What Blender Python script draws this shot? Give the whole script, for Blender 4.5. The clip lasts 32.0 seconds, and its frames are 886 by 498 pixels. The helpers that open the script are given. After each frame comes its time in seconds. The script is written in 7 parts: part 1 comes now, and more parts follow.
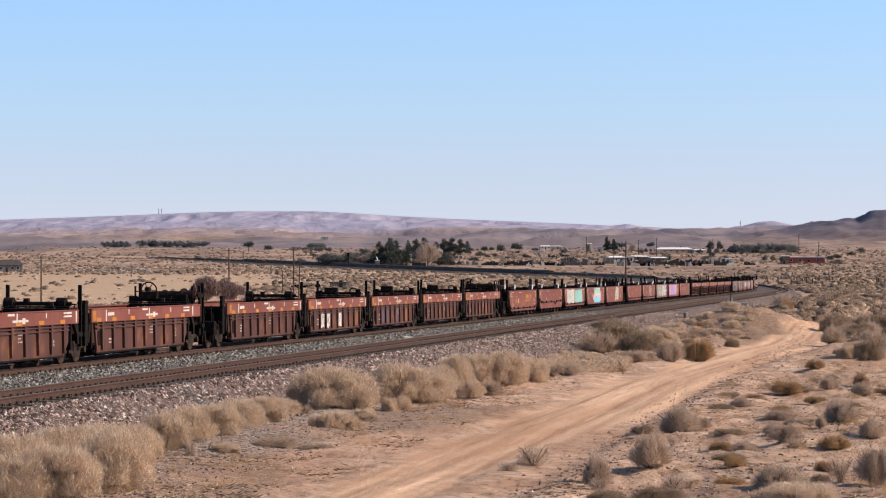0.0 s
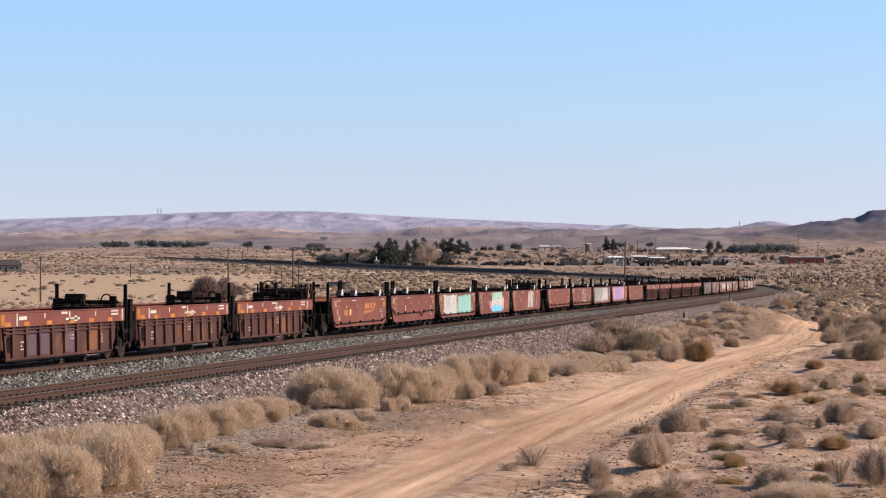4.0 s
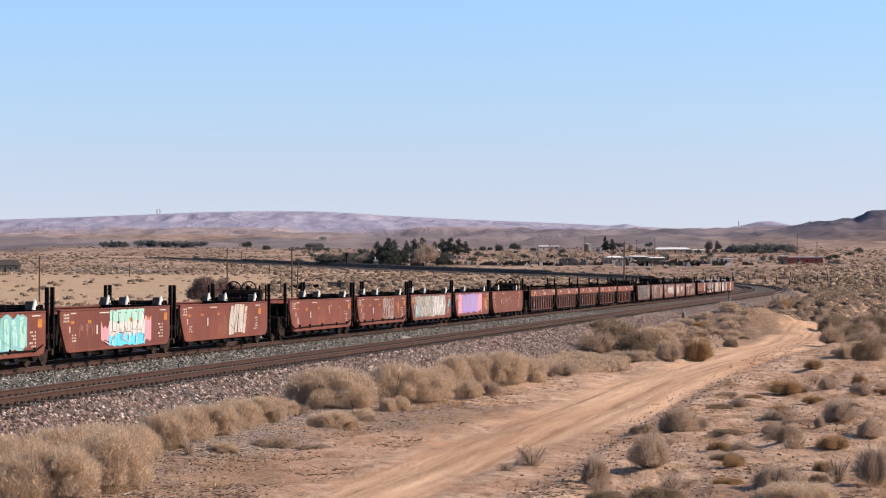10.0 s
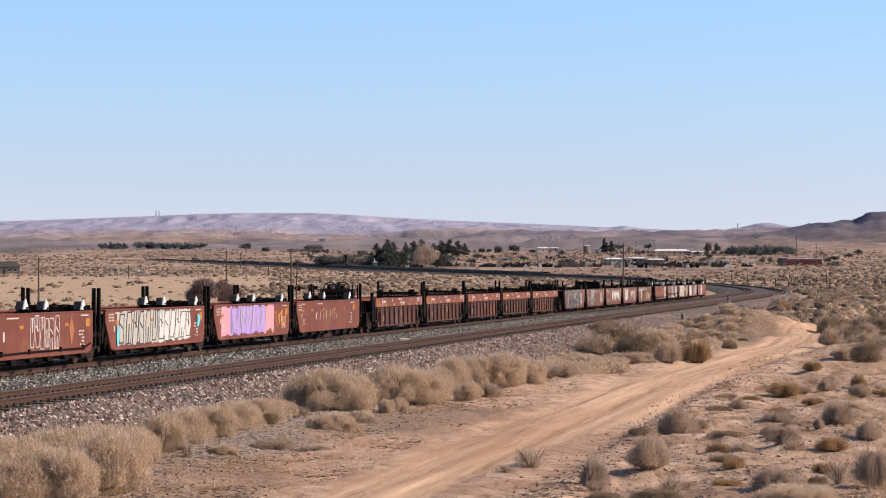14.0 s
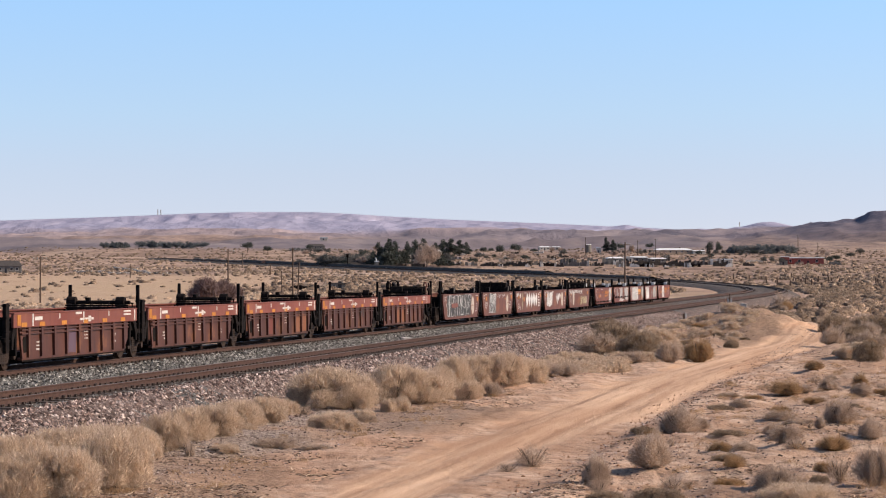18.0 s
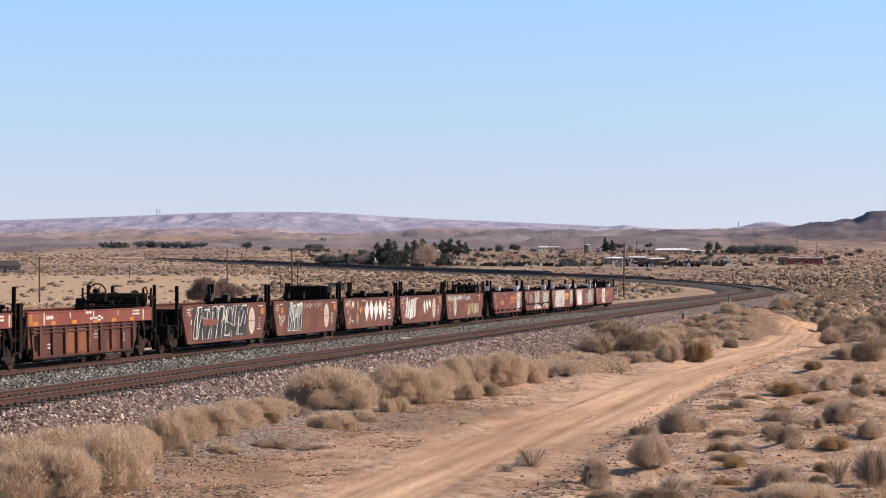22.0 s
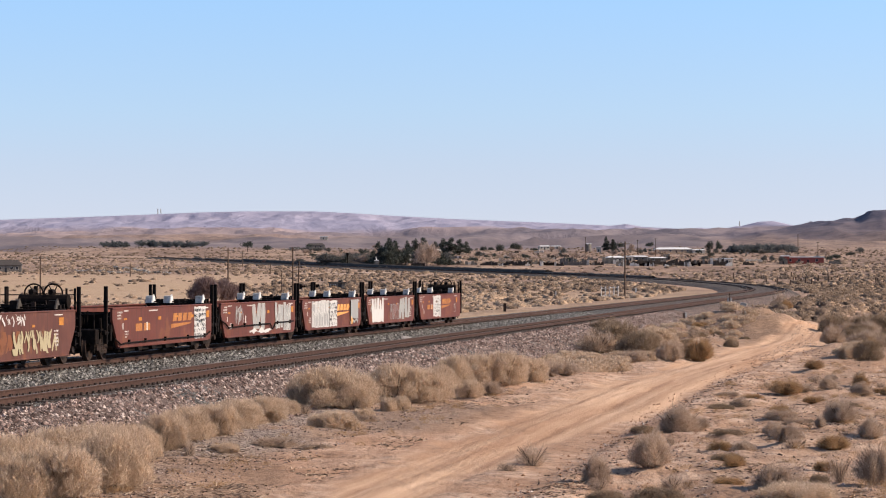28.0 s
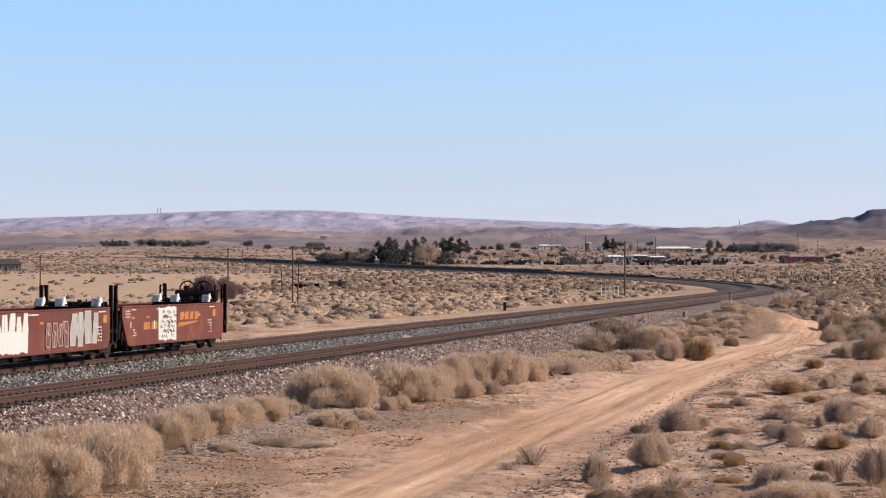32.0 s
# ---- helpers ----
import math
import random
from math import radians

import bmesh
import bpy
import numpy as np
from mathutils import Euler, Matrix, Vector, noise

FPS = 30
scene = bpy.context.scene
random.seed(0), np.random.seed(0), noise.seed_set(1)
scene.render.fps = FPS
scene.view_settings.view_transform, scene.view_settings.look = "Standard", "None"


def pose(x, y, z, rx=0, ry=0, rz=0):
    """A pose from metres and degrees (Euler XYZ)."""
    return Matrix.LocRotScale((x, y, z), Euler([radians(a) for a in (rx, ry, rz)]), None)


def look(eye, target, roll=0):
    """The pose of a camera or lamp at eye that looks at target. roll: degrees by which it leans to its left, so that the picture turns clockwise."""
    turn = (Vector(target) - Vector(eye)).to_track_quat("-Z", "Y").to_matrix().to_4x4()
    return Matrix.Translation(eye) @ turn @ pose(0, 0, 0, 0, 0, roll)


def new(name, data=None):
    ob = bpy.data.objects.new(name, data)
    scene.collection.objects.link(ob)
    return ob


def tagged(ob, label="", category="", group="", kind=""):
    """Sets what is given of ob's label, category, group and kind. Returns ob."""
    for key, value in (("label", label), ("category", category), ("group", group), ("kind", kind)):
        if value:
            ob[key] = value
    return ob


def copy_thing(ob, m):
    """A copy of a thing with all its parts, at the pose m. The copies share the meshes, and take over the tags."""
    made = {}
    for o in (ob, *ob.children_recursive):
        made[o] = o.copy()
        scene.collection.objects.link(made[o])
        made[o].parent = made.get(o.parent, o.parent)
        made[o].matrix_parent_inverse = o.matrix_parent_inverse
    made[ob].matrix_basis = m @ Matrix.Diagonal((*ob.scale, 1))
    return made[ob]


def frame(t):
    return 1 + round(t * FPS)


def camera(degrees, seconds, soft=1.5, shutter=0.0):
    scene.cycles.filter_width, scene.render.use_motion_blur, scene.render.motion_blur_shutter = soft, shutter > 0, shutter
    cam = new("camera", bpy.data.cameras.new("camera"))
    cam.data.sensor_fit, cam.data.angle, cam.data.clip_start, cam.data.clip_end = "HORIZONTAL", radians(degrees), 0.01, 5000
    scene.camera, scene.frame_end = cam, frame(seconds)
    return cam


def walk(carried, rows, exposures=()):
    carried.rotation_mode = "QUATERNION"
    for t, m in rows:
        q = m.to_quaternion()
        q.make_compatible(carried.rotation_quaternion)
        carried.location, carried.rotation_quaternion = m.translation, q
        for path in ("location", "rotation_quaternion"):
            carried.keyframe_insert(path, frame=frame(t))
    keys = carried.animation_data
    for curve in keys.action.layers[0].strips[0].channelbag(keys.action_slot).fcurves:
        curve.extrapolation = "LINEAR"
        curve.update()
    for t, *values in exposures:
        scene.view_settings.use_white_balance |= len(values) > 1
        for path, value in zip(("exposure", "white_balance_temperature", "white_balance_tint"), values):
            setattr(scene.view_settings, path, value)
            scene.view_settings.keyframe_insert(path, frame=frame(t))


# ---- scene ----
EYE = 6.0                      # height of the lens over the plan's zero
FOCAL = 4800.0                 # focal length in picture units (picture 1568 wide)
cam = camera(math.degrees(2 * math.atan(784 / FOCAL)), 32.0, soft=1.08)

# slight sway of the tripod head: seconds, sideways, up and down
SWAY = ((0.0, 0.0, 0.0), (1.0, -0.1, -0.1), (1.5, -0.1, -1.4), (2.0, 0.1, -1.2), (2.5, -0.1, -0.1), (3.0, -1.0, 0.0),
        (6.0, -1.4, 0.0), (7.5, -1.4, 0.2), (8.0, -1.6, 1.5), (9.0, -1.4, 1.5), (9.5, -1.6, 3.4), (10.0, -3.0, 0.1),
        (11.0, -3.0, 0.0), (11.5, -3.1, 1.5), (12.0, -3.5, 3.1), (13.0, -4.8, 3.4), (14.0, -4.5, 3.1), (14.5, -3.3, 2.0),
        (16.5, -3.0, 3.0), (17.0, -1.6, 1.5), (18.5, -1.5, 1.5), (19.0, -1.5, 0.1), (20.0, -3.0, 0.0), (20.5, -2.9, 0.2),
        (21.0, -3.0, 1.4), (23.0, -3.1, 1.5), (24.0, -2.9, 0.8), (24.5, -1.7, 0.0), (28.0, -1.5, 0.1), (29.0, -1.6, 1.0),
        (29.5, -1.5, 0.0), (30.5, -1.6, -0.3), (31.0, -1.5, -1.5), (32.0, -1.6, -1.5))
walk(cam, [(t, pose(0, 0, EYE, 90 - 0.251 + math.degrees(dy / FOCAL), 0, math.degrees(dx / FOCAL))) for t, dx, dy in SWAY],
     exposures=[(0.0, 0.6), (32.0, 0.6)])

# ---- light ----
SUN_EL, SUN_AZ = 30.0, 96.0   # elevation; compass angle from +y (ahead) clockwise towards +x
world = bpy.data.worlds.new("sky")
scene.world = world
world.use_nodes = True
wn, wl = world.node_tree.nodes, world.node_tree.links
sky = wn.new("ShaderNodeTexSky")
sky.sky_type = 'NISHITA'
sky.sun_disc = False
sky.sun_elevation = radians(SUN_EL)
sky.sun_rotation = radians(SUN_AZ)
sky.altitude = 1000
sky.air_density, sky.dust_density, sky.ozone_density = 1.0, 1.3, 0.9
wn["Background"].inputs["Strength"].default_value = 0.176
# the haze layer lies low: the sky's colours reach closer to the horizon
way = wn.new("ShaderNodeTexCoord")
lift = wn.new("ShaderNodeVectorMath")
lift.operation = 'MULTIPLY_ADD'
lift.inputs[1].default_value, lift.inputs[2].default_value = (1, 1, 1.25), (0, 0, 0.2)
wl.new(way.outputs["Generated"], lift.inputs[0])
wl.new(lift.outputs[0], sky.inputs[0])
tint = wn.new("ShaderNodeVectorMath")
tint.operation = 'MULTIPLY'
rise = wn.new("ShaderNodeSeparateXYZ")
wl.new(way.outputs["Generated"], rise.inputs[0])
# whitish haze at the horizon, clear blue above it
haze = wn.new("ShaderNodeValToRGB")
stops = ((0.0, (1.19, 0.841, 0.68)), (0.025, (1.166, 0.90, 0.745)), (0.046, (1.11, 0.98, 0.843)), (0.0875, (1.01, 1.06, 1.02)), (0.22, (0.92, 0.94, 0.93)), (0.6, (0.80, 0.78, 0.76)))
while len(haze.color_ramp.elements) < len(stops):
    haze.color_ramp.elements.new(0.5)
for e, (p, c) in zip(haze.color_ramp.elements, stops):
    e.position, e.color = p, (*c, 1)
wl.new(rise.outputs["Z"], haze.inputs[0])
wl.new(haze.outputs[0], tint.inputs[1])
wl.new(sky.outputs[0], tint.inputs[0])
wl.new(tint.outputs[0], wn["Background"].inputs[0])

sun = new("sun", bpy.data.lights.new("sun", 'SUN'))
sun.data.energy, sun.data.angle, sun.data.color = 4.35, radians(0.53), (1.0, 0.82, 0.655)
ea, aa = radians(SUN_EL), radians(SUN_AZ)
sun.matrix_world = look((0, 0, 60), (-math.sin(aa) * math.cos(ea), -math.cos(aa) * math.cos(ea), 60 - math.sin(ea)))
# ---- materials ----
class Nodes:
    """A small builder of node materials."""

    def __init__(self, name, rough=0.9, metal=0.0, spec=0.2):
        self.mat = bpy.data.materials.new(name)
        self.mat.use_nodes = True
        self.n, self.l = self.mat.node_tree.nodes, self.mat.node_tree.links
        self.b = self.n["Principled BSDF"]
        self.b.inputs["Roughness"].default_value = rough
        self.b.inputs["Metallic"].default_value = metal
        self.b.inputs["Specular IOR Level"].default_value = spec
        self.pos = None

    def coords(self, kind="Object"):
        if kind == "World":
            g = self.n.new("ShaderNodeNewGeometry")
            return g.outputs["Position"]
        t = self.n.new("ShaderNodeTexCoord")
        return t.outputs[kind]

    def stretch(self, co, sx, sy, sz):
        m = self.n.new("ShaderNodeVectorMath")
        m.operation = 'MULTIPLY'
        self.l.new(co, m.inputs[0])
        m.inputs[1].default_value = (sx, sy, sz)
        return m.outputs[0]

    def noise(self, co, scale, detail=4, rough=0.6):
        t = self.n.new("ShaderNodeTexNoise")
        t.inputs["Scale"].default_value, t.inputs["Detail"].default_value, t.inputs["Roughness"].default_value = scale, detail, rough
        self.l.new(co, t.inputs["Vector"])
        return t.outputs["Fac"]

    def voronoi(self, co, scale, out="Color"):
        t = self.n.new("ShaderNodeTexVoronoi")
        t.inputs["Scale"].default_value = scale
        self.l.new(co, t.inputs["Vector"])
        return t.outputs[out]

    def ramp(self, fac, stops):
        r = self.n.new("ShaderNodeValToRGB")
        el = r.color_ramp.elements
        while len(el) < len(stops):
            el.new(0.5)
        for e, (p, c) in zip(el, stops):
            e.position, e.color = p, (*c, 1) if len(c) == 3 else c
        self.l.new(fac, r.inputs[0])
        return r.outputs[0]

    def mask(self, fac, lo, hi):
        m = self.n.new("ShaderNodeMapRange")
        m.inputs[1].default_value, m.inputs[2].default_value = lo, hi
        self.l.new(fac, m.inputs[0])
        return m.outputs[0]

    def mix(self, fac, a, b, mode='MIX'):
        m = self.n.new("ShaderNodeMix")
        m.data_type, m.blend_type = 'RGBA', mode
        for sock, v in ((m.inputs[0], fac), (m.inputs[6], a), (m.inputs[7], b)):
            if isinstance(v, (int, float)):
                sock.default_value = v
            elif isinstance(v, tuple):
                sock.default_value = (*v, 1)
            else:
                self.l.new(v, sock)
        return m.outputs[2]

    def math(self, op, a, b):
        m = self.n.new("ShaderNodeMath")
        m.operation = op
        for sock, v in zip(m.inputs, (a, b)):
            if isinstance(v, (int, float)):
                sock.default_value = v
            else:
                self.l.new(v, sock)
        return m.outputs[0]

    def attr(self, name):
        a = self.n.new("ShaderNodeAttribute")
        a.attribute_name = name
        return a.outputs["Fac"]

    def island(self):
        return self.n.new("ShaderNodeNewGeometry").outputs["Random Per Island"]

    def object_random(self):
        return self.n.new("ShaderNodeObjectInfo").outputs["Random"]

    def bump(self, height, strength=0.4, dist=0.02):
        b = self.n.new("ShaderNodeBump")
        b.inputs["Strength"].default_value, b.inputs["Distance"].default_value = strength, dist
        self.l.new(height, b.inputs["Height"])
        self.l.new(b.outputs[0], self.b.inputs["Normal"])

    def colour(self, c):
        if isinstance(c, tuple):
            self.b.inputs["Base Color"].default_value = (*c, 1)
        else:
            self.l.new(c, self.b.inputs["Base Color"])
        return self.mat

    def rough(self, r):
        self.l.new(r, self.b.inputs["Roughness"])


def worn(name, base, dark, light, scale=3.0, rough=0.8, metal=0.0, bump=0.15, coarse=0.5, spec=0.2):
    """A surface with grain and stains at two sizes."""
    m = Nodes(name, rough, metal, spec)
    co = m.coords()
    a, b = m.noise(co, scale, 6, 0.7), m.noise(co, coarse, 3, 0.6)
    c = m.ramp(a, [(0.3, dark), (0.5, base), (0.72, light)])
    c = m.mix(m.mask(b, 0.35, 0.7), c, m.mix(0.5, c, dark))
    m.bump(a, bump, 0.01)
    return m.colour(c)


def car_paint(name, base, rust, faded, streak=1.0):
    """Weathered freight-car paint: rust-brown streaks running down, faded patches, grime low down in blotches."""
    m = Nodes(name, 0.62, 0.0, 0.35)
    co = m.coords()
    tone = m.object_random()
    streaks = m.noise(m.stretch(co, 2.6, 2.6, 0.22), 1.6, 6, 0.7)
    blotch = m.noise(co, 0.55, 5, 0.65)
    grain = m.noise(co, 14.0, 5, 0.7)
    c = m.mix(m.mask(blotch, 0.38, 0.66), base, faded)
    c = m.mix(m.math('MULTIPLY', m.mask(streaks, 0.47, 0.72), 0.75 * streak), c, rust)
    c = m.mix(m.math('MULTIPLY', m.mask(grain, 0.55, 0.8), 0.35), c, tuple(x * 0.45 for x in base))
    patch = m.noise(co, 1.1, 4, 0.6)
    c = m.mix(m.math('MULTIPLY', m.mask(patch, 0.56, 0.66), 0.55), c, (0.2, 0.075, 0.026))
    c = m.mix(m.mask(tone, 0.0, 3.2), c, rust)
    m.bump(grain, 0.12, 0.006)
    return m.colour(c)


PAINT_RED = car_paint("oxide_red_paint", (0.108, 0.025, 0.015), (0.05, 0.017, 0.011), (0.142, 0.04, 0.025))
PAINT_FRESH = car_paint("brighter_red_paint", (0.138, 0.034, 0.02), (0.066, 0.023, 0.015), (0.18, 0.053, 0.033), 0.9)
PAINT_DEEP = car_paint("brown_red_paint", (0.092, 0.028, 0.018), (0.045, 0.018, 0.012), (0.125, 0.045, 0.03))
PAINT_CHORD = car_paint("chord_red_paint", (0.148, 0.034, 0.022), (0.075, 0.026, 0.018), (0.19, 0.06, 0.04), 0.6)
PAINT_BROWN = car_paint("rusted_brown_side", (0.062, 0.0195, 0.013), (0.028, 0.011, 0.008), (0.094, 0.034, 0.022))
STEEL_DARK = worn("grimy_dark_steel", (0.010, 0.0072, 0.0064), (0.004, 0.0032, 0.003), (0.027, 0.019, 0.0155), 5, 0.8, 0.0, spec=0.08)
STEEL_BROWN = worn("brown_grimy_steel", (0.032, 0.02, 0.016), (0.012, 0.009, 0.008), (0.06, 0.038, 0.029), 5, 0.8, 0.1)
GALV = worn("weathered_galvanised", (0.42, 0.41, 0.39), (0.2, 0.2, 0.19), (0.55, 0.54, 0.52), 6, 0.6, 0.1)
# guide fins: unlit front and sunlit side are told apart by colour
FIN = worn("dull_grey_fin", (0.06, 0.053, 0.047), (0.025, 0.021, 0.019), (0.13, 0.12, 0.11), 6, 0.7)
FIN_LIT = worn("fin_sunlit_white", (0.66, 0.65, 0.63), (0.4, 0.38, 0.36), (0.78, 0.77, 0.75), 6, 0.5)
WHITE = worn("dull_white_paint", (0.52, 0.49, 0.46), (0.3, 0.27, 0.25), (0.66, 0.64, 0.61), 6, 0.6)
YELLOW = worn("amber_reflector", (0.40, 0.16, 0.028), (0.26, 0.10, 0.02), (0.5, 0.23, 0.05), 6, 0.6)
LOGO = worn("faded_orange_paint", (0.34, 0.145, 0.045), (0.22, 0.075, 0.03), (0.45, 0.21, 0.075), 9, 0.7)
LOGO_BRIGHT = worn("orange_paint", (0.62, 0.30, 0.085), (0.42, 0.18, 0.06), (0.72, 0.40, 0.15), 7, 0.6)
RAIL_SIDE = worn("rusty_rail", (0.066, 0.036, 0.028), (0.035, 0.02, 0.016), (0.1, 0.058, 0.045), 8, 0.85, 0.1)
RAIL_HEAD = worn("worn_rail_head", (0.15, 0.125, 0.115), (0.09, 0.07, 0.062), (0.22, 0.19, 0.175), 10, 0.6, 0.2)
TIE = worn("creosoted_tie", (0.075, 0.056, 0.047), (0.035, 0.027, 0.024), (0.13, 0.1, 0.082), 6, 0.95)
CONCRETE = worn("concrete", (0.42, 0.39, 0.35), (0.3, 0.28, 0.25), (0.5, 0.47, 0.42), 4, 0.95)
POLE_WOOD = worn("weathered_pole", (0.105, 0.072, 0.055), (0.055, 0.04, 0.032), (0.16, 0.115, 0.09), 5, 0.95)
POLE_TOP = worn("grey_crossarm", (0.15, 0.12, 0.105), (0.1, 0.08, 0.07), (0.22, 0.185, 0.165), 5, 0.9)
CERAMIC = worn("insulator_glass", (0.4, 0.46, 0.45), (0.3, 0.35, 0.35), (0.5, 0.55, 0.55), 8, 0.3)
WALL_PALE = worn("pale_siding", (0.46, 0.41, 0.35), (0.34, 0.3, 0.26), (0.56, 0.51, 0.45), 1.5, 0.9)
WALL_TAN = worn("tan_stucco", (0.36, 0.27, 0.2), (0.28, 0.21, 0.155), (0.43, 0.33, 0.25), 1.2, 0.95)
WALL_RED = worn("red_oxide_sheet", (0.27, 0.075, 0.06), (0.17, 0.05, 0.045), (0.33, 0.1, 0.08), 1.2, 0.8)
YARD_DARK = worn("dark_weathered_boards", (0.06, 0.049, 0.042), (0.03, 0.025, 0.022), (0.12, 0.1, 0.085), 0.8, 0.95)
WALL_GREY = worn("grey_sheet_wall", (0.16, 0.145, 0.13), (0.09, 0.08, 0.072), (0.25, 0.23, 0.21), 1.2, 0.8)
ROOF_DARK = worn("dark_shingles", (0.075, 0.065, 0.06), (0.045, 0.04, 0.04), (0.11, 0.095, 0.09), 2, 0.95)
ROOF_WHITE = worn("white_metal_roof", (0.74, 0.74, 0.73), (0.6, 0.6, 0.59), (0.82, 0.82, 0.81), 2, 0.5)
DARK_OPEN = worn("dark_window", (0.03, 0.033, 0.04), (0.02, 0.02, 0.025), (0.05, 0.055, 0.06), 2, 0.2)


def stone_material():
    m = Nodes("crushed_stone", 0.95)
    r = m.island()
    c = m.ramp(r, [(0.0, (0.03, 0.02, 0.018)), (0.3, (0.10, 0.067, 0.058)), (0.6, (0.25, 0.172, 0.145)), (0.84, (0.44, 0.33, 0.285)), (1.0, (0.74, 0.63, 0.56))])
    g = m.noise(m.coords(), 40, 3)
    c = m.mix(m.mask(g, 0.3, 0.8), c, m.mix(0.35, c, (0.12, 0.09, 0.08)))
    return m.colour(c)


def grey_stone_material():
    m = Nodes("grey_crushed_stone", 0.95)
    r = m.island()
    c = m.ramp(r, [(0.0, (0.035, 0.034, 0.032)), (0.35, (0.11, 0.105, 0.097)), (0.7, (0.20, 0.193, 0.178)), (1.0, (0.40, 0.385, 0.355))])
    return m.colour(c)


def ballast_material(name, cols, scale):
    m = Nodes(name, 0.95)
    co = m.coords("World")
    cell = m.voronoi(co, scale)
    grey = m.n.new("ShaderNodeSeparateColor")
    m.l.new(cell, grey.inputs[0])
    c = m.ramp(grey.outputs[0], [(0.0, cols[0]), (0.45, cols[1]), (0.8, cols[2]), (1.0, cols[3])])
    gap = m.voronoi(co, scale, "Distance")
    # shade in the gaps between stones is put into the colour
    c = m.mix(m.mask(gap, 0.35, 0.7), c, tuple(v * 0.3 for v in cols[1]))
    big = m.noise(co, 0.35, 4)
    c = m.mix(m.mask(big, 0.4, 0.7), c, m.mix(0.35, c, cols[1]))
    m.bump(m.math('SUBTRACT', 1.0, gap), 0.9, 0.04)
    return m.colour(c)


STONE, STONE_GREY = stone_material(), grey_stone_material()
CLOD = worn("red_clods", (0.40, 0.22, 0.135), (0.2, 0.11, 0.07), (0.52, 0.33, 0.22), 6, 0.97)
CRIB = worn("oily_crib", (0.075, 0.06, 0.052), (0.03, 0.025, 0.023), (0.16, 0.13, 0.115), 14, 0.95, 0.0, 0.8, 1.5)
# plain dark tone shared by the far embankment, berm and banks
BANK_DARK = worn("dark_bank", (0.05, 0.042, 0.038), (0.022, 0.019, 0.018), (0.1, 0.08, 0.07), 0.6, 0.97, 0.0, 0.6, 0.08)
BALLAST_PINK = ballast_material("pinkish_ballast", ((0.04, 0.028, 0.024), (0.14, 0.099, 0.085), (0.30, 0.225, 0.195), (0.6, 0.50, 0.445)), 15)
BALLAST_BROWN = ballast_material("brown_ballast", ((0.04, 0.032, 0.028), (0.115, 0.092, 0.079), (0.19, 0.155, 0.135), (0.32, 0.27, 0.24)), 9)
BALLAST_GREY = ballast_material("grey_ballast", ((0.04, 0.037, 0.035), (0.105, 0.098, 0.092), (0.19, 0.18, 0.17), (0.34, 0.325, 0.31)), 11)


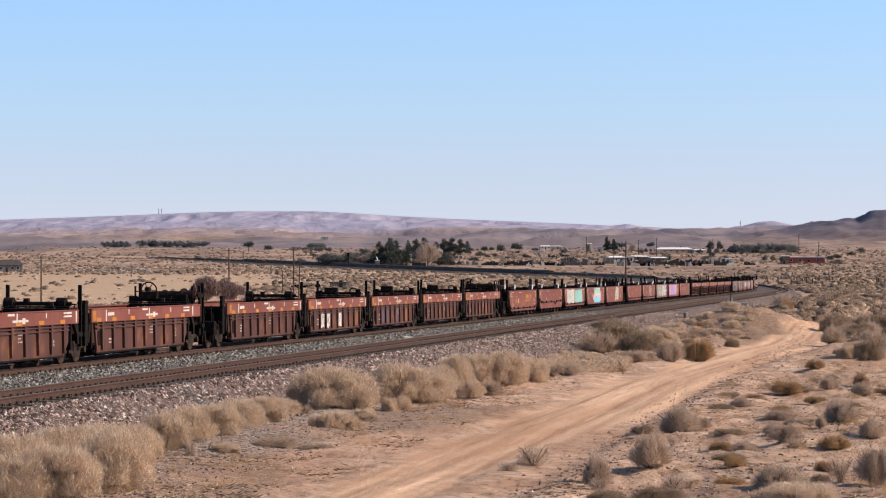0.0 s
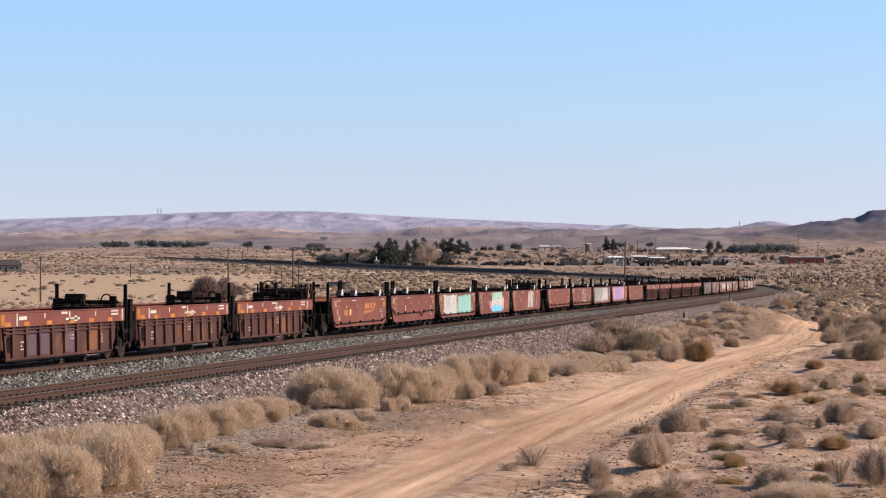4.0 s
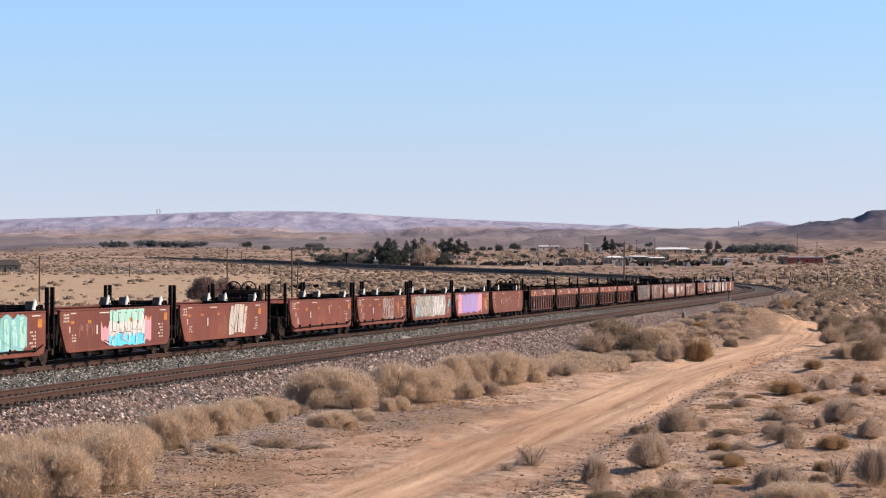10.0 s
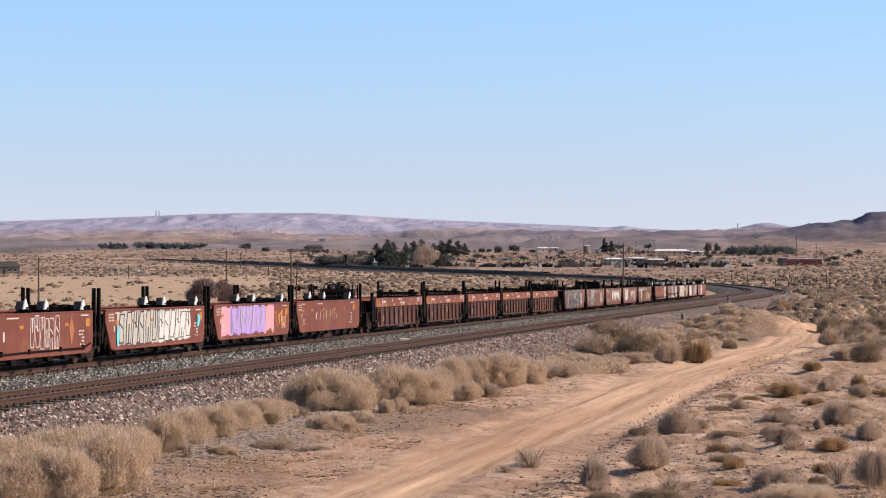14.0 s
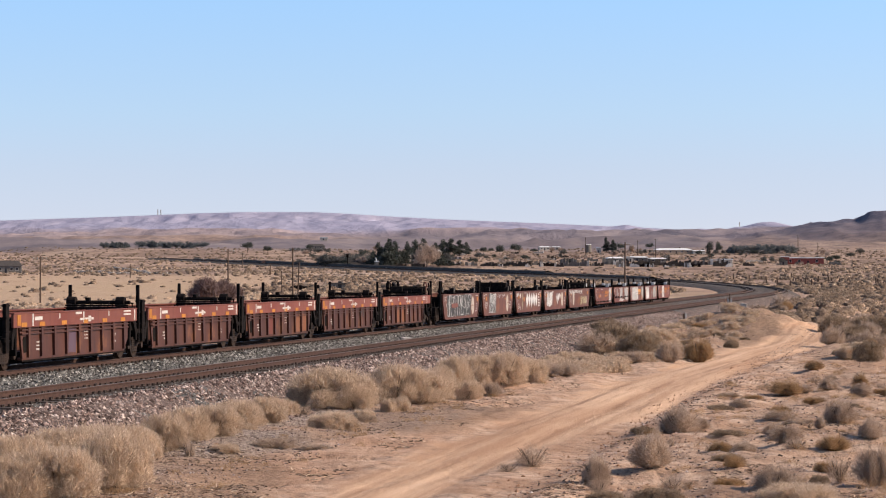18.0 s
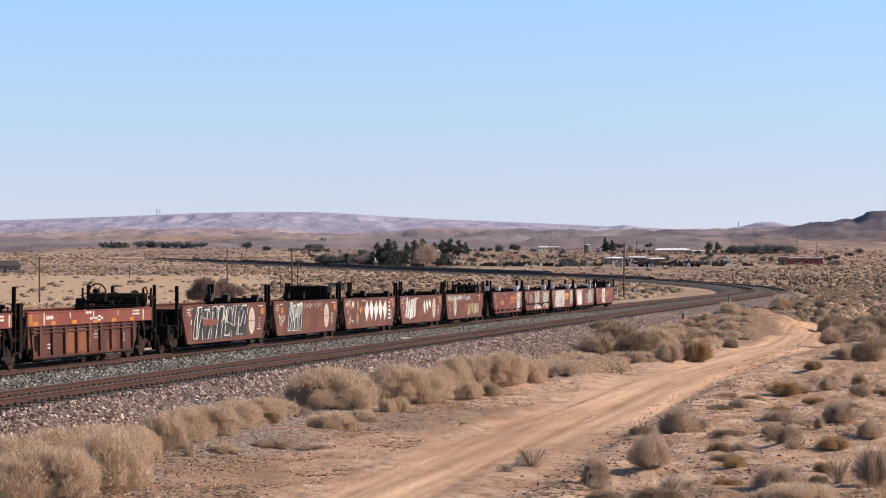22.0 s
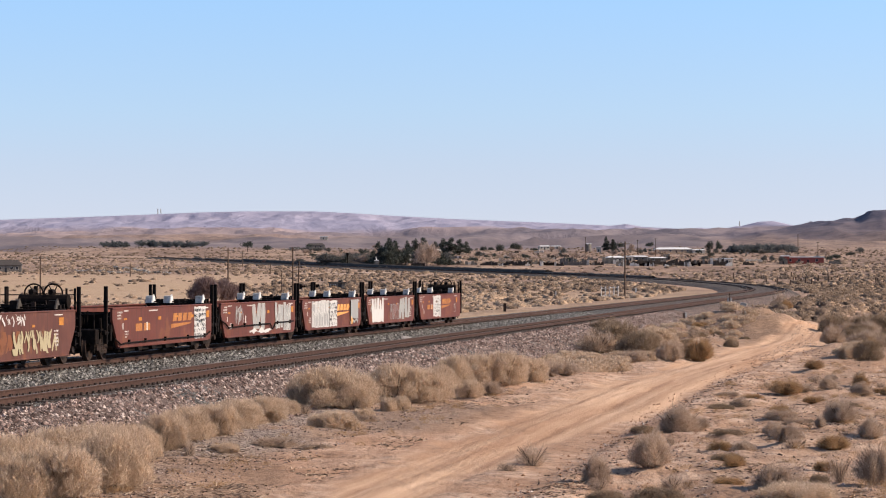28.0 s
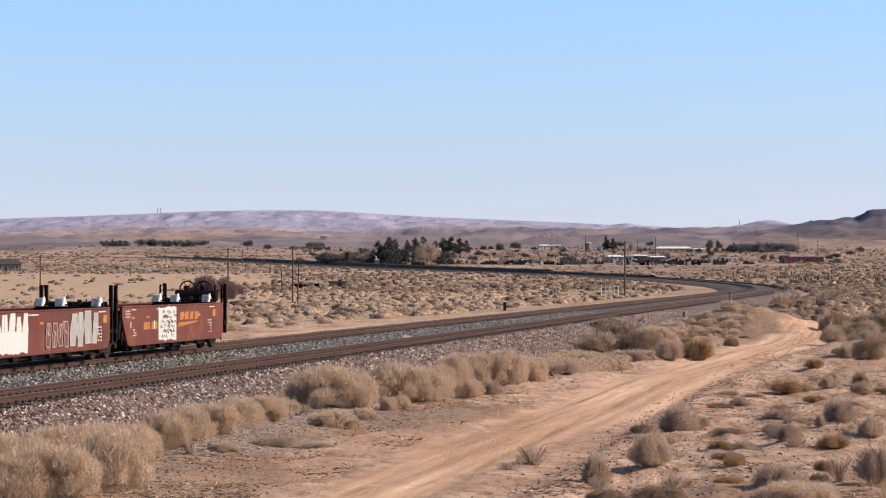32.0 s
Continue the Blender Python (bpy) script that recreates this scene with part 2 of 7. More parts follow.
def ground_material():
    """Desert soil: tan sand with pebbles and litter; packed road, pale sand and gravel where the attributes say so."""
    m = Nodes("desert_ground", 0.97, 0.0, 0.1)
    co = m.coords("World")
    flat = m.stretch(co, 1, 1, 0)
    fine, mid, big = m.noise(flat, 9.0, 9, 0.8), m.noise(flat, 0.9, 7, 0.7), m.noise(flat, 0.11, 5, 0.6)
    soil = m.ramp(fine, [(0.30, (0.17, 0.10, 0.068)), (0.46, (0.42, 0.265, 0.18)), (0.56, (0.52, 0.345, 0.24)), (0.72, (0.70, 0.51, 0.375))])
    soil = m.mix(m.mask(mid, 0.44, 0.58), soil, m.mix(0.65, soil, (0.70, 0.525, 0.40)))
    soil = m.mix(m.math('MULTIPLY', m.mask(big, 0.48, 0.60), 0.6), soil, (0.34, 0.195, 0.12))
    # dark twig litter and small stones
    litter = m.noise(m.stretch(flat, 1.0, 0.5, 1), 2.6, 10, 0.85)
    soil = m.mix(m.math('MULTIPLY', m.mask(litter, 0.50, 0.59), 0.8), soil, (0.13, 0.088, 0.066))
    peb = m.voronoi(flat, 11.0, "Distance")
    soil = m.mix(m.math('MULTIPLY', m.mask(peb, 0.20, 0.10), m.mask(mid, 0.42, 0.58)), soil, (0.62, 0.50, 0.42))
    # packed road: long wheel ruts, paler crowns, thin dark edges of ruts
    lane = m.n.new("ShaderNodeCombineXYZ")
    m.l.new(m.attr("across"), lane.inputs[0])
    m.l.new(m.math('MULTIPLY', m.attr("along"), 0.03), lane.inputs[1])
    ruts, thin = m.noise(lane.outputs[0], 1.1, 4, 0.6), m.noise(lane.outputs[0], 3.2, 8, 0.75)
    road = m.ramp(ruts, [(0.34, (0.70, 0.475, 0.32)), (0.5, (0.58, 0.375, 0.245)), (0.66, (0.46, 0.275, 0.17))])
    road = m.mix(m.math('MULTIPLY', m.mask(thin, 0.56, 0.66), 0.65), road, (0.33, 0.18, 0.105))
    road = m.mix(m.math('MULTIPLY', m.mask(thin, 0.42, 0.34), 0.4), road, (0.74, 0.53, 0.375))
    road = m.mix(m.math('MULTIPLY', m.mask(fine, 0.54, 0.70), 0.25), road, (0.42, 0.25, 0.155))
    for at, wide, much in ((19.15, 0.16, 0.55), (19.75, 0.10, 0.35), (20.75, 0.18, 0.7), (21.35, 0.10, 0.35)):
        off = m.math('ABSOLUTE', m.math('ADD', m.math('SUBTRACT', m.attr("across"), at), m.math('MULTIPLY', m.math('SUBTRACT', ruts, 0.5), 1.2)), 0.0)
        line = m.math('MULTIPLY', m.mask(off, wide, wide * 0.3), m.mask(thin, 0.36, 0.62))
        road = m.mix(m.math('MULTIPLY', line, much), road, (0.30, 0.165, 0.10))
    redder = m.mix(m.math('MULTIPLY', m.attr("red"), 0.4), soil, m.mix(m.mask(fine, 0.3, 0.7), (0.40, 0.215, 0.125), (0.60, 0.37, 0.24)))
    c = m.mix(m.attr("road"), redder, road)
    brown = m.mix(m.mask(m.noise(flat, 4.0, 8, 0.8), 0.42, 0.58), (0.125, 0.08, 0.055), (0.36, 0.24, 0.16))
    c = m.mix(m.math('MULTIPLY', m.attr("brown"), 0.85), c, brown)
    # pale open sand
    sand = m.ramp(mid, [(0.3, (0.36, 0.255, 0.16)), (0.55, (0.47, 0.345, 0.225)), (0.75, (0.53, 0.40, 0.275))])
    c = m.mix(m.attr("sand"), c, sand)
    # loose gravel near the line
    cell = m.voronoi(flat, 12.0)
    sep = m.n.new("ShaderNodeSeparateColor")
    m.l.new(cell, sep.inputs[0])
    grav = m.ramp(sep.outputs[0], [(0.0, (0.12, 0.09, 0.075)), (0.5, (0.28, 0.215, 0.175)), (1.0, (0.47, 0.385, 0.32))])
    c = m.mix(m.attr("gravel"), c, grav)
    # open plain: brown scrub soil in long streaks, pale wash, dark brush
    streak = m.noise(m.stretch(flat, 1, 0.45, 1), 0.06, 10, 0.8)
    patch = m.noise(m.stretch(flat, 1, 0.5, 1), 0.012, 8, 0.7)
    dull = m.ramp(patch, [(0.36, (0.17, 0.118, 0.092)), (0.48, (0.31, 0.212, 0.16)), (0.58, (0.40, 0.285, 0.21)), (0.68, (0.52, 0.40, 0.31))])
    dull = m.mix(m.math('MULTIPLY', m.mask(streak, 0.50, 0.57), 0.8), dull, (0.105, 0.08, 0.068))
    dull = m.mix(m.math('MULTIPLY', m.mask(streak, 0.44, 0.38), 0.6), dull, (0.55, 0.43, 0.335))
    dull = m.mix(m.math('MULTIPLY', m.attr("brown"), 0.7), dull, m.mix(0.5, dull, (0.14, 0.085, 0.06)))
    c = m.mix(m.math('MULTIPLY', m.attr("scrub"), 0.9), c, dull)
    # distance haze is put into these colours: dark mauve flats, pink-brown foothills, blue-mauve ridge
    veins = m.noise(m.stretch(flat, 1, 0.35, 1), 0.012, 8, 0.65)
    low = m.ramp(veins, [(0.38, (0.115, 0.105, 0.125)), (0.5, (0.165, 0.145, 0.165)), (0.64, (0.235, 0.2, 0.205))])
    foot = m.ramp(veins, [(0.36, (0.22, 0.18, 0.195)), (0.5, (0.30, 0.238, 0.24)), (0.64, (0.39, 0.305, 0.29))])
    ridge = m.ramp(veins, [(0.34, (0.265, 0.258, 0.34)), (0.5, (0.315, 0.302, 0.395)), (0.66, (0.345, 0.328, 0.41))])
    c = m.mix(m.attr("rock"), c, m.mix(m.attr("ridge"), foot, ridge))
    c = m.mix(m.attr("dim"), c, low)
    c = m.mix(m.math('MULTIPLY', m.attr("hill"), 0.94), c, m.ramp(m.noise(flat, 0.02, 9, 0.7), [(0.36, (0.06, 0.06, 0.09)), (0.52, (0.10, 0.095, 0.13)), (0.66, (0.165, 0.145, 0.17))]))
    relief = m.math('MULTIPLY', m.noise(m.stretch(flat, 1, 0.4, 1), 0.011, 9, 0.65), m.math('MULTIPLY', m.attr("rock"), 13.0))
    m.bump(m.math('ADD', relief, m.math('MULTIPLY', m.math('ADD', fine, m.math('MULTIPLY', peb, -0.5)), 0.07)), 0.85, 1.0)
    return m.colour(c)


GROUND = ground_material()


def leaf_material(name, stops, through_light=0.3):
    """Twigs and leaves: each blade its own tone, a little light let through."""
    m = Nodes(name, 0.9, 0.0, 0.1)
    c = m.ramp(m.island(), stops)
    tone = m.object_random()
    c = m.mix(m.mask(tone, 0.0, 2.6), c, m.mix(0.5, c, stops[0][1]))
    # noise mixes clumps of blades towards the darkest twig colour, for more visible lumps
    tuft = m.noise(m.coords("World"), 2.4, 3, 0.6)
    c = m.mix(m.math('MULTIPLY', m.mask(tuft, 0.46, 0.62), 0.5), c, m.mix(0.75, c, stops[0][1]))
    m.colour(c)
    t = m.n.new("ShaderNodeBsdfTranslucent")
    x = m.n.new("ShaderNodeMixShader")
    x.inputs[0].default_value = through_light
    m.l.new(c, t.inputs[0])
    m.l.new(m.b.outputs[0], x.inputs[1])
    m.l.new(t.outputs[0], x.inputs[2])
    m.l.new(x.outputs[0], m.n["Material Output"].inputs[0])
    return m.mat


TWIG_TAN = leaf_material("dry_tan_twigs", [(0.0, (0.36, 0.262, 0.185)), (0.4, (0.62, 0.475, 0.35)), (0.8, (0.76, 0.605, 0.455)), (1.0, (0.86, 0.73, 0.58))], 0.4)
TWIG_GREY = leaf_material("grey_twigs", [(0.0, (0.28, 0.20, 0.15)), (0.5, (0.54, 0.415, 0.32)), (1.0, (0.74, 0.60, 0.48))], 0.35)
TWIG_GOLD = leaf_material("rusty_gold_twigs", [(0.0, (0.24, 0.145, 0.075)), (0.5, (0.45, 0.285, 0.15)), (1.0, (0.60, 0.42, 0.25))], 0.35)
TWIG_OLIVE = leaf_material("brown_olive_leaves", [(0.0, (0.17, 0.122, 0.085)), (0.5, (0.34, 0.25, 0.175)), (1.0, (0.50, 0.39, 0.28))], 0.35)
LITTER = leaf_material("dead_litter", [(0.0, (0.09, 0.062, 0.047)), (0.5, (0.20, 0.145, 0.11)), (1.0, (0.42, 0.32, 0.25))], 0.2)
# far trees: distance haze is mixed into these three leaf colours, greying and lightening them
PINE = leaf_material("dark_green_needles", [(0.0, (0.03, 0.036, 0.032)), (0.5, (0.07, 0.08, 0.07)), (1.0, (0.15, 0.155, 0.135))], 0.2)
THICKET = leaf_material("grey_olive_thicket", [(0.0, (0.065, 0.066, 0.065)), (0.5, (0.125, 0.122, 0.115)), (1.0, (0.23, 0.215, 0.195))], 0.25)
HAZED_GREEN = leaf_material("hazed_green_grove", [(0.0, (0.085, 0.095, 0.10)), (0.5, (0.14, 0.15, 0.15)), (1.0, (0.22, 0.225, 0.22))], 0.25)
BARE = leaf_material("bare_tan_branches", [(0.0, (0.24, 0.18, 0.15)), (0.5, (0.42, 0.325, 0.27)), (1.0, (0.60, 0.48, 0.40))])
PURPLE_TWIGS = leaf_material("purple_brown_twigs", [(0.0, (0.13, 0.085, 0.078)), (0.5, (0.22, 0.15, 0.14)), (1.0, (0.33, 0.24, 0.22))], 0.2)
BARK = worn("grey_brown_bark", (0.12, 0.09, 0.072), (0.06, 0.045, 0.038), (0.18, 0.14, 0.115), 4, 0.95)


def mound_material(name, dark, light):
    """The close twig mass of a far shrub: fine grain and deep relief."""
    m = Nodes(name, 0.95, 0.0, 0.05)
    co = m.coords("World")
    fine = m.noise(co, 7.0, 6, 0.75)
    tone = m.island()
    c = m.mix(m.mask(fine, 0.35, 0.65), dark, light)
    c = m.mix(m.math('MULTIPLY', tone, 0.75), c, m.mix(0.6, c, (0.13, 0.095, 0.075)))
    m.bump(fine, 0.9, 0.12)
    return m.colour(c)


MOUND_TAN = mound_material("tan_shrub_mass", (0.26, 0.185, 0.13), (0.54, 0.40, 0.285))
MOUND_BROWN = mound_material("brown_shrub_mass", (0.10, 0.074, 0.058), (0.27, 0.195, 0.145))
# ---- plan of the line and the land ----
SPACING = 6.6                 # between the centres of the two tracks
GAUGE = 1.435
LINE_S = np.arange(-620.0, 1760.0, 2.0)
bend = np.interp(LINE_S, (300, 420, 560, 700, 1000, 1060), (0, 0.42e-3, 0.42e-3, 0.95e-3, 0.95e-3, 0))
LINE_H = 0.1724 - np.cumsum(bend) * 2
LINE_X, LINE_Y = np.cumsum(np.sin(LINE_H)) * 2, np.cumsum(np.cos(LINE_H)) * 2
zero = int(np.argmin(abs(LINE_S)))
LINE_X += -14.71 - LINE_X[zero]
LINE_Y += 93.88 - LINE_Y[zero]
fall = np.cumsum(np.interp(LINE_S, (560, 800, 1100, 1500), (0.0132, 0.0035, 0.0, -0.004))) * 2
LINE_Z = EYE - 4.46 - (fall - fall[zero])


def rail_at(s, o=0.0):
    """The place on the rails' top at s metres along the far track, o metres to its camera side, and the heading."""
    h = float(np.interp(s, LINE_S, LINE_H))
    x, y, z = (float(np.interp(s, LINE_S, a)) for a in (LINE_X, LINE_Y, LINE_Z))
    return Vector((x + o * math.cos(h), y - o * math.sin(h), z)), h


def along_line(x, y):
    """Metres along the line and metres to its camera side, for arrays."""
    x, y = np.atleast_1d(np.asarray(x, float)), np.atleast_1d(np.asarray(y, float))
    s, o = np.empty(x.shape), np.empty(x.shape)
    gx, gy = LINE_X[::8], LINE_Y[::8]
    for i in range(0, len(x), 20000):
        a, b = x[i:i + 20000], y[i:i + 20000]
        k = np.argmin((a[:, None] - gx) ** 2 + (b[:, None] - gy) ** 2, axis=1) * 8
        k = np.minimum(k, len(LINE_S) - 1)
        for _ in range(3):
            h = LINE_H[k]
            ds = (a - LINE_X[k]) * np.sin(h) + (b - LINE_Y[k]) * np.cos(h)
            k = np.clip(k + np.round(ds / 2).astype(int), 0, len(LINE_S) - 1)
        h = LINE_H[k]
        s[i:i + 20000] = LINE_S[k] + (a - LINE_X[k]) * np.sin(h) + (b - LINE_Y[k]) * np.cos(h)
        o[i:i + 20000] = (a - LINE_X[k]) * np.cos(h) - (b - LINE_Y[k]) * np.sin(h)
    return s, o


def lattice(x, y, seed):
    n = np.sin(x * 127.1 + y * 311.7 + seed * 74.7) * 43758.5453
    return n - np.floor(n)


def vnoise(x, y, seed=0):
    """Smooth value noise, -1 to 1."""
    xi, yi = np.floor(x), np.floor(y)
    u, v = x - xi, y - yi
    u, v = u * u * (3 - 2 * u), v * v * (3 - 2 * v)
    a, b = lattice(xi, yi, seed), lattice(xi + 1, yi, seed)
    c, d = lattice(xi, yi + 1, seed), lattice(xi + 1, yi + 1, seed)
    return 2 * (a + (b - a) * u + (c - a) * v + (a - b - c + d) * u * v) - 1


def fbm(x, y, octaves=4, seed=0):
    t, amp = 0, 1.0
    for i in range(octaves):
        t, amp, x, y = t + amp * vnoise(x, y, seed + i), amp * 0.5, x * 2.03, y * 2.03
    return t


def smooth(a, b, x):
    t = np.clip((x - a) / (b - a), 0, 1)
    return t * t * (3 - 2 * t)


# skyline of the far hills: bearing (sideways over ahead) and rise over the lens's level
RIDGE_X = np.array((-1.2, -0.4, -0.163, -0.12, -0.09, -0.074, -0.047, -0.034, -0.017, 0.003, 0.024, 0.045, 0.062, 0.068, 0.074, 0.087, 0.106, 0.117, 0.122, 0.132, 0.3, 1.2))
RIDGE_E = np.array((20, 26, 30, 37, 43, 45, 45, 42, 37, 32, 28, 24, 20, 23, 18, 15, 15, 27, 28, 18, 16, 14)) / FOCAL
NEAR_X = np.array((0.10, 0.117, 0.124, 0.129, 0.139, 0.1425, 0.149, 0.153, 0.157, 0.163, 0.175, 0.20, 0.3))
NEAR_E = np.array((-12, 12, 15, 21, 32, 34, 40, 40, 49, 54, 58, 50, 20)) / FOCAL


def road_shift(s):
    """How far the dirt road draws away from the line."""
    return 2.4 * smooth(15, 95, s) + 0.9 * smooth(60, 110, s)


def land(x, y):
    """Height of the ground, for arrays."""
    x, y = np.atleast_1d(np.asarray(x, float)), np.atleast_1d(np.asarray(y, float))
    s, o = along_line(x, y)
    r = np.hypot(x, y)
    zr = np.interp(s, LINE_S, LINE_Z)
    drop = np.interp(r, (0, 90, 130, 200, 300, 450, 600, 800, 1000, 1300, 1700, 2200, 2800, 3300, 3800, 4300),
                     (4.6, 5.6, 6.2, 7.2, 8.8, 11.0, 12.8, 14.0, 14.6, 15.0, 14.2, 11.5, 8.0, 3.0, -8.0, -12.0))
    plain = EYE - drop + 0.35 * fbm(x / 60, y / 60, 3, 5) * smooth(100, 500, r) + 2.0 * fbm(x / 260, y / 260, 3, 9) * smooth(700, 2200, r)
    # far bad lands and ridges
    ahead = np.maximum(y, 1.0)
    e = np.interp(x / ahead, RIDGE_X, RIDGE_E)
    e2 = np.interp(x / ahead, NEAR_X, NEAR_E, left=-0.002, right=0)
    gully = np.abs(fbm(x / 95, y / 420, 5, 31)) + 0.6 * np.abs(fbm(x / 34, y / 210, 4, 35))
    rise = smooth(3500, 4550, r)
    plain = plain + smooth(2300, 3200, r) * (1 - rise) * (8 - 16 * np.abs(fbm(x / 160, y / 240, 4, 41)))
    plain = plain * (1 - rise) + rise * (EYE + 4600 * e - 11 * gully * smooth(3500, 4100, r) * (1 - smooth(4250, 4550, r)))
    hump = np.exp(-((r - 3350) / 420.0) ** 2) * smooth(0.098, 0.112, x / ahead)
    plain = np.where(hump > 0.02, np.maximum(plain, plain * (1 - hump) + hump * (EYE + 3350 * e2 - 13 * gully * (1 - hump * 0.55))), plain)
    # beside the line
    near_side = zr - 1.15
    far_side = zr - 0.85
    w_far = smooth(-8, -34, o)
    w_near = smooth(12, 60, o) * smooth(190, 330, r)
    z = np.where(o < 0, far_side * (1 - w_far) + plain * w_far, near_side * (1 - w_near) + plain * w_near)
    rough = smooth(9.5, 13, o) + smooth(-8, -11, o)
    ro = o - road_shift(s)
    onroad = smooth(17.6, 18.6, ro) * (1 - smooth(22.6, 23.6, ro)) * (r < 260)
    z = z + rough * (1 - 0.8 * onroad) * (0.12 * fbm(x / 2.0, y / 2.0, 4, 3) + 0.10 * fbm(x / 9, y / 9, 2, 7)) * (1 - 0.6 * smooth(300, 600, r))
    z = z - onroad * (0.08 + 0.02 * np.cos((ro - 20.6) * 2 * math.pi / 1.75) + 0.03 * fbm(ro * 1.6, s / 14, 3, 91)) + 0.05 * np.exp(-((ro - 23.4) / 0.7) ** 2) * (r < 240) * (o > 10)
    open_soil = smooth(22.6, 24.5, ro) * (1 - smooth(130, 220, r)) * (o > 10)
    z = z + open_soil * (0.035 * fbm(x / 1.1, y / 2.6, 3, 13) + 0.045 * fbm(x / 0.4, y / 1.3, 2, 15))
    # spoil heap beside the road, and the dip behind it
    px, py = x - 22.6, y - 200
    heap = 1.75 * np.exp(-(px / 4.6) ** 2 - (py / 16) ** 2) + 0.7 * np.exp(-((x - 15.0) / 3.0) ** 2 - ((y - 176) / 14) ** 2)
    z = z + heap * (1 + 0.18 * fbm(x / 1.7, y / 1.7, 3, 12)) * smooth(10.2, 14, o)
    z = z - 2.0 * smooth(196, 222, y) * (1 - smooth(330, 460, y)) * smooth(21, 27, o)
    # rise on which the camera stands
    z = np.where(r < 34, np.maximum(z, z + (EYE - 1.62 - z) * (1 - smooth(2, 34, r))), z)
    # under the stone bed the soil lies lower
    bed = smooth(-7.6, -6.9, o) * (1 - smooth(SPACING + 3.6, SPACING + 4.6, o))
    return z * (1 - bed) + (zr - 1.25) * bed


def land_at(x, y):
    return float(land(x, y)[0])


def mesh_from(name, verts, faces, mat, smooth_it=True):
    me = bpy.data.meshes.new(name)
    me.from_pydata([tuple(v) for v in verts] if not isinstance(verts, list) else verts, [], faces)
    me.materials.append(mat)
    if smooth_it:
        me.polygons.foreach_set("use_smooth", np.ones(len(me.polygons), bool))
    me.update()
    return me


def build_ground():
    fine = np.radians(np.linspace(-10.6, 10.6, 290))
    side = np.radians(np.concatenate((np.linspace(10.9, 20, 16), np.linspace(22, 180, 44))))
    az = np.concatenate((-side[::-1][1:], fine, side))
    rad = np.concatenate((np.geomspace(2, 45, 36)[:-1], np.geomspace(45, 300, 270)[:-1], np.geomspace(300, 1800, 150)[:-1], np.geomspace(1800, 4900, 90)))
    a, r = np.meshgrid(az, rad)
    x, y = (r * np.sin(a)).ravel(), (r * np.cos(a)).ravel()
    z = land(x, y)
    n, rows = len(az), len(rad)
    x, y, z = np.append(x, 0), np.append(y, 0), np.append(z, EYE - 1.62)
    idx = np.arange(rows * n).reshape(rows, n)
    nxt = np.roll(idx, -1, axis=1)
    quads = np.stack((idx[:-1], nxt[:-1], nxt[1:], idx[1:]), -1).reshape(-1, 4)
    me = bpy.data.meshes.new("ground")
    tip = rows * n
    loops = np.concatenate((quads.ravel(), np.stack((np.full(n, tip), nxt[0], idx[0]), -1).ravel()))
    total = np.concatenate((np.full(len(quads), 4), np.full(n, 3)))
    me.vertices.add(len(x))
    me.vertices.foreach_set("co", np.stack((x, y, z), -1).ravel())
    me.loops.add(len(loops))
    me.loops.foreach_set("vertex_index", loops.astype(np.int32))
    me.polygons.add(len(total))
    me.polygons.foreach_set("loop_start", np.concatenate(((0,), np.cumsum(total)[:-1])).astype(np.int32))
    me.update(calc_edges=True)
    me.polygons.foreach_set("use_smooth", np.ones(len(me.polygons), bool))
    s, o = along_line(x, y)
    r = np.hypot(x, y)
    wob = 0.55 * fbm(x / 3.0, y / 3.0, 3, 17)
    ro = o - road_shift(s)
    road = smooth(17.9, 18.9, ro + wob) * (1 - smooth(-0.5, 0.4, ro - 21.0 - 1.7 * smooth(-30, 5, s) + 0.6 * wob)) * (1 - smooth(230, 250, y)) * 0.97
    road = np.maximum(road, smooth(-11.5, -10.4, o + wob) * (1 - smooth(-7.2, -6.2, o + wob)) * (r < 420) * 0.75)
    spread = fbm(x / 7, y / 7, 3, 23)
    red = smooth(0.05, 0.7, spread) * smooth(12, 15, o) * (1 - smooth(17, 18.5, o)) * (r < 160) + 0.5 * np.exp(-((x - 21) / 7.0) ** 2 - ((y - 196) / 24) ** 2) * (o > 11)
    red = red + 0.5 * smooth(14.0, 15.5, o + wob) * (1 - smooth(17.6, 18.8, o)) * (1 - smooth(5, 30, s)) * (r < 200)
    red = np.where(y > 150, red * 0.4, red)
    red = red + 0.5 * smooth(0.15, 0.8, fbm(x / 5, y / 5, 3, 29)) * smooth(23, 26, o) * (r < 300)
    sand = smooth(-0.1, 0.5, fbm(x / 90, y / 50, 2, 37)) * 0.5 * (o < -12) * smooth(150, 260, r) * (1 - smooth(900, 1500, r))
    west = smooth(-0.035, -0.085, x / np.maximum(y, 1) + 0.012 * fbm(x / 60, y / 90, 2, 83))
    bare = west * smooth(360, 470, r) * (1 - smooth(1020, 1180, r)) * (o < -12)
    sand = np.maximum(sand, bare * (0.7 + 0.3 * np.clip(fbm(x / 50, y / 16, 3, 85), -1, 1)))
    flats = np.clip(1.5 * np.exp(-((x - 40) / 24.0) ** 2 - ((y - 540) / 120) ** 2), 0, 1) * (o < -4)
    flats = flats * (0.62 + 0.38 * smooth(-0.3, 0.4, fbm(x / 9, y / 22, 3, 57)))
    flats = np.maximum(flats, 0.6 * smooth(-19, -15, o) * (o < -4) * smooth(200, 260, r) * (1 - smooth(520, 640, r)))
    sand = np.maximum(sand, flats)
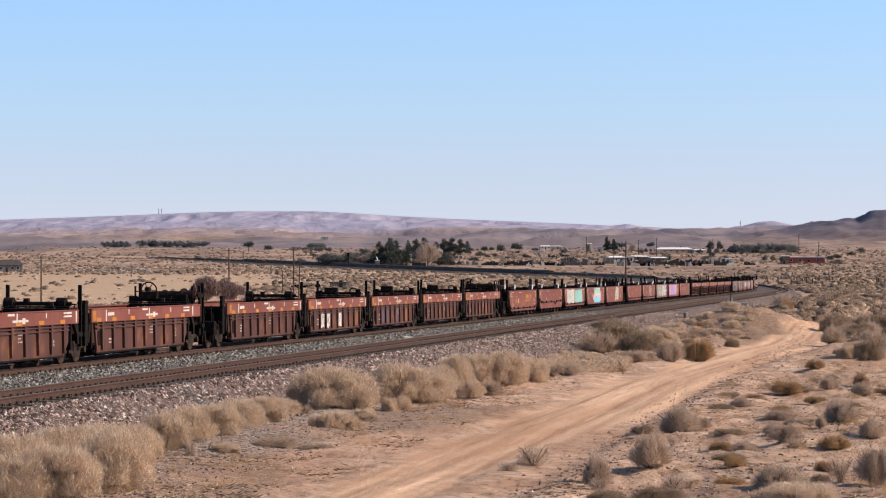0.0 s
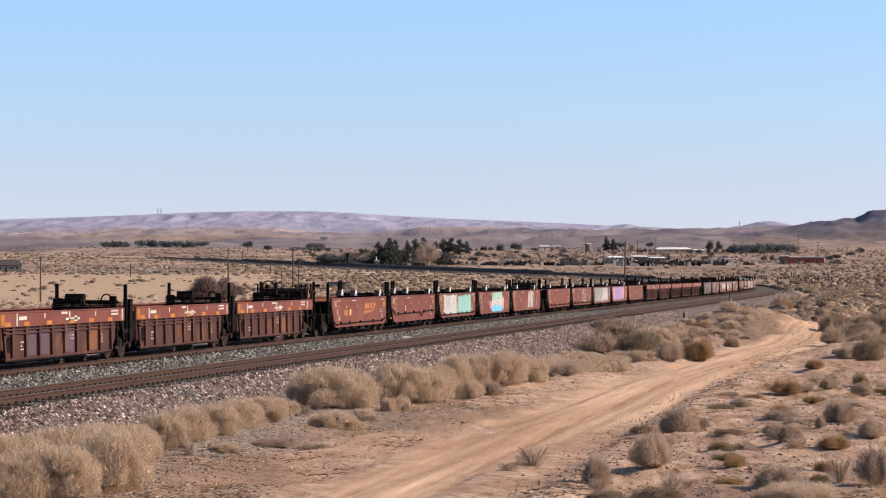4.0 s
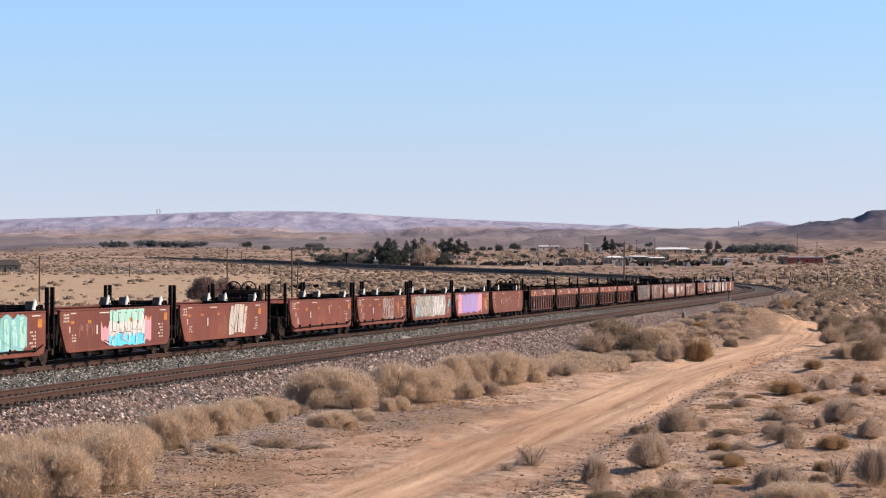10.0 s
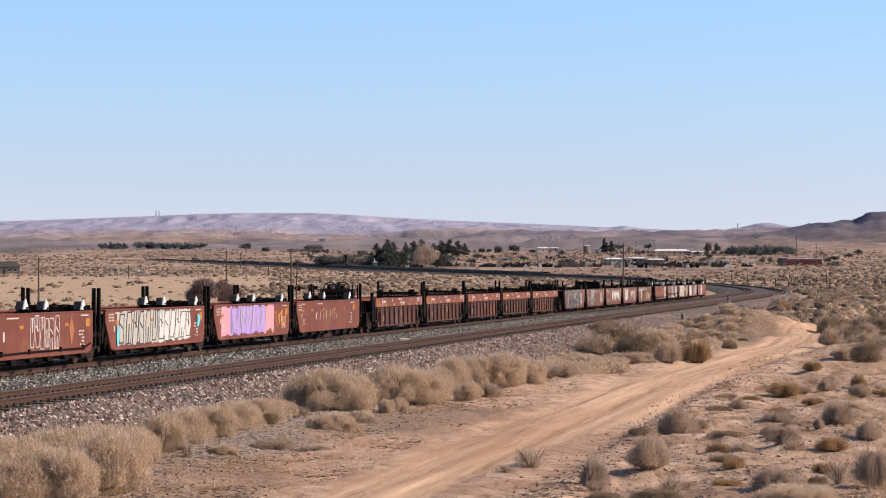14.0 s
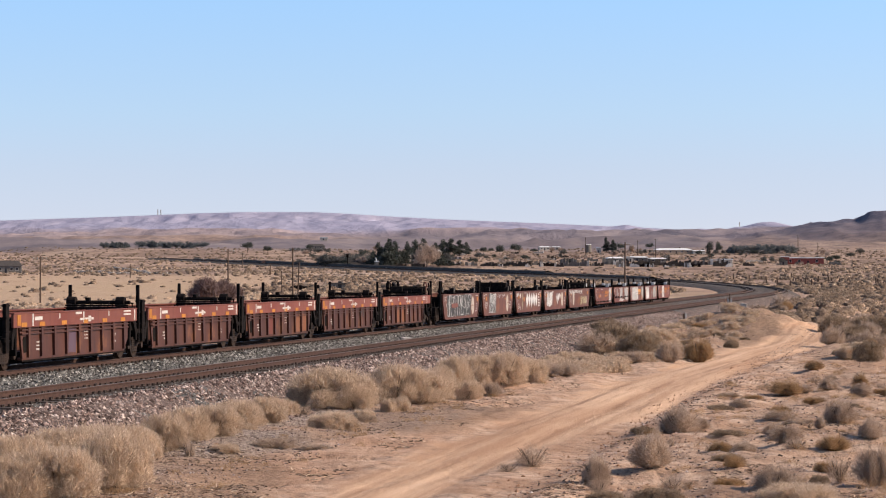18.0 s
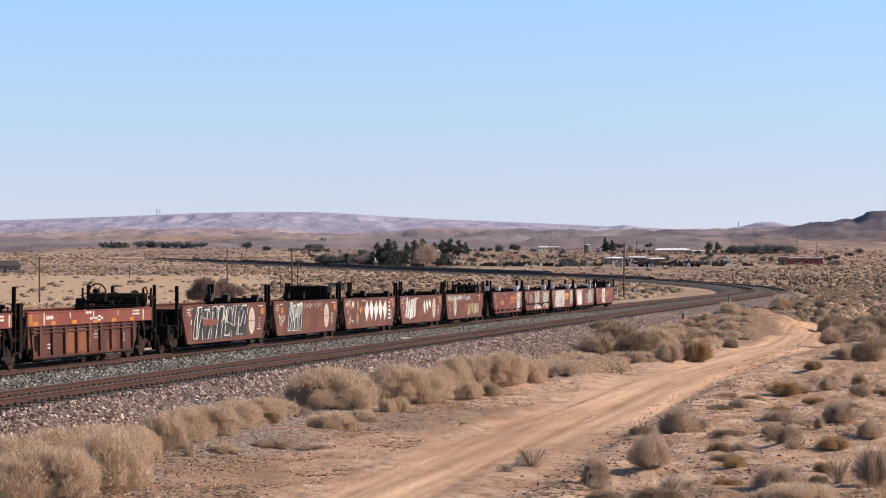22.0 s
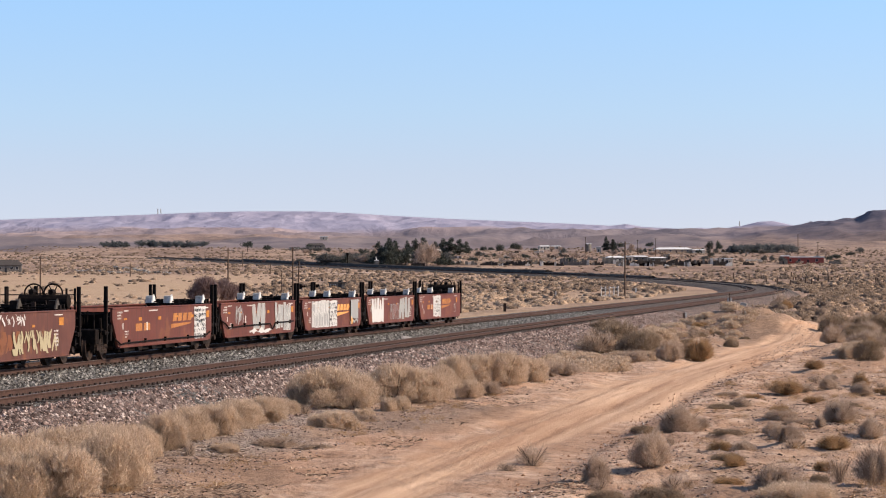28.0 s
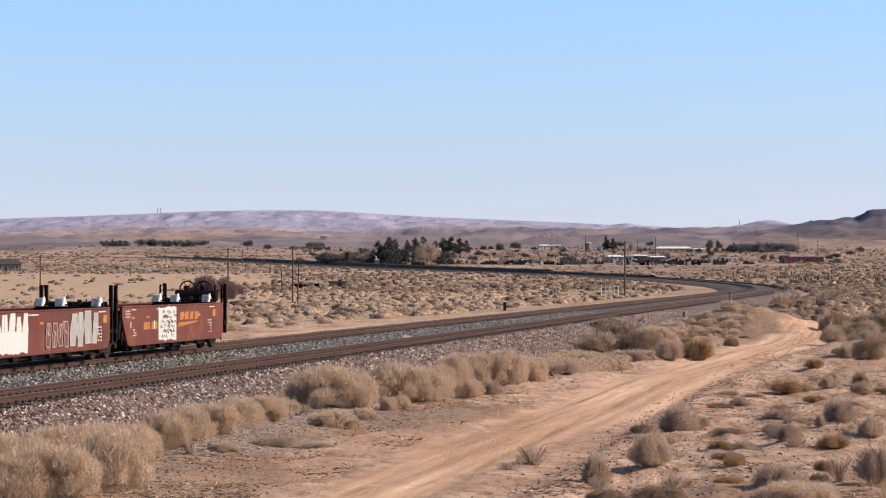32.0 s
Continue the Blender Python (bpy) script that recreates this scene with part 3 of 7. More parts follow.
    gravel = (smooth(9, 10.5, o) * (1 - smooth(13.0, 15.5, o + 1.5 * spread))) * (1 - smooth(250, 400, r))
    gravel = np.maximum(gravel, 0.35 * smooth(0.3, 0.8, spread) * smooth(11, 13, o) * (1 - smooth(16.5, 17.5, o)))
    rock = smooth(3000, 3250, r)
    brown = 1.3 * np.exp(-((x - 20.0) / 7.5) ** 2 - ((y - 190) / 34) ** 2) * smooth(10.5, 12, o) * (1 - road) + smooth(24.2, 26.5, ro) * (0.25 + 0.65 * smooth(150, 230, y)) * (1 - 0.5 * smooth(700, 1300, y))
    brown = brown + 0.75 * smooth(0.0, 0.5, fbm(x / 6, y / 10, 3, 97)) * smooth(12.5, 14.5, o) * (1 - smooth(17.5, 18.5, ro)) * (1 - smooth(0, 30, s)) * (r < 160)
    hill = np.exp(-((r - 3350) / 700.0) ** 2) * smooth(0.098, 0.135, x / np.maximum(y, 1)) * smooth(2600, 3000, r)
    # beyond this distance the haze-tinted ridge colour takes over
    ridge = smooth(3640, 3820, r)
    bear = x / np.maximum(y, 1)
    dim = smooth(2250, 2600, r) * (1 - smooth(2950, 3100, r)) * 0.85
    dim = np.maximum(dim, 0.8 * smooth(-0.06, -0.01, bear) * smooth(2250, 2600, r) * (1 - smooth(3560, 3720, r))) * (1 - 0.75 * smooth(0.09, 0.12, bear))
    scrub = np.maximum(smooth(420, 1000, r), 0.55 * smooth(200, 320, r)) * (1 - 0.85 * bare)
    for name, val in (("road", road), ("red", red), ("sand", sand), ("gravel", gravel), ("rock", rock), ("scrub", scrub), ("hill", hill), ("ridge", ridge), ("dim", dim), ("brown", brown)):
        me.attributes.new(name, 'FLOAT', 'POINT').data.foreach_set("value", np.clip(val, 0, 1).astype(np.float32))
    for name, val in (("across", np.clip(ro, -60, 90)), ("along", np.clip(s, -200, 500))):
        me.attributes.new(name, 'FLOAT', 'POINT').data.foreach_set("value", val.astype(np.float32))
    me.materials.append(GROUND)
    return tagged(new("ground", me), "tan desert soil with gravel, sand and a graded dirt road, rising to bare hills", "ground", kind="structure")


build_ground()


def sweep(name, section, s0, s1, step, mat, jitter=0.0, closed=False, seed=1):
    """A strip of that cross-section (metres to the camera side, metres over the rails' top) laid along the line."""
    rng = np.random.default_rng(seed)
    ss = np.arange(s0, s1 + step * 0.5, step)
    h = np.interp(ss, LINE_S, LINE_H)
    bx, by, bz = (np.interp(ss, LINE_S, a) for a in (LINE_X, LINE_Y, LINE_Z))
    so, sz = np.array([c[0] for c in section]), np.array([c[1] for c in section])
    j = rng.uniform(-1, 1, (len(ss), len(so))) * jitter
    x = bx[:, None] + (so + j) * np.cos(h)[:, None]
    y = by[:, None] - (so + j) * np.sin(h)[:, None]
    z = bz[:, None] + sz + j * 0.5
    n = len(so)
    idx = np.arange(len(ss) * n).reshape(len(ss), n)
    nxt = np.roll(idx, -1, axis=1)
    q = np.stack((idx[:-1], idx[1:], nxt[1:], nxt[:-1]), -1)
    if not closed:
        q = q[:, :-1]
    faces = q.reshape(-1, 4).tolist()
    if closed:
        faces += [idx[0].tolist(), idx[-1][::-1].tolist()]
    return mesh_from(name, np.stack((x.ravel(), y.ravel(), z.ravel()), -1).tolist(), faces, mat, not closed)


BED = [(-7.6, -1.3), (-6.9, -0.95), (-4.8, -0.36), (-2.2, -0.29), (-1.35, -0.24), (1.35, -0.24), (2.1, -0.29), (3.3, -0.40), (4.5, -0.29),
       (5.25, -0.24), (7.95, -0.24), (8.6, -0.30), (9.4, -0.66), (10.3, -1.16), (11.0, -1.4)]
bed_mesh = sweep("ballast", BED, -600, 175, 1.0, BALLAST_GREY, 0.045)
mid_bed = sweep("ballast_beyond", BED, 175, 860, 1.0, BALLAST_BROWN, 0.045, seed=5)
tagged(new("ballast_beyond", mid_bed), "brownish crushed stone bed towards the curve", "ballast", kind="structure")
tagged(new("ballast", bed_mesh), "grey and pinkish crushed stone bed under the two tracks", "ballast", kind="structure")

shoulder = sweep("ballast_shoulder", [(8.25, -0.262), (8.62, -0.285), (9.4, -0.64), (10.3, -1.13), (11.0, -1.36)], -120, 420, 1.0, BALLAST_PINK, 0.03, seed=2)
tagged(new("ballast_shoulder", shoulder), "pinkish crushed stone shoulder of the near track", "ballast", kind="structure")
far_bed = sweep("far_ballast", [(-9.0, -1.5), (-5.0, -0.9), (-2.2, -0.30), (9.0, -0.30), (12.0, -0.75), (17.0, -1.05), (19.0, -1.4)], 860, 1700, 4.0, BANK_DARK, 0.05)
tagged(new("far_ballast", far_bed), "dark embankment of the far curve", "embankment", kind="structure")

# berm and bank are added to thicken the dark band along the far line
berm = sweep("trackside_berm", [(11.0, -1.2), (12.6, 0.1), (13.6, 0.35), (15.5, -0.5), (20.0, -1.7)], 880, 1640, 3.0, BANK_DARK, 0.22, seed=6)
tagged(new("trackside_berm", berm), "low dark berm beside the far curve", "berm", kind="structure")
bank_mesh = sweep("trackside_bank", [(11.5, -1.2), (13.2, 0.7), (14.4, 1.0), (17.5, 0.0), (23.0, -2.0)], 1015, 1520, 3.0, BANK_DARK, 0.3, seed=8)
tagged(new("trackside_bank", bank_mesh), "dark bank along the far track", "bank", kind="structure")

# rails: a T-section, foot, web and head
RAIL = [(-0.075, -0.186), (0.075, -0.186), (0.075, -0.172), (0.012, -0.155), (0.010, -0.052), (0.037, -0.042), (0.037, -0.004),
        (-0.037, -0.004), (-0.037, -0.042), (-0.010, -0.052), (-0.012, -0.155), (-0.075, -0.172)]
HEAD = [(-0.034, -0.006), (0.034, -0.006), (0.034, 0.0), (-0.034, 0.0)]
for centre in (0.0, SPACING):
    for half in (-GAUGE / 2 - 0.035, GAUGE / 2 + 0.035):
        rail = tagged(new("rail", sweep("rail", [(centre + half + a, b) for a, b in RAIL], -600, 1700, 4.0, RAIL_SIDE, closed=True)),
                      "rusty steel rail with a polished running head", "rail", "rails of the main line", "structure")
        head = new("railhead", sweep("railhead", [(centre + half + a, b) for a, b in HEAD], -600, 1700, 4.0, RAIL_HEAD, closed=True))
        head.parent = rail

for centre in (0.0, SPACING):
    strip = sweep("crib", [(centre - 1.28, -0.25), (centre - 1.2, -0.232), (centre + 1.2, -0.232), (centre + 1.28, -0.25)], -600, 1700, 2.0, CRIB)
    tagged(new("crib", strip), "oily dark crib between the rails", "ballast", kind="structure")
# ---- building helpers ----
def part(name, bm, mat, parent, label="", smooth_it=False):
    """Links a bmesh as one mesh object under a thing or a part."""
    me = bpy.data.meshes.new(name)
    if smooth_it:
        for f in bm.faces:
            f.smooth = True
    bm.to_mesh(me)
    bm.free()
    for m in (mat if isinstance(mat, (list, tuple)) else (mat,)):
        me.materials.append(m)
    ob = new(name, me)
    if parent is not None:
        ob.parent = parent
    return tagged(ob, label)


def shared(name, me, parent, m=None, label=""):
    """Another object on the same mesh."""
    ob = new(name, me)
    ob.parent = parent
    if m is not None:
        ob.matrix_basis = m
    return tagged(ob, label)


def thing(name, label, category, group="", at=None):
    e = new(name)
    e.empty_display_size = 0.3
    if at is not None:
        e.matrix_basis = at
    return tagged(e, label, category, group)


def box(bm, x0, x1, y0, y1, z0, z1, bevel=0.0, mat=0):
    vs = [bm.verts.new((x, y, z)) for x in (x0, x1) for y in (y0, y1) for z in (z0, z1)]
    fs = [bm.faces.new([vs[i] for i in q]) for q in ((0, 1, 3, 2), (4, 6, 7, 5), (0, 4, 5, 1), (2, 3, 7, 6), (0, 2, 6, 4), (1, 5, 7, 3))]
    for f in fs:
        f.material_index = mat
    if bevel:
        es = list({e for f in fs for e in f.edges})
        bmesh.ops.bevel(bm, geom=es, offset=bevel, segments=1, affect='EDGES', profile=0.5)
    return bm


def prism(bm, outline, y0, y1, mat=0):
    """An outline in x and z, made solid from y0 to y1."""
    a, b = [bm.verts.new((x, y0, z)) for x, z in outline], [bm.verts.new((x, y1, z)) for x, z in outline]
    fs = [bm.faces.new(a), bm.faces.new(b[::-1])]
    n = len(outline)
    fs += [bm.faces.new((a[i], b[i], b[(i + 1) % n], a[(i + 1) % n])) for i in range(n)]
    for f in fs:
        f.material_index = mat
    bmesh.ops.recalc_face_normals(bm, faces=fs)
    return bm


def tube(bm, p, q, r, n=8, r2=None, mat=0):
    p, q = Vector(p), Vector(q)
    ax = (q - p).normalized()
    u = ax.orthogonal().normalized()
    w = ax.cross(u)
    r2 = r if r2 is None else r2
    a = [bm.verts.new(p + (u * math.cos(t) + w * math.sin(t)) * r) for t in (2 * math.pi * i / n for i in range(n))]
    b = [bm.verts.new(q + (u * math.cos(t) + w * math.sin(t)) * r2) for t in (2 * math.pi * i / n for i in range(n))]
    fs = [bm.faces.new((a[i], a[(i + 1) % n], b[(i + 1) % n], b[i])) for i in range(n)]
    fs += [bm.faces.new(a[::-1]), bm.faces.new(b)]
    for f in fs:
        f.material_index = mat
    return bm


def ring(bm, centre, axis, radius, r, n=18):
    """A hoop of round bar."""
    c, ax = Vector(centre), Vector(axis).normalized()
    u = ax.orthogonal().normalized()
    w = ax.cross(u)
    pts = [c + (u * math.cos(t) + w * math.sin(t)) * radius for t in (2 * math.pi * i / n for i in range(n))]
    for i in range(n):
        tube(bm, pts[i], pts[(i + 1) % n], r, 5)
    return bm


# ---- the train ----
PITCH = 15.65                 # between pivots of one articulated set
HALF = PITCH / 2
SET_LENGTH = 82.3             # five units over their couplers
SIDE, TOP = 1.45, 1.93        # half width over the sides, height of the top edge over the rails


def wheelset_mesh():
    bm = bmesh.new()

    for sgn in (1, -1):
        n = 28
        rings = []
        for y, r in ((0.69, 0.10), (0.70, 0.36), (0.675, 0.43), (0.675, 0.515), (0.705, 0.515), (0.715, 0.487), (0.835, 0.480), (0.835, 0.42), (0.775, 0.36), (0.775, 0.15), (0.86, 0.11), (0.86, 0.0)):
            rings.append([bm.verts.new((math.cos(2 * math.pi * i / n) * r, sgn * y, math.sin(2 * math.pi * i / n) * r)) for i in range(n)])
        for a, b in zip(rings, rings[1:]):
            for i in range(n):
                bm.faces.new((a[i], a[(i + 1) % n], b[(i + 1) % n], b[i]))
        bmesh.ops.remove_doubles(bm, verts=rings[-1], dist=1e-4)
    tube(bm, (0, -1.05, 0), (0, 1.05, 0), 0.085, 12)
    bmesh.ops.recalc_face_normals(bm, faces=bm.faces)
    me = bpy.data.meshes.new("wheelset")
    bm.to_mesh(me)
    bm.free()
    me.materials.append(STEEL_BROWN)
    return me


def side_frame_mesh():
    bm = bmesh.new()
    arch = [(-1.18, 0.40), (-1.18, 0.62), (-0.98, 0.68), (-0.55, 0.70), (-0.42, 0.80), (0.42, 0.80), (0.55, 0.70), (0.98, 0.68), (1.18, 0.62), (1.18, 0.40),
            (0.98, 0.40), (0.94, 0.53), (0.62, 0.53), (0.40, 0.26), (-0.40, 0.26), (-0.62, 0.53), (-0.94, 0.53), (-0.98, 0.40)]
    prism(bm, arch, 0.95, 1.09)
    for x in (-0.22, 0.0, 0.22):
        for k in range(5):
            tube(bm, (x, 1.03, 0.33 + k * 0.08), (x, 1.03, 0.375 + k * 0.08), 0.095, 10)
    for x in (-0.89, 0.89):
        tube(bm, (x, 1.04, 0.485), (x, 1.17, 0.485), 0.12, 12)
    me = bpy.data.meshes.new("side_frame")
    bm.to_mesh(me)
    bm.free()
    me.materials.append(STEEL_BROWN)
    return me


WHEELSET, SIDE_FRAME = wheelset_mesh(), side_frame_mesh()
WHEELSETS = []


def add_truck(unit, x):
    bm = bmesh.new()
    box(bm, -0.22, 0.22, -0.95, 0.95, 0.52, 0.80, 0.03)
    tube(bm, (0, 0, 0.8), (0, 0, 1.0), 0.24, 14)
    truck = part("truck", bm, STEEL_DARK, unit)
    truck.matrix_basis = pose(x, 0, 0)
    shared("side_frame", SIDE_FRAME, truck)
    shared("side_frame", SIDE_FRAME, truck, pose(0, 0, 0, 0, 0, 180))
    for dx in (-0.89, 0.89):
        w = new("wheelset", WHEELSET)
        w.parent = truck
        w.matrix_parent_inverse = pose(dx, 0, 0.485)
        WHEELSETS.append(w)


def add_coupler(unit, x, d):
    """Drawbar, knuckle and hanging air hose at an outer end; d is +1 at the front."""
    bm = bmesh.new()
    box(bm, min(x, x + d * 0.75), max(x, x + d * 0.75), -0.09, 0.09, 0.78, 0.98, 0.02)
    box(bm, min(x + d * 0.7, x + d * 1.02), max(x + d * 0.7, x + d * 1.02), -0.2, 0.17, 0.72, 1.04, 0.05)
    tube(bm, (x + d * 0.98, -0.13, 0.7), (x + d * 0.98, -0.13, 1.06), 0.09, 10)
    c = part("coupler", bm, STEEL_BROWN, unit)
    bm = box(bmesh.new(), min(x - d * 0.1, x + d * 0.3), max(x - d * 0.1, x + d * 0.3), -1.2, 1.2, 0.62, 1.16, 0.03)
    for y in (-1.1, -0.6, 0.6, 1.1):
        tube(bm, (x + d * 0.2, y, 0.3), (x + d * 0.2, y, 1.5), 0.03, 6)
    part("end_sill", bm, STEEL_DARK, unit)
    bm = bmesh.new()
    pts = [(x + d * 0.3, 0.42, 0.86), (x + d * 0.62, 0.45, 0.62), (x + d * 0.9, 0.40, 0.42), (x + d * 1.05, 0.3, 0.4)]
    for a, b in zip(pts, pts[1:]):
        tube(bm, a, b, 0.028, 6)
    part("air_hose", bm, STEEL_DARK, c)
    bm = bmesh.new()
    tube(bm, (x + d * 0.15, 1.2, 1.0), (x + d * 0.15, -1.2, 1.05), 0.02, 6)
    part("cut_lever", bm, STEEL_BROWN, c)


def add_common(unit, rng, front, rear, ribbed):
    """End decks, posts, floor, hitch and walkway that both kinds of unit have."""
    bm = bmesh.new()
    for x in np.arange(-5.4, 5.5, 1.2):
        box(bm, x - 0.09, x + 0.09, -1.28, 1.28, 0.30, 0.42)
    for y in (-1.22, 1.22):
        box(bm, -6.0, 6.0, y - 0.09, y + 0.09, 0.28, 0.40)
    part("well_floor", bm, STEEL_DARK, unit)
    bm = bmesh.new()
    box(bm, -6.0, 6.0, -1.3, -1.12, 0.13, 0.32, 0.02)
    # added full-length dark plate, standing for the shade under the car
    box(bm, -6.3, 6.3, -1.36, -1.3, 0.10, 0.62, 0.01)
    box(bm, -6.0, 6.0, -0.2, 0.1, 0.12, 0.30, 0.02)
    for x in (-4.4, -1.2, 2.2, 4.6):
        tube(bm, (x, 0.35, 0.24), (x + 0.9, 0.35, 0.24), 0.12, 10)
    part("underframe", bm, STEEL_DARK, unit)
    for d in (1, -1):
        bm = bmesh.new()
        box(bm, min(6.55 * d, 6.68 * d), max(6.55 * d, 6.68 * d), -1.32, 1.32, 0.5, 1.78, 0.01)
        part("bulkhead", bm, STEEL_DARK, unit)
        bm = bmesh.new()
        a, b = 6.68 * d, (front + 0.5 if d > 0 else rear - (0.5 if rear > -7.3 else 1.2))
        box(bm, min(a, b), max(a, b), -1.15, 1.15, 1.06, 1.16, 0.01)
        box(bm, min(a, b), max(a, b), -0.3, 0.3, 0.82, 1.06, 0.02)
        part("end_deck", bm, STEEL_DARK, unit)
    # tall container posts at the four corners; ribbed units have a stout block in front and a thin post behind
    for d in (1, -1):
        for sy in (1, -1):
            bm = bmesh.new()
            x, y = (front + 0.48 if d > 0 else rear - (0.48 if rear > -7.3 else 0.75)), 1.34 * sy
            tall = 2.74 if not ribbed else (2.24 if d > 0 else 2.80)
            w = 0.062 if not ribbed else (0.17 if d > 0 else 0.045)
            box(bm, x - w, x + w, y - 0.065, y + 0.065, 0.62, tall, 0.012)
            box(bm, x - 0.2, x + 0.2, y - 0.1, y + 0.05, 0.95, 1.12, 0.02)
            for z in (1.3, 1.75, 2.15):
                box(bm, x - w - 0.025, x + w + 0.025, y - 0.085, y + 0.085, z, z + 0.05)
            post = part("guide_post", bm, STEEL_DARK, unit)
            bm = bmesh.new()
            for z in (0.72, 1.02, 1.32, 1.62):
                tube(bm, (x - d * 0.42, y, z), (x - d * 0.08, y, z), 0.014, 5)
            tagged(part("grab_rungs", bm, STEEL_DARK, post), kind="stuff")
            # gusset that braces the end of the side down to the deck
            bm = prism(bmesh.new(), [(6.75 * d, 1.86), (7.02 * d, 1.6), (7.28 * d, 1.12), (7.28 * d, 0.72), (7.12 * d, 0.72), (7.05 * d, 1.05), (6.75 * d, 1.42)], y - 0.05, y + 0.05)
            part("end_gusset", bm, STEEL_DARK, unit)
    # hand brake and pipes at the end deck
    bm = bmesh.new()
    for k in range(3):
        y = -0.9 + 0.55 * k
        tube(bm, (6.9, y, 1.1), (6.95, y + 0.1, 1.75 + 0.2 * (k % 2)), 0.03, 6)
    tube(bm, (6.95, -1.1, 1.62), (6.95, 1.1, 1.7), 0.03, 6)
    part("brake_rigging", bm, STEEL_DARK, unit)
    for d in (1, -1):
        bm = bmesh.new()
        for k in range(7):
            y = -1.15 + 0.38 * k + rng.uniform(-0.1, 0.1)
            x = d * (6.75 + rng.uniform(0.05, 0.7))
            tube(bm, (x, y, rng.uniform(0.55, 1.1)), (x + rng.uniform(-0.15, 0.15), y + rng.uniform(-0.2, 0.2), rng.uniform(1.5, 1.95)), rng.uniform(0.025, 0.06), 6)
        box(bm, min(d * 6.75, d * 7.2), max(d * 6.75, d * 7.2), -0.75, 0.15, 1.16, 1.62, 0.03)
        box(bm, min(d * 6.8, d * 7.5), max(d * 6.8, d * 7.5), 0.55, 1.1, 0.62, 1.05, 0.04)
        tagged(part("end_piping", bm, STEEL_DARK, unit), kind="stuff")


def add_end_platform(unit, rng, ribbed, spindle, big=False, fin=None):
    """The crosswise platform over the rear truck and the gear on it; end units carry spoked hand wheels."""
    bm = bmesh.new()
    box(bm, -7.65, -6.70, -1.33, 1.22, 1.86, 1.97, 0.02)
    for y in (-1.2, -0.4, 0.4, 1.12):
        box(bm, -7.6, -6.75, y - 0.05, y + 0.05, 1.14, 1.87)
    part("end_platform", bm, STEEL_DARK, unit)
    if not ribbed:
        bm = box(bmesh.new(), -7.5, -7.4, -1.33, 1.22, 1.97, 2.13, 0.015)
        for y in (-1.3, -0.7, 0.0, 0.6, 1.18):
            box(bm, -6.95, -6.80, y - 0.09, y + 0.09, 1.97, 2.10, 0.01)
        part("platform_girder", bm, STEEL_DARK, unit)
    bm = bmesh.new()
    for y in (-1.25, -0.55, 0.3, 1.1):
        tube(bm, (-7.62, y, 1.96), (-7.62, y, 2.1), 0.022, 6)
    tube(bm, (-7.62, -1.28, 2.1), (-7.62, 1.15, 2.1), 0.024, 6)
    tube(bm, (-6.78, -1.3, 2.02), (-6.78, 1.2, 2.02), 0.03, 6)
    part("hand_rail", bm, STEEL_DARK, unit)
    bm = bmesh.new()
    if ribbed:
        tube(bm, (-7.15, -1.3, 2.13), (-7.15, 1.15, 2.13), 0.075, 10)
        if spindle:
            for y0, y1 in ((-1.32, -0.98), (0.62, 0.95)):
                tube(bm, (-7.15, y0, 2.15), (-7.15, y1, 2.15), 0.20, 14)
            box(bm, -7.25, -7.05, -0.6, -0.42, 2.18, 2.32, 0.01)
        else:
            prism(bm, [(-7.35, 2.15), (-6.95, 2.15), (-7.0, 2.44), (-7.3, 2.44)], -0.85, -0.15)
            box(bm, -7.3, -7.0, -1.34, -1.0, 1.97, 2.28, 0.04)
            ring(bm, (-7.15, 0.72, 2.22), (1, 0.1, 0), 0.2, 0.03, 16)
            box(bm, -7.2, -7.0, 0.86, 1.12, 1.97, 2.36, 0.03)
    else:
        for k in range(4):
            y = rng.uniform(-0.9, 0.8)
            box(bm, -7.4, -7.1, y - rng.uniform(0.05, 0.2), y + rng.uniform(0.05, 0.2), 1.96, 2.0 + rng.uniform(0.04, 0.16), 0.02)
        tube(bm, (-7.3, -1.1, 2.08), (-7.3, 0.9, 2.08), 0.045, 8)
    part("lock_gear", bm, STEEL_DARK, unit)
    # jumble of levers and pipes
    bm = bmesh.new()
    for k in range(9):
        y, x = rng.uniform(-1.2, 1.1), rng.uniform(-7.6, -6.8)
        if k % 3:
            tube(bm, (x, y, 1.95), (x + rng.uniform(-0.1, 0.1), y + rng.uniform(-0.12, 0.12), 2.06 + rng.uniform(0.0, 0.22)), rng.uniform(0.012, 0.03), 5)
        else:
            box(bm, x - 0.05, x + 0.05, y - 0.08, y + 0.08, 1.95, 2.02 + rng.uniform(0.03, 0.2), 0.012)
    tagged(part("linkage", bm, STEEL_BROWN, unit), kind="stuff")
    if not ribbed:
        for y in (-1.02, -0.24, 1.14):
            bm = prism(bmesh.new(), [(-7.0, 1.96), (-6.60, 1.96), (-6.66, 2.25), (-6.90, 2.27)], y - 0.28, y)
            block = part("guide_fin", bm, fin or FIN, unit, "container guide fin on the end platform")
            # a paler plate paints the sunlit side of the darker fin
            bm = prism(bmesh.new(), [(-7.1, 1.97), (-6.5, 1.97), (-6.70, 2.27), (-6.80, 2.33)], y + 0.002, y + 0.05)
            part("fin_face", bm, FIN if fin == STEEL_DARK else FIN_LIT, block, "white plate for the sunlit side of the fin")
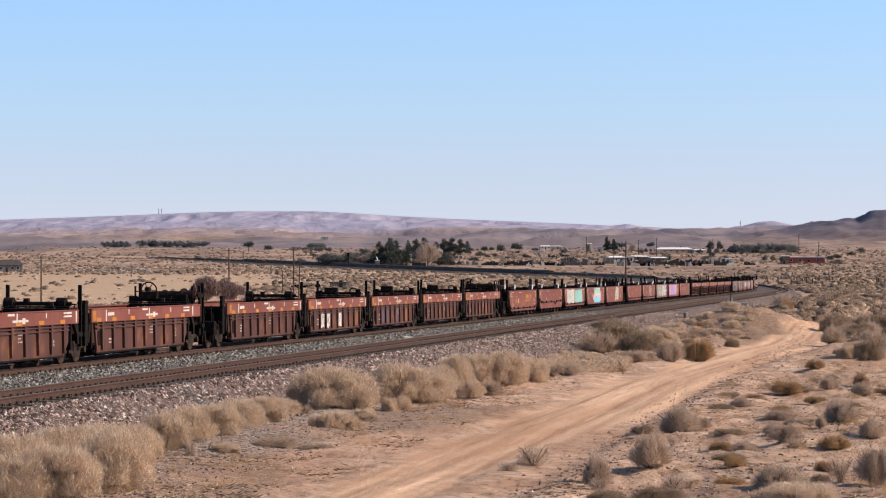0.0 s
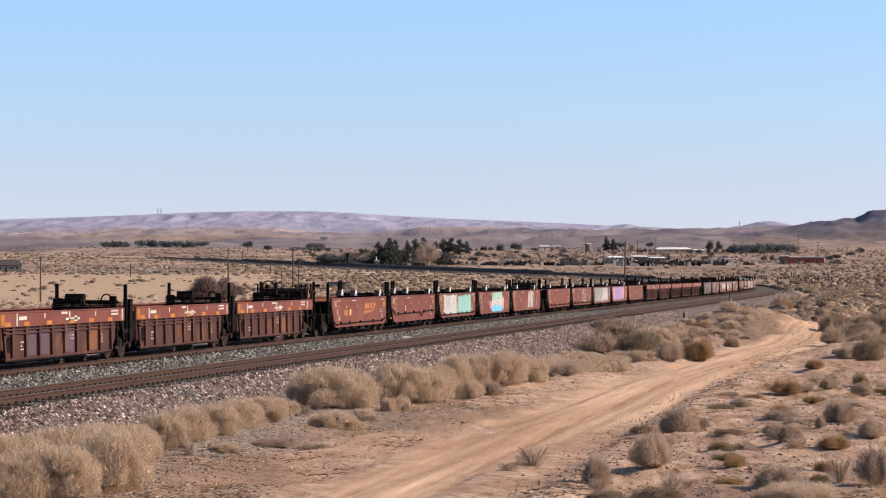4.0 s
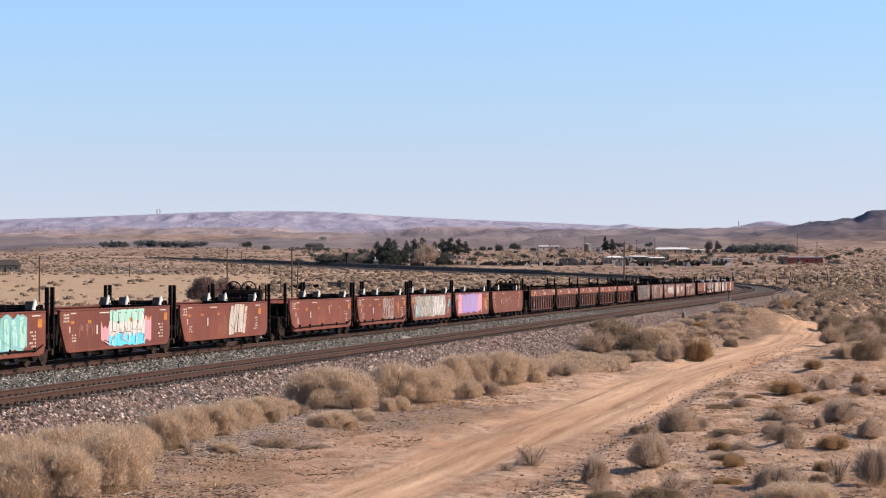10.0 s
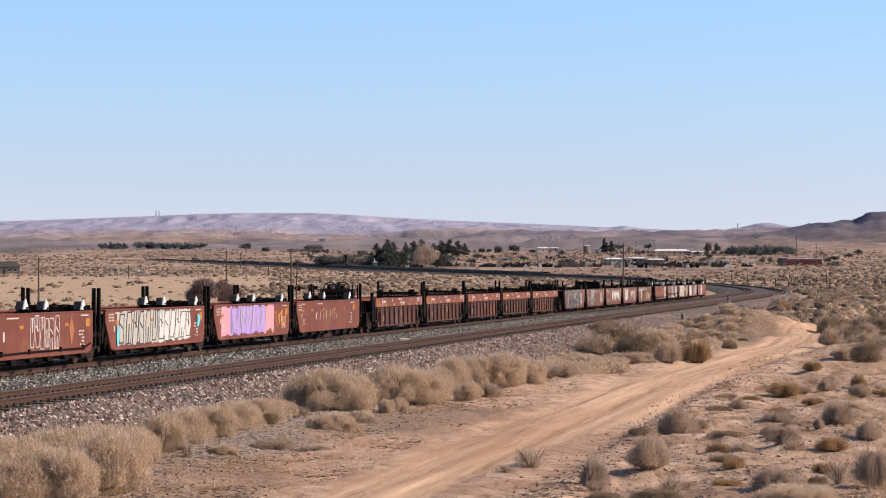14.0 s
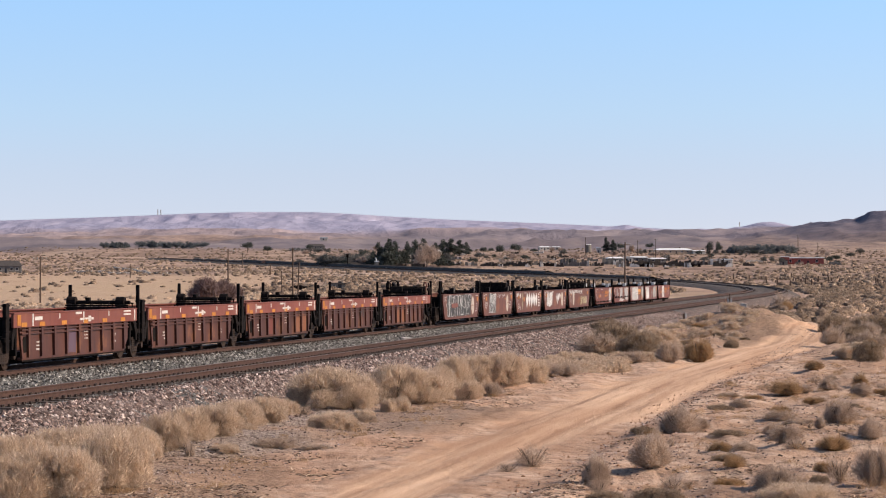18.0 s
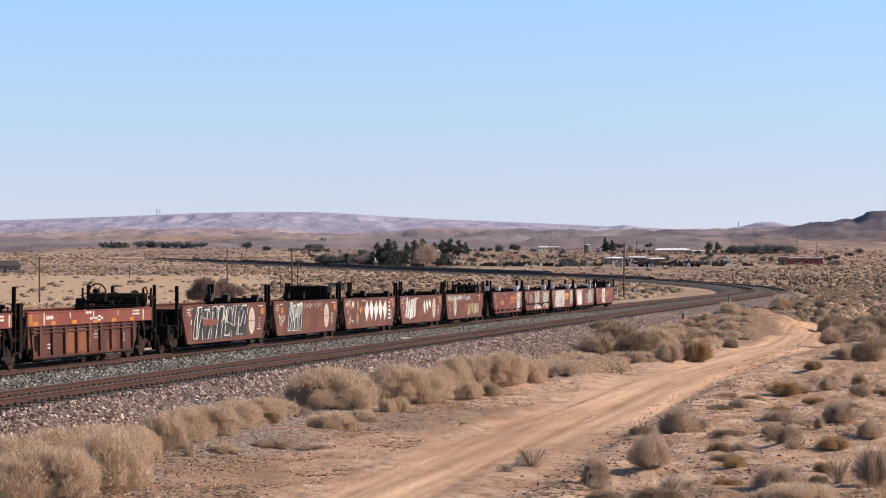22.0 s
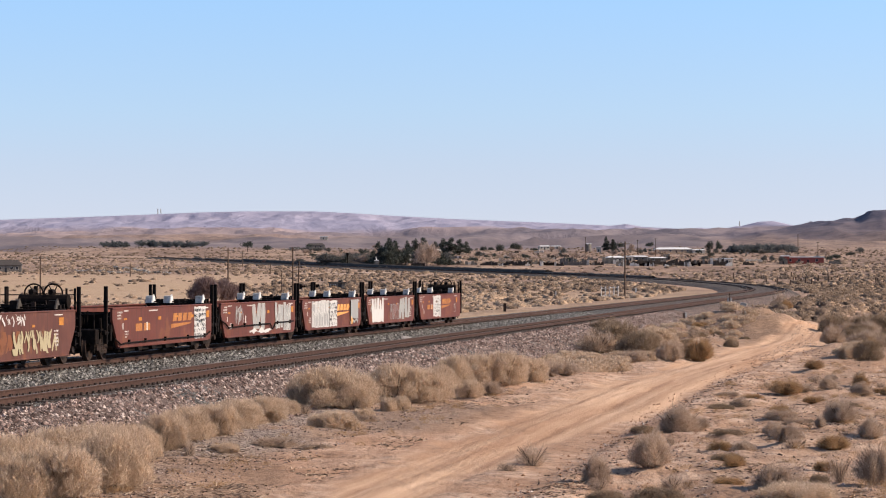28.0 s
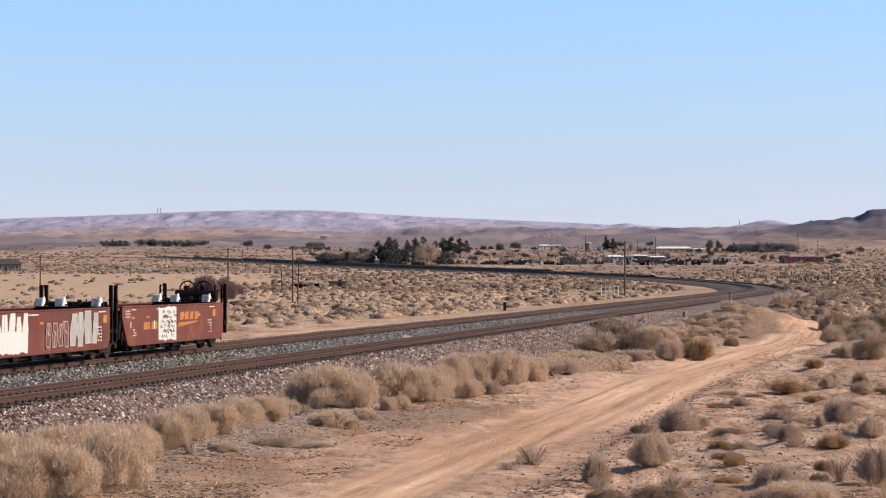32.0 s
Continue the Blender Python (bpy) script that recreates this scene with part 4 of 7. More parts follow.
    if big:
        bm = bmesh.new()
        tube(bm, (-8.45, -0.75, 2.22), (-8.45, 1.05, 2.22), 0.25, 16)
        box(bm, -8.75, -8.15, -0.6, 0.9, 1.14, 2.05, 0.03)
        part("air_reservoir", bm, STEEL_DARK, unit)
        for dy in ((-0.95,) if ribbed else (-0.30, 0.42)):
            bm = bmesh.new()
            c = (-8.62, dy, 2.5)
            ring(bm, c, (1, 0.12, 0), 0.33, 0.032, 22)
            for q in range(6):
                t = q * math.pi / 3
                tube(bm, c, (c[0], c[1] + math.cos(t) * 0.33, c[2] + math.sin(t) * 0.33), 0.017, 5)
            tube(bm, (-8.66, dy, 2.55), (-8.3, dy, 2.55), 0.1, 8)
            part("hand_wheel", bm, STEEL_DARK, unit)
        if ribbed:
            bm = bmesh.new()
            for a, b in (((-8.5, 0.95, 1.9), (-8.5, 0.92, 2.62)), ((-8.5, 0.92, 2.62), (-8.5, 1.05, 2.72)), ((-8.5, 1.05, 2.72), (-8.5, 1.12, 2.5)), ((-8.5, 1.12, 2.5), (-8.5, 1.02, 2.2))):
                tube(bm, a, b, 0.035, 6)
            part("lever_bracket", bm, PAINT_CHORD, unit, "rusty red bent lever bracket")
            bm = bmesh.new()
            for y, z, r in ((-0.2, 2.4, 0.13), (0.15, 2.36, 0.11), (0.62, 2.44, 0.15), (1.3, 2.3, 0.12)):
                tube(bm, (-8.6, y - 0.08, z), (-8.35, y + 0.05, z), r, 8)
                tube(bm, (-8.5, y, 1.2), (-8.5, y, z), 0.05, 6)
            part("brake_gear", bm, STEEL_BROWN, unit)
        for px, y in ((-7.5, -1.2), (-7.5, -0.95), (-8.7, 1.2), (-8.5, 0.95)):
            part("stanchion", tube(bmesh.new(), (px, y, 1.16), (px, y, 2.68), 0.04, 6), STEEL_DARK, unit)
        part("safety_rail", tube(bmesh.new(), (-7.5, -1.2, 2.45), (-8.7, 1.2, 2.45), 0.02, 5), STEEL_DARK, unit)


def marks(unit, items, y):
    """Painted plates on the side: kind of paint, x from, x to, z from, z to. Amber patches singly, small writing joined."""
    bm = bmesh.new()
    for kind, x0, x1, z0, z1 in items:
        if kind == "reflector":
            part("reflector", box(bmesh.new(), x0, x1, y - 0.002, y + 0.007, z0, z1), YELLOW, unit, "amber reflector patch")
        else:
            box(bm, x0, x1, y - 0.002, y + 0.007, z0, z1)
    if len(bm.faces):
        tagged(part("stencilling", bm, WHITE, unit, "white stencilled marks"), kind="stuff")
    else:
        bm.free()


def lettering(items, rng, x, z, n, w=0.11, h=0.14, gap=0.05, kind="white_marking"):
    """Rows of short bars where small writing stands."""
    for i in range(n):
        if rng.random() < 0.85:
            items.append((kind, x + i * (w + gap), x + i * (w + gap) + w * rng.uniform(0.7, 1.0), z, z + h))


def ribbed_unit(seed, front=7.05, rear=-7.05, big_wheel=False):
    rng = random.Random(seed)
    unit = thing("well_car_unit", "rusty brown empty well car with ribbed sides, red top edge", "rail car", "units of the freight train")
    for sy in (1, -1):
        bm = bmesh.new()
        y0, y1 = sorted((sy * (SIDE - 0.10), sy * SIDE))
        box(bm, rear, front, y0, y1, 1.43, TOP, 0.015)
        y0, y1 = sorted((sy * (SIDE - 0.20), sy * (SIDE + 0.02)))
        box(bm, rear, front, y0, y1, TOP - 0.045, TOP + 0.0, 0.01)
        part("top_chord", bm, PAINT_CHORD, unit)
        bm = bmesh.new()
        y0, y1 = sorted((sy * (SIDE - 0.18), sy * (SIDE - 0.11)))
        prism(bm, [(-6.2, 1.45), (6.35, 1.45), (6.05, 0.40), (-5.75, 0.40), (-6.2, 0.8)], y0, y1)
        part("side_wall", bm, PAINT_BROWN, unit)
        for i in range(9):
            bm = bmesh.new()
            x = -5.55 + i * 1.39
            y0, y1 = sorted((sy * (SIDE - 0.11), sy * (SIDE - 0.02)))
            prism(bm, [(x - 0.13, 1.44), (x + 0.13, 1.44), (x + 0.10, 1.12), (x + 0.045, 0.42), (x - 0.045, 0.42), (x - 0.10, 1.12)], y0, y1)
            part("rib", bm, PAINT_BROWN, unit)
        bm = bmesh.new()
        for z in (1.33, 1.20):
            y0, y1 = sorted((sy * (SIDE - 0.11), sy * (SIDE - 0.035)))
            box(bm, -6.1, 6.3, y0, y1, z, z + 0.045)
        part("side_rail", bm, PAINT_BROWN, unit)
        bm = bmesh.new()
        y0, y1 = sorted((sy * (SIDE - 0.30), sy * (SIDE - 0.12)))
        box(bm, -5.8, 6.05, y0, y1, 0.33, 0.42, 0.02)
        part("side_sill", bm, PAINT_BROWN, unit)
        # no hole is cut; a dark plate paints the shaded opening
        bm = bmesh.new()
        for x in (5.75,):
            pts = [(x + 0.30, 1.02), (x + 0.26, 0.70), (x + 0.16, 0.58), (x - 0.30, 0.62), (x - 0.34, 0.72), (x - 0.30, 1.08), (x - 0.22, 1.14), (x + 0.22, 1.12)]
            y0, y1 = sorted((sy * (SIDE - 0.13), sy * (SIDE - 0.104)))
            prism(bm, pts, y0, y1)
        part("lightening_hole", bm, STEEL_DARK, unit, "dark plate painted for a shaded oval opening")
    items = []
    for x in (-5.2, -2.9, -0.6, 1.9, 4.3, 6.2):
        items.append(("reflector", x - 0.28, x + 0.28, 1.46, 1.60))
    items.append(("reflector", 6.55, 6.9, 1.5, 1.86))
    for x in (5.3, -0.35, -6.75):
        items.append(("white_marking", x - 0.06, x + 0.06, 1.47, 1.90))
    for x in (2.4, -3.4):
        items.append(("white_marking", x - 0.05, x + 0.05, 1.68, 1.86))
    items += [("white_marking", -1.5, 0.1, 1.58, 1.66), ("white_marking", -1.2, -0.9, 1.52, 1.72), ("white_marking", -0.1, 0.6, 1.8, 1.88),
              ("white_marking", 0.5, 0.75, 1.9, 1.93), ("white_marking", -6.2, -5.3, 1.68, 1.74), ("white_marking", -6.2, -5.3, 1.8, 1.86), ("white_marking", 4.3, 5.1, 1.66, 1.78)]
    marks(unit, items, SIDE)
    items = []
    for z in (0.7, 0.82, 0.94):
        lettering(items, rng, 4.3, z - 0.05, 2, 0.13, 0.05)
        lettering(items, rng, -1.2, z + 0.2, 3, 0.11, 0.04)
        lettering(items, rng, -4.6, z, 2, 0.1, 0.08)
    marks(unit, items, SIDE - 0.11)
    add_common(unit, rng, front, rear, True)
    add_end_platform(unit, rng, True, seed % 2, big_wheel)
    return unit


def smooth_unit(seed, front=7.05, rear=-7.05, big_wheel=False, deep=False, coat=None):
    rng = random.Random(seed)
    coat = coat or PAINT_RED
    unit = thing("well_car_unit", "oxide red empty well car with flat plate sides", "rail car", "units of the freight train")
    for sy in (1, -1):
        bm = bmesh.new()
        y0, y1 = sorted((sy * (SIDE - 0.09), sy * SIDE))
        low = 0.36 if deep else 0.47
        prism(bm, [(rear, TOP), (front, TOP), (front, 1.5), (front - 0.75, low), (rear + (0.75 if deep else 0.25), low), (rear, 1.3 if deep else 0.75)], y0, y1)
        part("side_wall", bm, coat, unit)
        bm = bmesh.new()
        y0, y1 = sorted((sy * (SIDE - 0.18), sy * (SIDE + 0.025)))
        box(bm, rear, front, y0, y1, TOP - 0.05, TOP + 0.004, 0.012)
        part("top_chord", bm, coat, unit)
        bm = bmesh.new()
        y0, y1 = sorted((sy * (SIDE - 0.12), sy * (SIDE + 0.03)))
        box(bm, rear + 0.6, front - 0.9, y0, y1, (0.33 if deep else 0.42), (0.38 if deep else 0.50), 0.015)
        part("side_sill", bm, coat, unit)
        for i in range(0 if deep else 7):
            bm = bmesh.new()
            x = -5.9 + i * 1.9
            y0, y1 = sorted((sy * (SIDE - 0.35), sy * (SIDE + 0.01)))
            prism(bm, [(x - 0.30, 0.42), (x + 0.30, 0.42), (x + 0.2, 0.27), (x - 0.2, 0.27)], y0, y1)
            part("floor_bracket", bm, STEEL_DARK, unit)
    if deep:
        items = [("reflector", -6.6, -6.1, 1.42, 1.68), ("reflector", 5.1, 5.6, 1.40, 1.62), ("reflector", 1.9, 2.2, 1.38, 1.46), ("reflector", -3.5, -3.2, 1.4, 1.48)]
    else:
        items = [("reflector", -6.65, -6.2, 1.38, 1.66)]
        for x in (5.6, 3.6, 0.9, -1.6, -4.0):
            items.append(("reflector", x - 0.2, x + 0.2, 1.42 + rng.uniform(-0.02, 0.04), 1.53))
        items.append(("white_marking", 2.6, 2.75, 1.02, 1.34))
    for k in range(5):
        lettering(items, rng, -6.0, 0.72 + 0.12 * k, rng.randint(2, 4), 0.12, 0.06)
    for k in range(3):
        lettering(items, rng, 6.0, 1.5 + 0.11 * k, 4, 0.12, 0.06)
    for k in range(3):
        lettering(items, rng, 5.2, 0.8 + 0.1 * k, 3, 0.12, 0.05)
    items += [("white_marking", -6.5, -5.6, 1.76, 1.80), ("white_marking", 1.2, 2.4, 1.76, 1.80), ("white_marking", 5.2, 5.8, 1.78, 1.82), ("white_marking", 5.85, 5.97, 1.12, 1.34)]
    marks(unit, items, SIDE)
    add_common(unit, rng, front, rear, False)
    add_end_platform(unit, rng, False, False, big_wheel, STEEL_DARK if deep else (GALV if coat == PAINT_RED else FIN))
    return unit


# graffiti: blocks of thick strokes in several colours on the camera side
PAINTS = {}


def paint(c):
    if c not in PAINTS:
        m = Nodes("spray_paint", 0.55, 0.0, 0.3)
        co = m.coords()
        fade = m.noise(co, 1.3, 5, 0.7)
        streak = m.noise(m.stretch(co, 4, 4, 0.6), 2.0, 5, 0.7)
        col = m.mix(m.math('MULTIPLY', m.mask(fade, 0.45, 0.75), 0.35), c, tuple(v * 0.6 + 0.05 for v in c))
        col = m.mix(m.math('MULTIPLY', m.mask(streak, 0.58, 0.75), 0.45), col, (0.2, 0.08, 0.055))
        PAINTS[c] = m.colour(col)
    return PAINTS[c]


WHT, BLK, TEAL, CYAN, PINK, LILAC, CREAM, SILVER, ORANGE, MINT, BLUE = ((0.50, 0.49, 0.475), (0.025, 0.025, 0.028), (0.18, 0.40, 0.38), (0.10, 0.50, 0.72), (0.50, 0.25, 0.30),
    (0.34, 0.25, 0.52), (0.40, 0.355, 0.30), (0.27, 0.27, 0.265), (0.62, 0.26, 0.05), (0.30, 0.52, 0.45), (0.12, 0.25, 0.5))


def wall_x0(z):
    """Front edge of the flat side at height z."""
    return 7.0 if z > 1.5 else 6.3 + (z - 0.47) / 1.03 * 0.7


class Spray:
    """A thin layer of paint on the camera side, built of flat strokes that lie one over another."""

    def __init__(self, unit, seed, colours, y=SIDE, low=0.5):
        self.unit, self.rng, self.colours, self.bm, self.low = unit, random.Random(seed), colours, bmesh.new(), low
        self.level = y + 0.004

    def poly(self, pts, mat):
        self.level += 0.00012
        pts = [(min(max(x, -6.9), wall_x0(max(z, 0.5)) - 0.05), min(max(z, self.low), TOP - 0.06)) for x, z in pts]
        f = self.bm.faces.new([self.bm.verts.new((x, self.level, z)) for x, z in pts])
        f.material_index = mat
        f.normal_update()
        if f.normal.y < 0:
            f.normal_flip()

    def field(self, x0, x1, z0, z1, mat, ragged=0.12, step=0.24):
        """A ground of colour with an uneven upper and lower edge."""
        n = max(3, int((x1 - x0) / step))
        r = self.rng
        low = [(x0 + (x1 - x0) * i / n, z0 + r.uniform(-0.3, 1.0) * ragged) for i in range(n + 1)]
        top = [(x0 + (x1 - x0) * i / n, z1 - r.uniform(-0.3, 1.0) * ragged) for i in range(n + 1)]
        for i in range(n):
            self.poly([low[i], low[i + 1], top[i + 1], top[i]], mat)

    def ribbon(self, pts, wide, mat, taper=0.0):
        n = len(pts) - 1
        for i in range(n):
            (a, b), (c, d) = pts[i], pts[i + 1]
            w0, w1 = (wide * (1 - taper * abs(2 * q / n - 1)) / 2 for q in (i, i + 1))
            self.poly([(a - w0, b), (a + w0, b), (c + w1, d), (c - w1, d)], mat)

    def upright(self, x, z0, z1, wide, mat, lean=0.0, wave=0.12):
        """One wavering stroke from low to high."""
        r = self.rng
        ph, fr = r.uniform(0, 6.28), r.uniform(2.0, 4.5)
        pts = [(x + lean * q / 8 + wave * math.sin(ph + fr * q / 8), z0 + (z1 - z0) * q / 8) for q in range(9)]
        self.ribbon(pts, wide, mat, 0.35)

    def loop(self, x, z, rx, rz, wide, mat):
        pts = [(x + rx * math.cos(t) * (1 + 0.2 * math.sin(2 * t)), z + rz * math.sin(t)) for t in (2 * math.pi * q / 12 for q in range(13))]
        for (a, b), (c, d) in zip(pts, pts[1:]):
            dx, dz = c - a, d - b
            m = math.hypot(dx, dz) or 1
            ox, oz = -dz / m * wide, dx / m * wide * 0.4
            self.poly([(a + ox, b + oz), (a - ox, b - oz), (c - ox, d - oz), (c + ox, d + oz)], mat)

    def streaks(self, x0, x1, z0, z1, mat, gap=0.4, wide=0.12, lean=0.0, short=0.35):
        """A run of wavering uprights joined high or low, as tall narrow lettering looks from afar."""
        r, x = self.rng, x0
        h = z1 - z0
        while x < x1:
            a, b = z0 + h * r.uniform(0, 0.3), z1 - h * r.uniform(0, short)
            if r.random() < 0.3:
                a, b = z0 + h * r.uniform(0.3, 0.55), z1
            w = wide * r.uniform(0.5, 1.7)
            self.upright(x, a, b, w, mat, lean, r.uniform(0.04, 0.2))
            k = r.random()
            step = gap * r.uniform(0.5, 1.4)
            if k < 0.16:
                self.ribbon([(x + lean, b - 0.05), (x + lean + step * 0.6, b - h * r.uniform(0.05, 0.2)), (x + lean + step, b - h * 0.3)], w, mat)
            elif k < 0.28:
                self.ribbon([(x, a), (x + step * 0.5, a + h * 0.12), (x + step, a + h * r.uniform(0.15, 0.4))], w * 1.2, mat)
            elif k < 0.34:
                self.loop(x + 0.1, z0 + h * r.uniform(0.3, 0.7), r.uniform(0.08, 0.16), h * r.uniform(0.1, 0.2), wide * 0.5, mat)
            if r.random() < 0.35:
                self.upright(x + step * 0.5, z0 + h * r.uniform(0.0, 0.7), z0 + h * r.uniform(0.7, 1.0), wide * 0.4, mat, lean, 0.05)
            x += step

    def blobs(self, x0, x1, z0, z1, n, fill, line, edge=0.05, lean=0.0, slit=True):
        """Tall swollen uprights, each with its own outline, touching one another."""
        r, w = self.rng, (x1 - x0) / n
        for i in range(n):
            cx, h = x0 + (i + 0.5) * w, z1 - z0
            a, b = z0 + h * r.uniform(0, 0.14), z1 - h * r.uniform(0, 0.12)
            ph, fr, amp = r.uniform(0, 6.28), r.uniform(1.5, 4.0), w * r.uniform(0.04, 0.2)
            body = w * r.uniform(0.62, 0.95)
            pts = [(cx + lean * (q / 8 - 0.5) + amp * math.sin(ph + fr * q / 8), a + (b - a) * q / 8) for q in range(9)]
            prof = [body * (0.55 + 0.45 * math.sin(math.pi * (0.12 + 0.76 * q / 8)) + 0.12 * r.uniform(-1, 1)) for q in range(9)]
            for grow, mat in ((edge * 2, line), (0.0, fill)):
                left = [(p[0] - (f + grow) / 2, p[1] + (grow / 3 if q == 8 else -grow / 3 if q == 0 else 0)) for q, (p, f) in enumerate(zip(pts, prof))]
                right = [(p[0] + (f + grow) / 2, p[1] + (grow / 3 if q == 8 else -grow / 3 if q == 0 else 0)) for q, (p, f) in enumerate(zip(pts, prof))]
                for q in range(8):
                    self.poly([left[q], right[q], right[q + 1], left[q + 1]], mat)
                self.level += 0.0002
            if slit:
                k = r.random()
                if k < 0.4:
                    self.ribbon([pts[0], pts[2], pts[r.randint(3, 5)]], edge * 1.6, line)
                elif k < 0.8:
                    self.ribbon([pts[8], pts[6], pts[r.randint(3, 5)]], edge * 1.6, line)
                if r.random() < 0.55:
                    self.ribbon([(pts[4][0] - body * 0.3, pts[4][1]), (pts[5][0] + body * 0.32, pts[5][1] + 0.06)], edge * 2.2, line)

    def lozenge(self, x, z, rx, rz, mat, lean=0.0):
        self.poly([(x + lean, z + rz), (x + rx, z + rz * 0.25), (x + rx * 0.55, z - rz * 0.4), (x - lean * 1.4, z - rz), (x - rx * 0.7, z - rz * 0.3), (x - rx, z + rz * 0.15)], mat)

    def done(self):
        tagged(part("graffiti", self.bm, [paint(c) for c in self.colours], self.unit, "weathered spray-painted graffiti"), kind="stuff")


def piece(unit, seed, x0, x1, z0, z1, ground, line, gap=0.42, wide=0.11, lean=0.0, extra=None):
    """A filled piece: ground colour, then lines of another over it."""
    g = Spray(unit, seed, (ground, line, extra or line))
    g.field(x0, x1, z0, z1, 0)
    g.streaks(x0 + 0.15, x1 - 0.15, z0 + 0.06, z1 - 0.05, 1, gap, wide, lean)
    if extra:
        g.streaks(x0 + 0.2, x1 - 0.2, z0 + 0.1, z1 - 0.1, 2, gap * 2, wide * 1.2, lean)
    g.done()


def tag(unit, seed, x0, x1, z0, z1, colour, gap=0.42, wide=0.12, y=SIDE, low=0.5):
    """An unfilled piece: strokes alone."""
    g = Spray(unit, seed, (colour,), y, low)
    g.streaks(x0, x1, z0, z1, 0, gap, wide)
    g.done()


def round_emblem(unit, x, z=1.13, y=SIDE):
    """A cream disc with a worn device in it."""
    g = Spray(unit, 77, (CREAM, (0.2, 0.085, 0.05)), y)
    g.poly([(x + 0.56 * math.cos(t), z + 0.6 * math.sin(t)) for t in (2 * math.pi * q / 26 for q in range(26))], 0)
    for dx in (-0.25, 0.0, 0.25):
        g.ribbon([(x + dx, z - 0.42 + abs(dx)), (x + dx, z - 0.06)], 0.06, 1)
        g.ribbon([(x + dx, z + 0.06), (x + dx, z + 0.42 - abs(dx))], 0.06, 1)
    g.poly([(x - 0.5, z - 0.03), (x + 0.5, z - 0.03), (x + 0.5, z + 0.03), (x - 0.5, z + 0.03)], 1)
    tagged(part("emblem", g.bm, [paint(c) for c in g.colours], unit, "worn cream round emblem"), kind="stuff")


def panel_patch(unit, i, colour, seed, full=True):
    """Paint on the plate between two ribs."""
    g = Spray(unit, seed, (colour, (0.09, 0.05, 0.04)), SIDE - 0.11, 0.42)
    x = -4.855 + 1.39 * i
    if full:
        g.field(x - 0.46, x + 0.46, 0.47, 1.24, 0, 0.1, 0.16)
        g.streaks(x - 0.3, x + 0.3, 0.55, 1.15, 1, 0.3, 0.06)
    else:
        g.field(x - 0.5, x + 0.5, 0.45, 1.28, 0, 0.03, 0.3)
    g.done()


def old_emblem(unit, mat=None, y=SIDE):
    """The orange company mark: slanted blocks over a wedge."""
    bm = bmesh.new()
    for i in range(4):
        x = -1.0 - i * 0.74
        prism(bm, [(x, 1.30), (x - 0.56, 1.31), (x - 0.68, 1.62), (x - 0.12, 1.62)], y - 0.002, y + 0.006)
    prism(bm, [(-0.75, 1.02), (-0.80, 1.20), (-3.9, 1.24), (-3.6, 1.17)], y - 0.002, y + 0.006)
    tagged(part("emblem", bm, mat or LOGO, unit, "orange painted emblem"), kind="stuff")
    if mat is None:
        bm = bmesh.new()
        for i in range(2):
            x = 4.2 - i * 1.1
            prism(bm, [(x, 1.02), (x - 0.85, 1.02), (x - 0.85, 1.3), (x, 1.3)], y - 0.002, y + 0.006)
        tagged(part("faded_patch", bm, LOGO, unit, "faded orange paint"), kind="stuff")


def brake_pipe(unit, low=False, y=SIDE + 0.06):
    """The air pipe clipped along the side: with a V where it clears the drain, or low and straight."""
    bm = bmesh.new()
    way = [(7.3, 1.22), (6.4, 1.05), (5.9, 0.86), (3.6, 0.90), (-1.7, 0.92), (-2.15, 0.68), (-2.4, 0.70), (-2.8, 0.94), (-6.5, 0.95)]
    if low:
        way = [(7.2, 0.80), (6.3, 0.56), (5.8, 0.60), (0.0, 0.63), (-5.9, 0.62), (-6.6, 0.78)]
    for (a, b), (c, d) in zip(way, way[1:]):
        tube(bm, (a, y, b), (c, y, d), 0.03, 6)
    z = 0.56 if low else 0.86
    for x in (5.2, 3.0, 0.2, -3.2, -5.8):
        box(bm, x - 0.05, x + 0.05, SIDE, y + 0.02, z, z + 0.16)
    part("brake_pipe", bm, STEEL_DARK, unit)


def tool_crate(unit):
    crate = part("tool_crate", box(bmesh.new(), -7.6, -6.75, -1.28, 1.0, 2.0, 2.60, 0.04), STEEL_DARK, unit, "long dark steel crate on the end platform")
    for y in (-1.0, -0.2, 0.6):
        part("crate_rib", box(bmesh.new(), -7.65, -6.70, y - 0.05, y + 0.05, 2.02, 2.63, 0.01), STEEL_DARK, crate)


UNITS = []                    # object, metres from the tail's mark to its middle, first and last of a set
SETS = "RRSSRPT"              # from the front of the train to its tail: ribbed, plate, deep plate sides
PROTOS = {}
unit_of = {}


def unit_for(kind, i, k):
    role = ("first", "mid_a", "mid_b", "mid_a", "last")[i] if (k + i) % 2 else ("first", "mid_b", "mid_a", "mid_b", "last")[i]
    key = kind + role
    if key in PROTOS:
        return copy_thing(PROTOS[key], pose(0, 0, 0))
    ends = {"first": (7.25, -7.05), "last": (7.05, -7.95)}.get(role, (7.05, -7.05))
    seed = 11 + len(PROTOS)
    if kind == "R":
        PROTOS[key] = ribbed_unit(seed, *ends, role == "last")
    else:
        PROTOS[key] = smooth_unit(seed, *ends, role == "last", kind == "P", {"S": PAINT_FRESH, "P": PAINT_DEEP}.get(kind, PAINT_RED))
    return PROTOS[key]


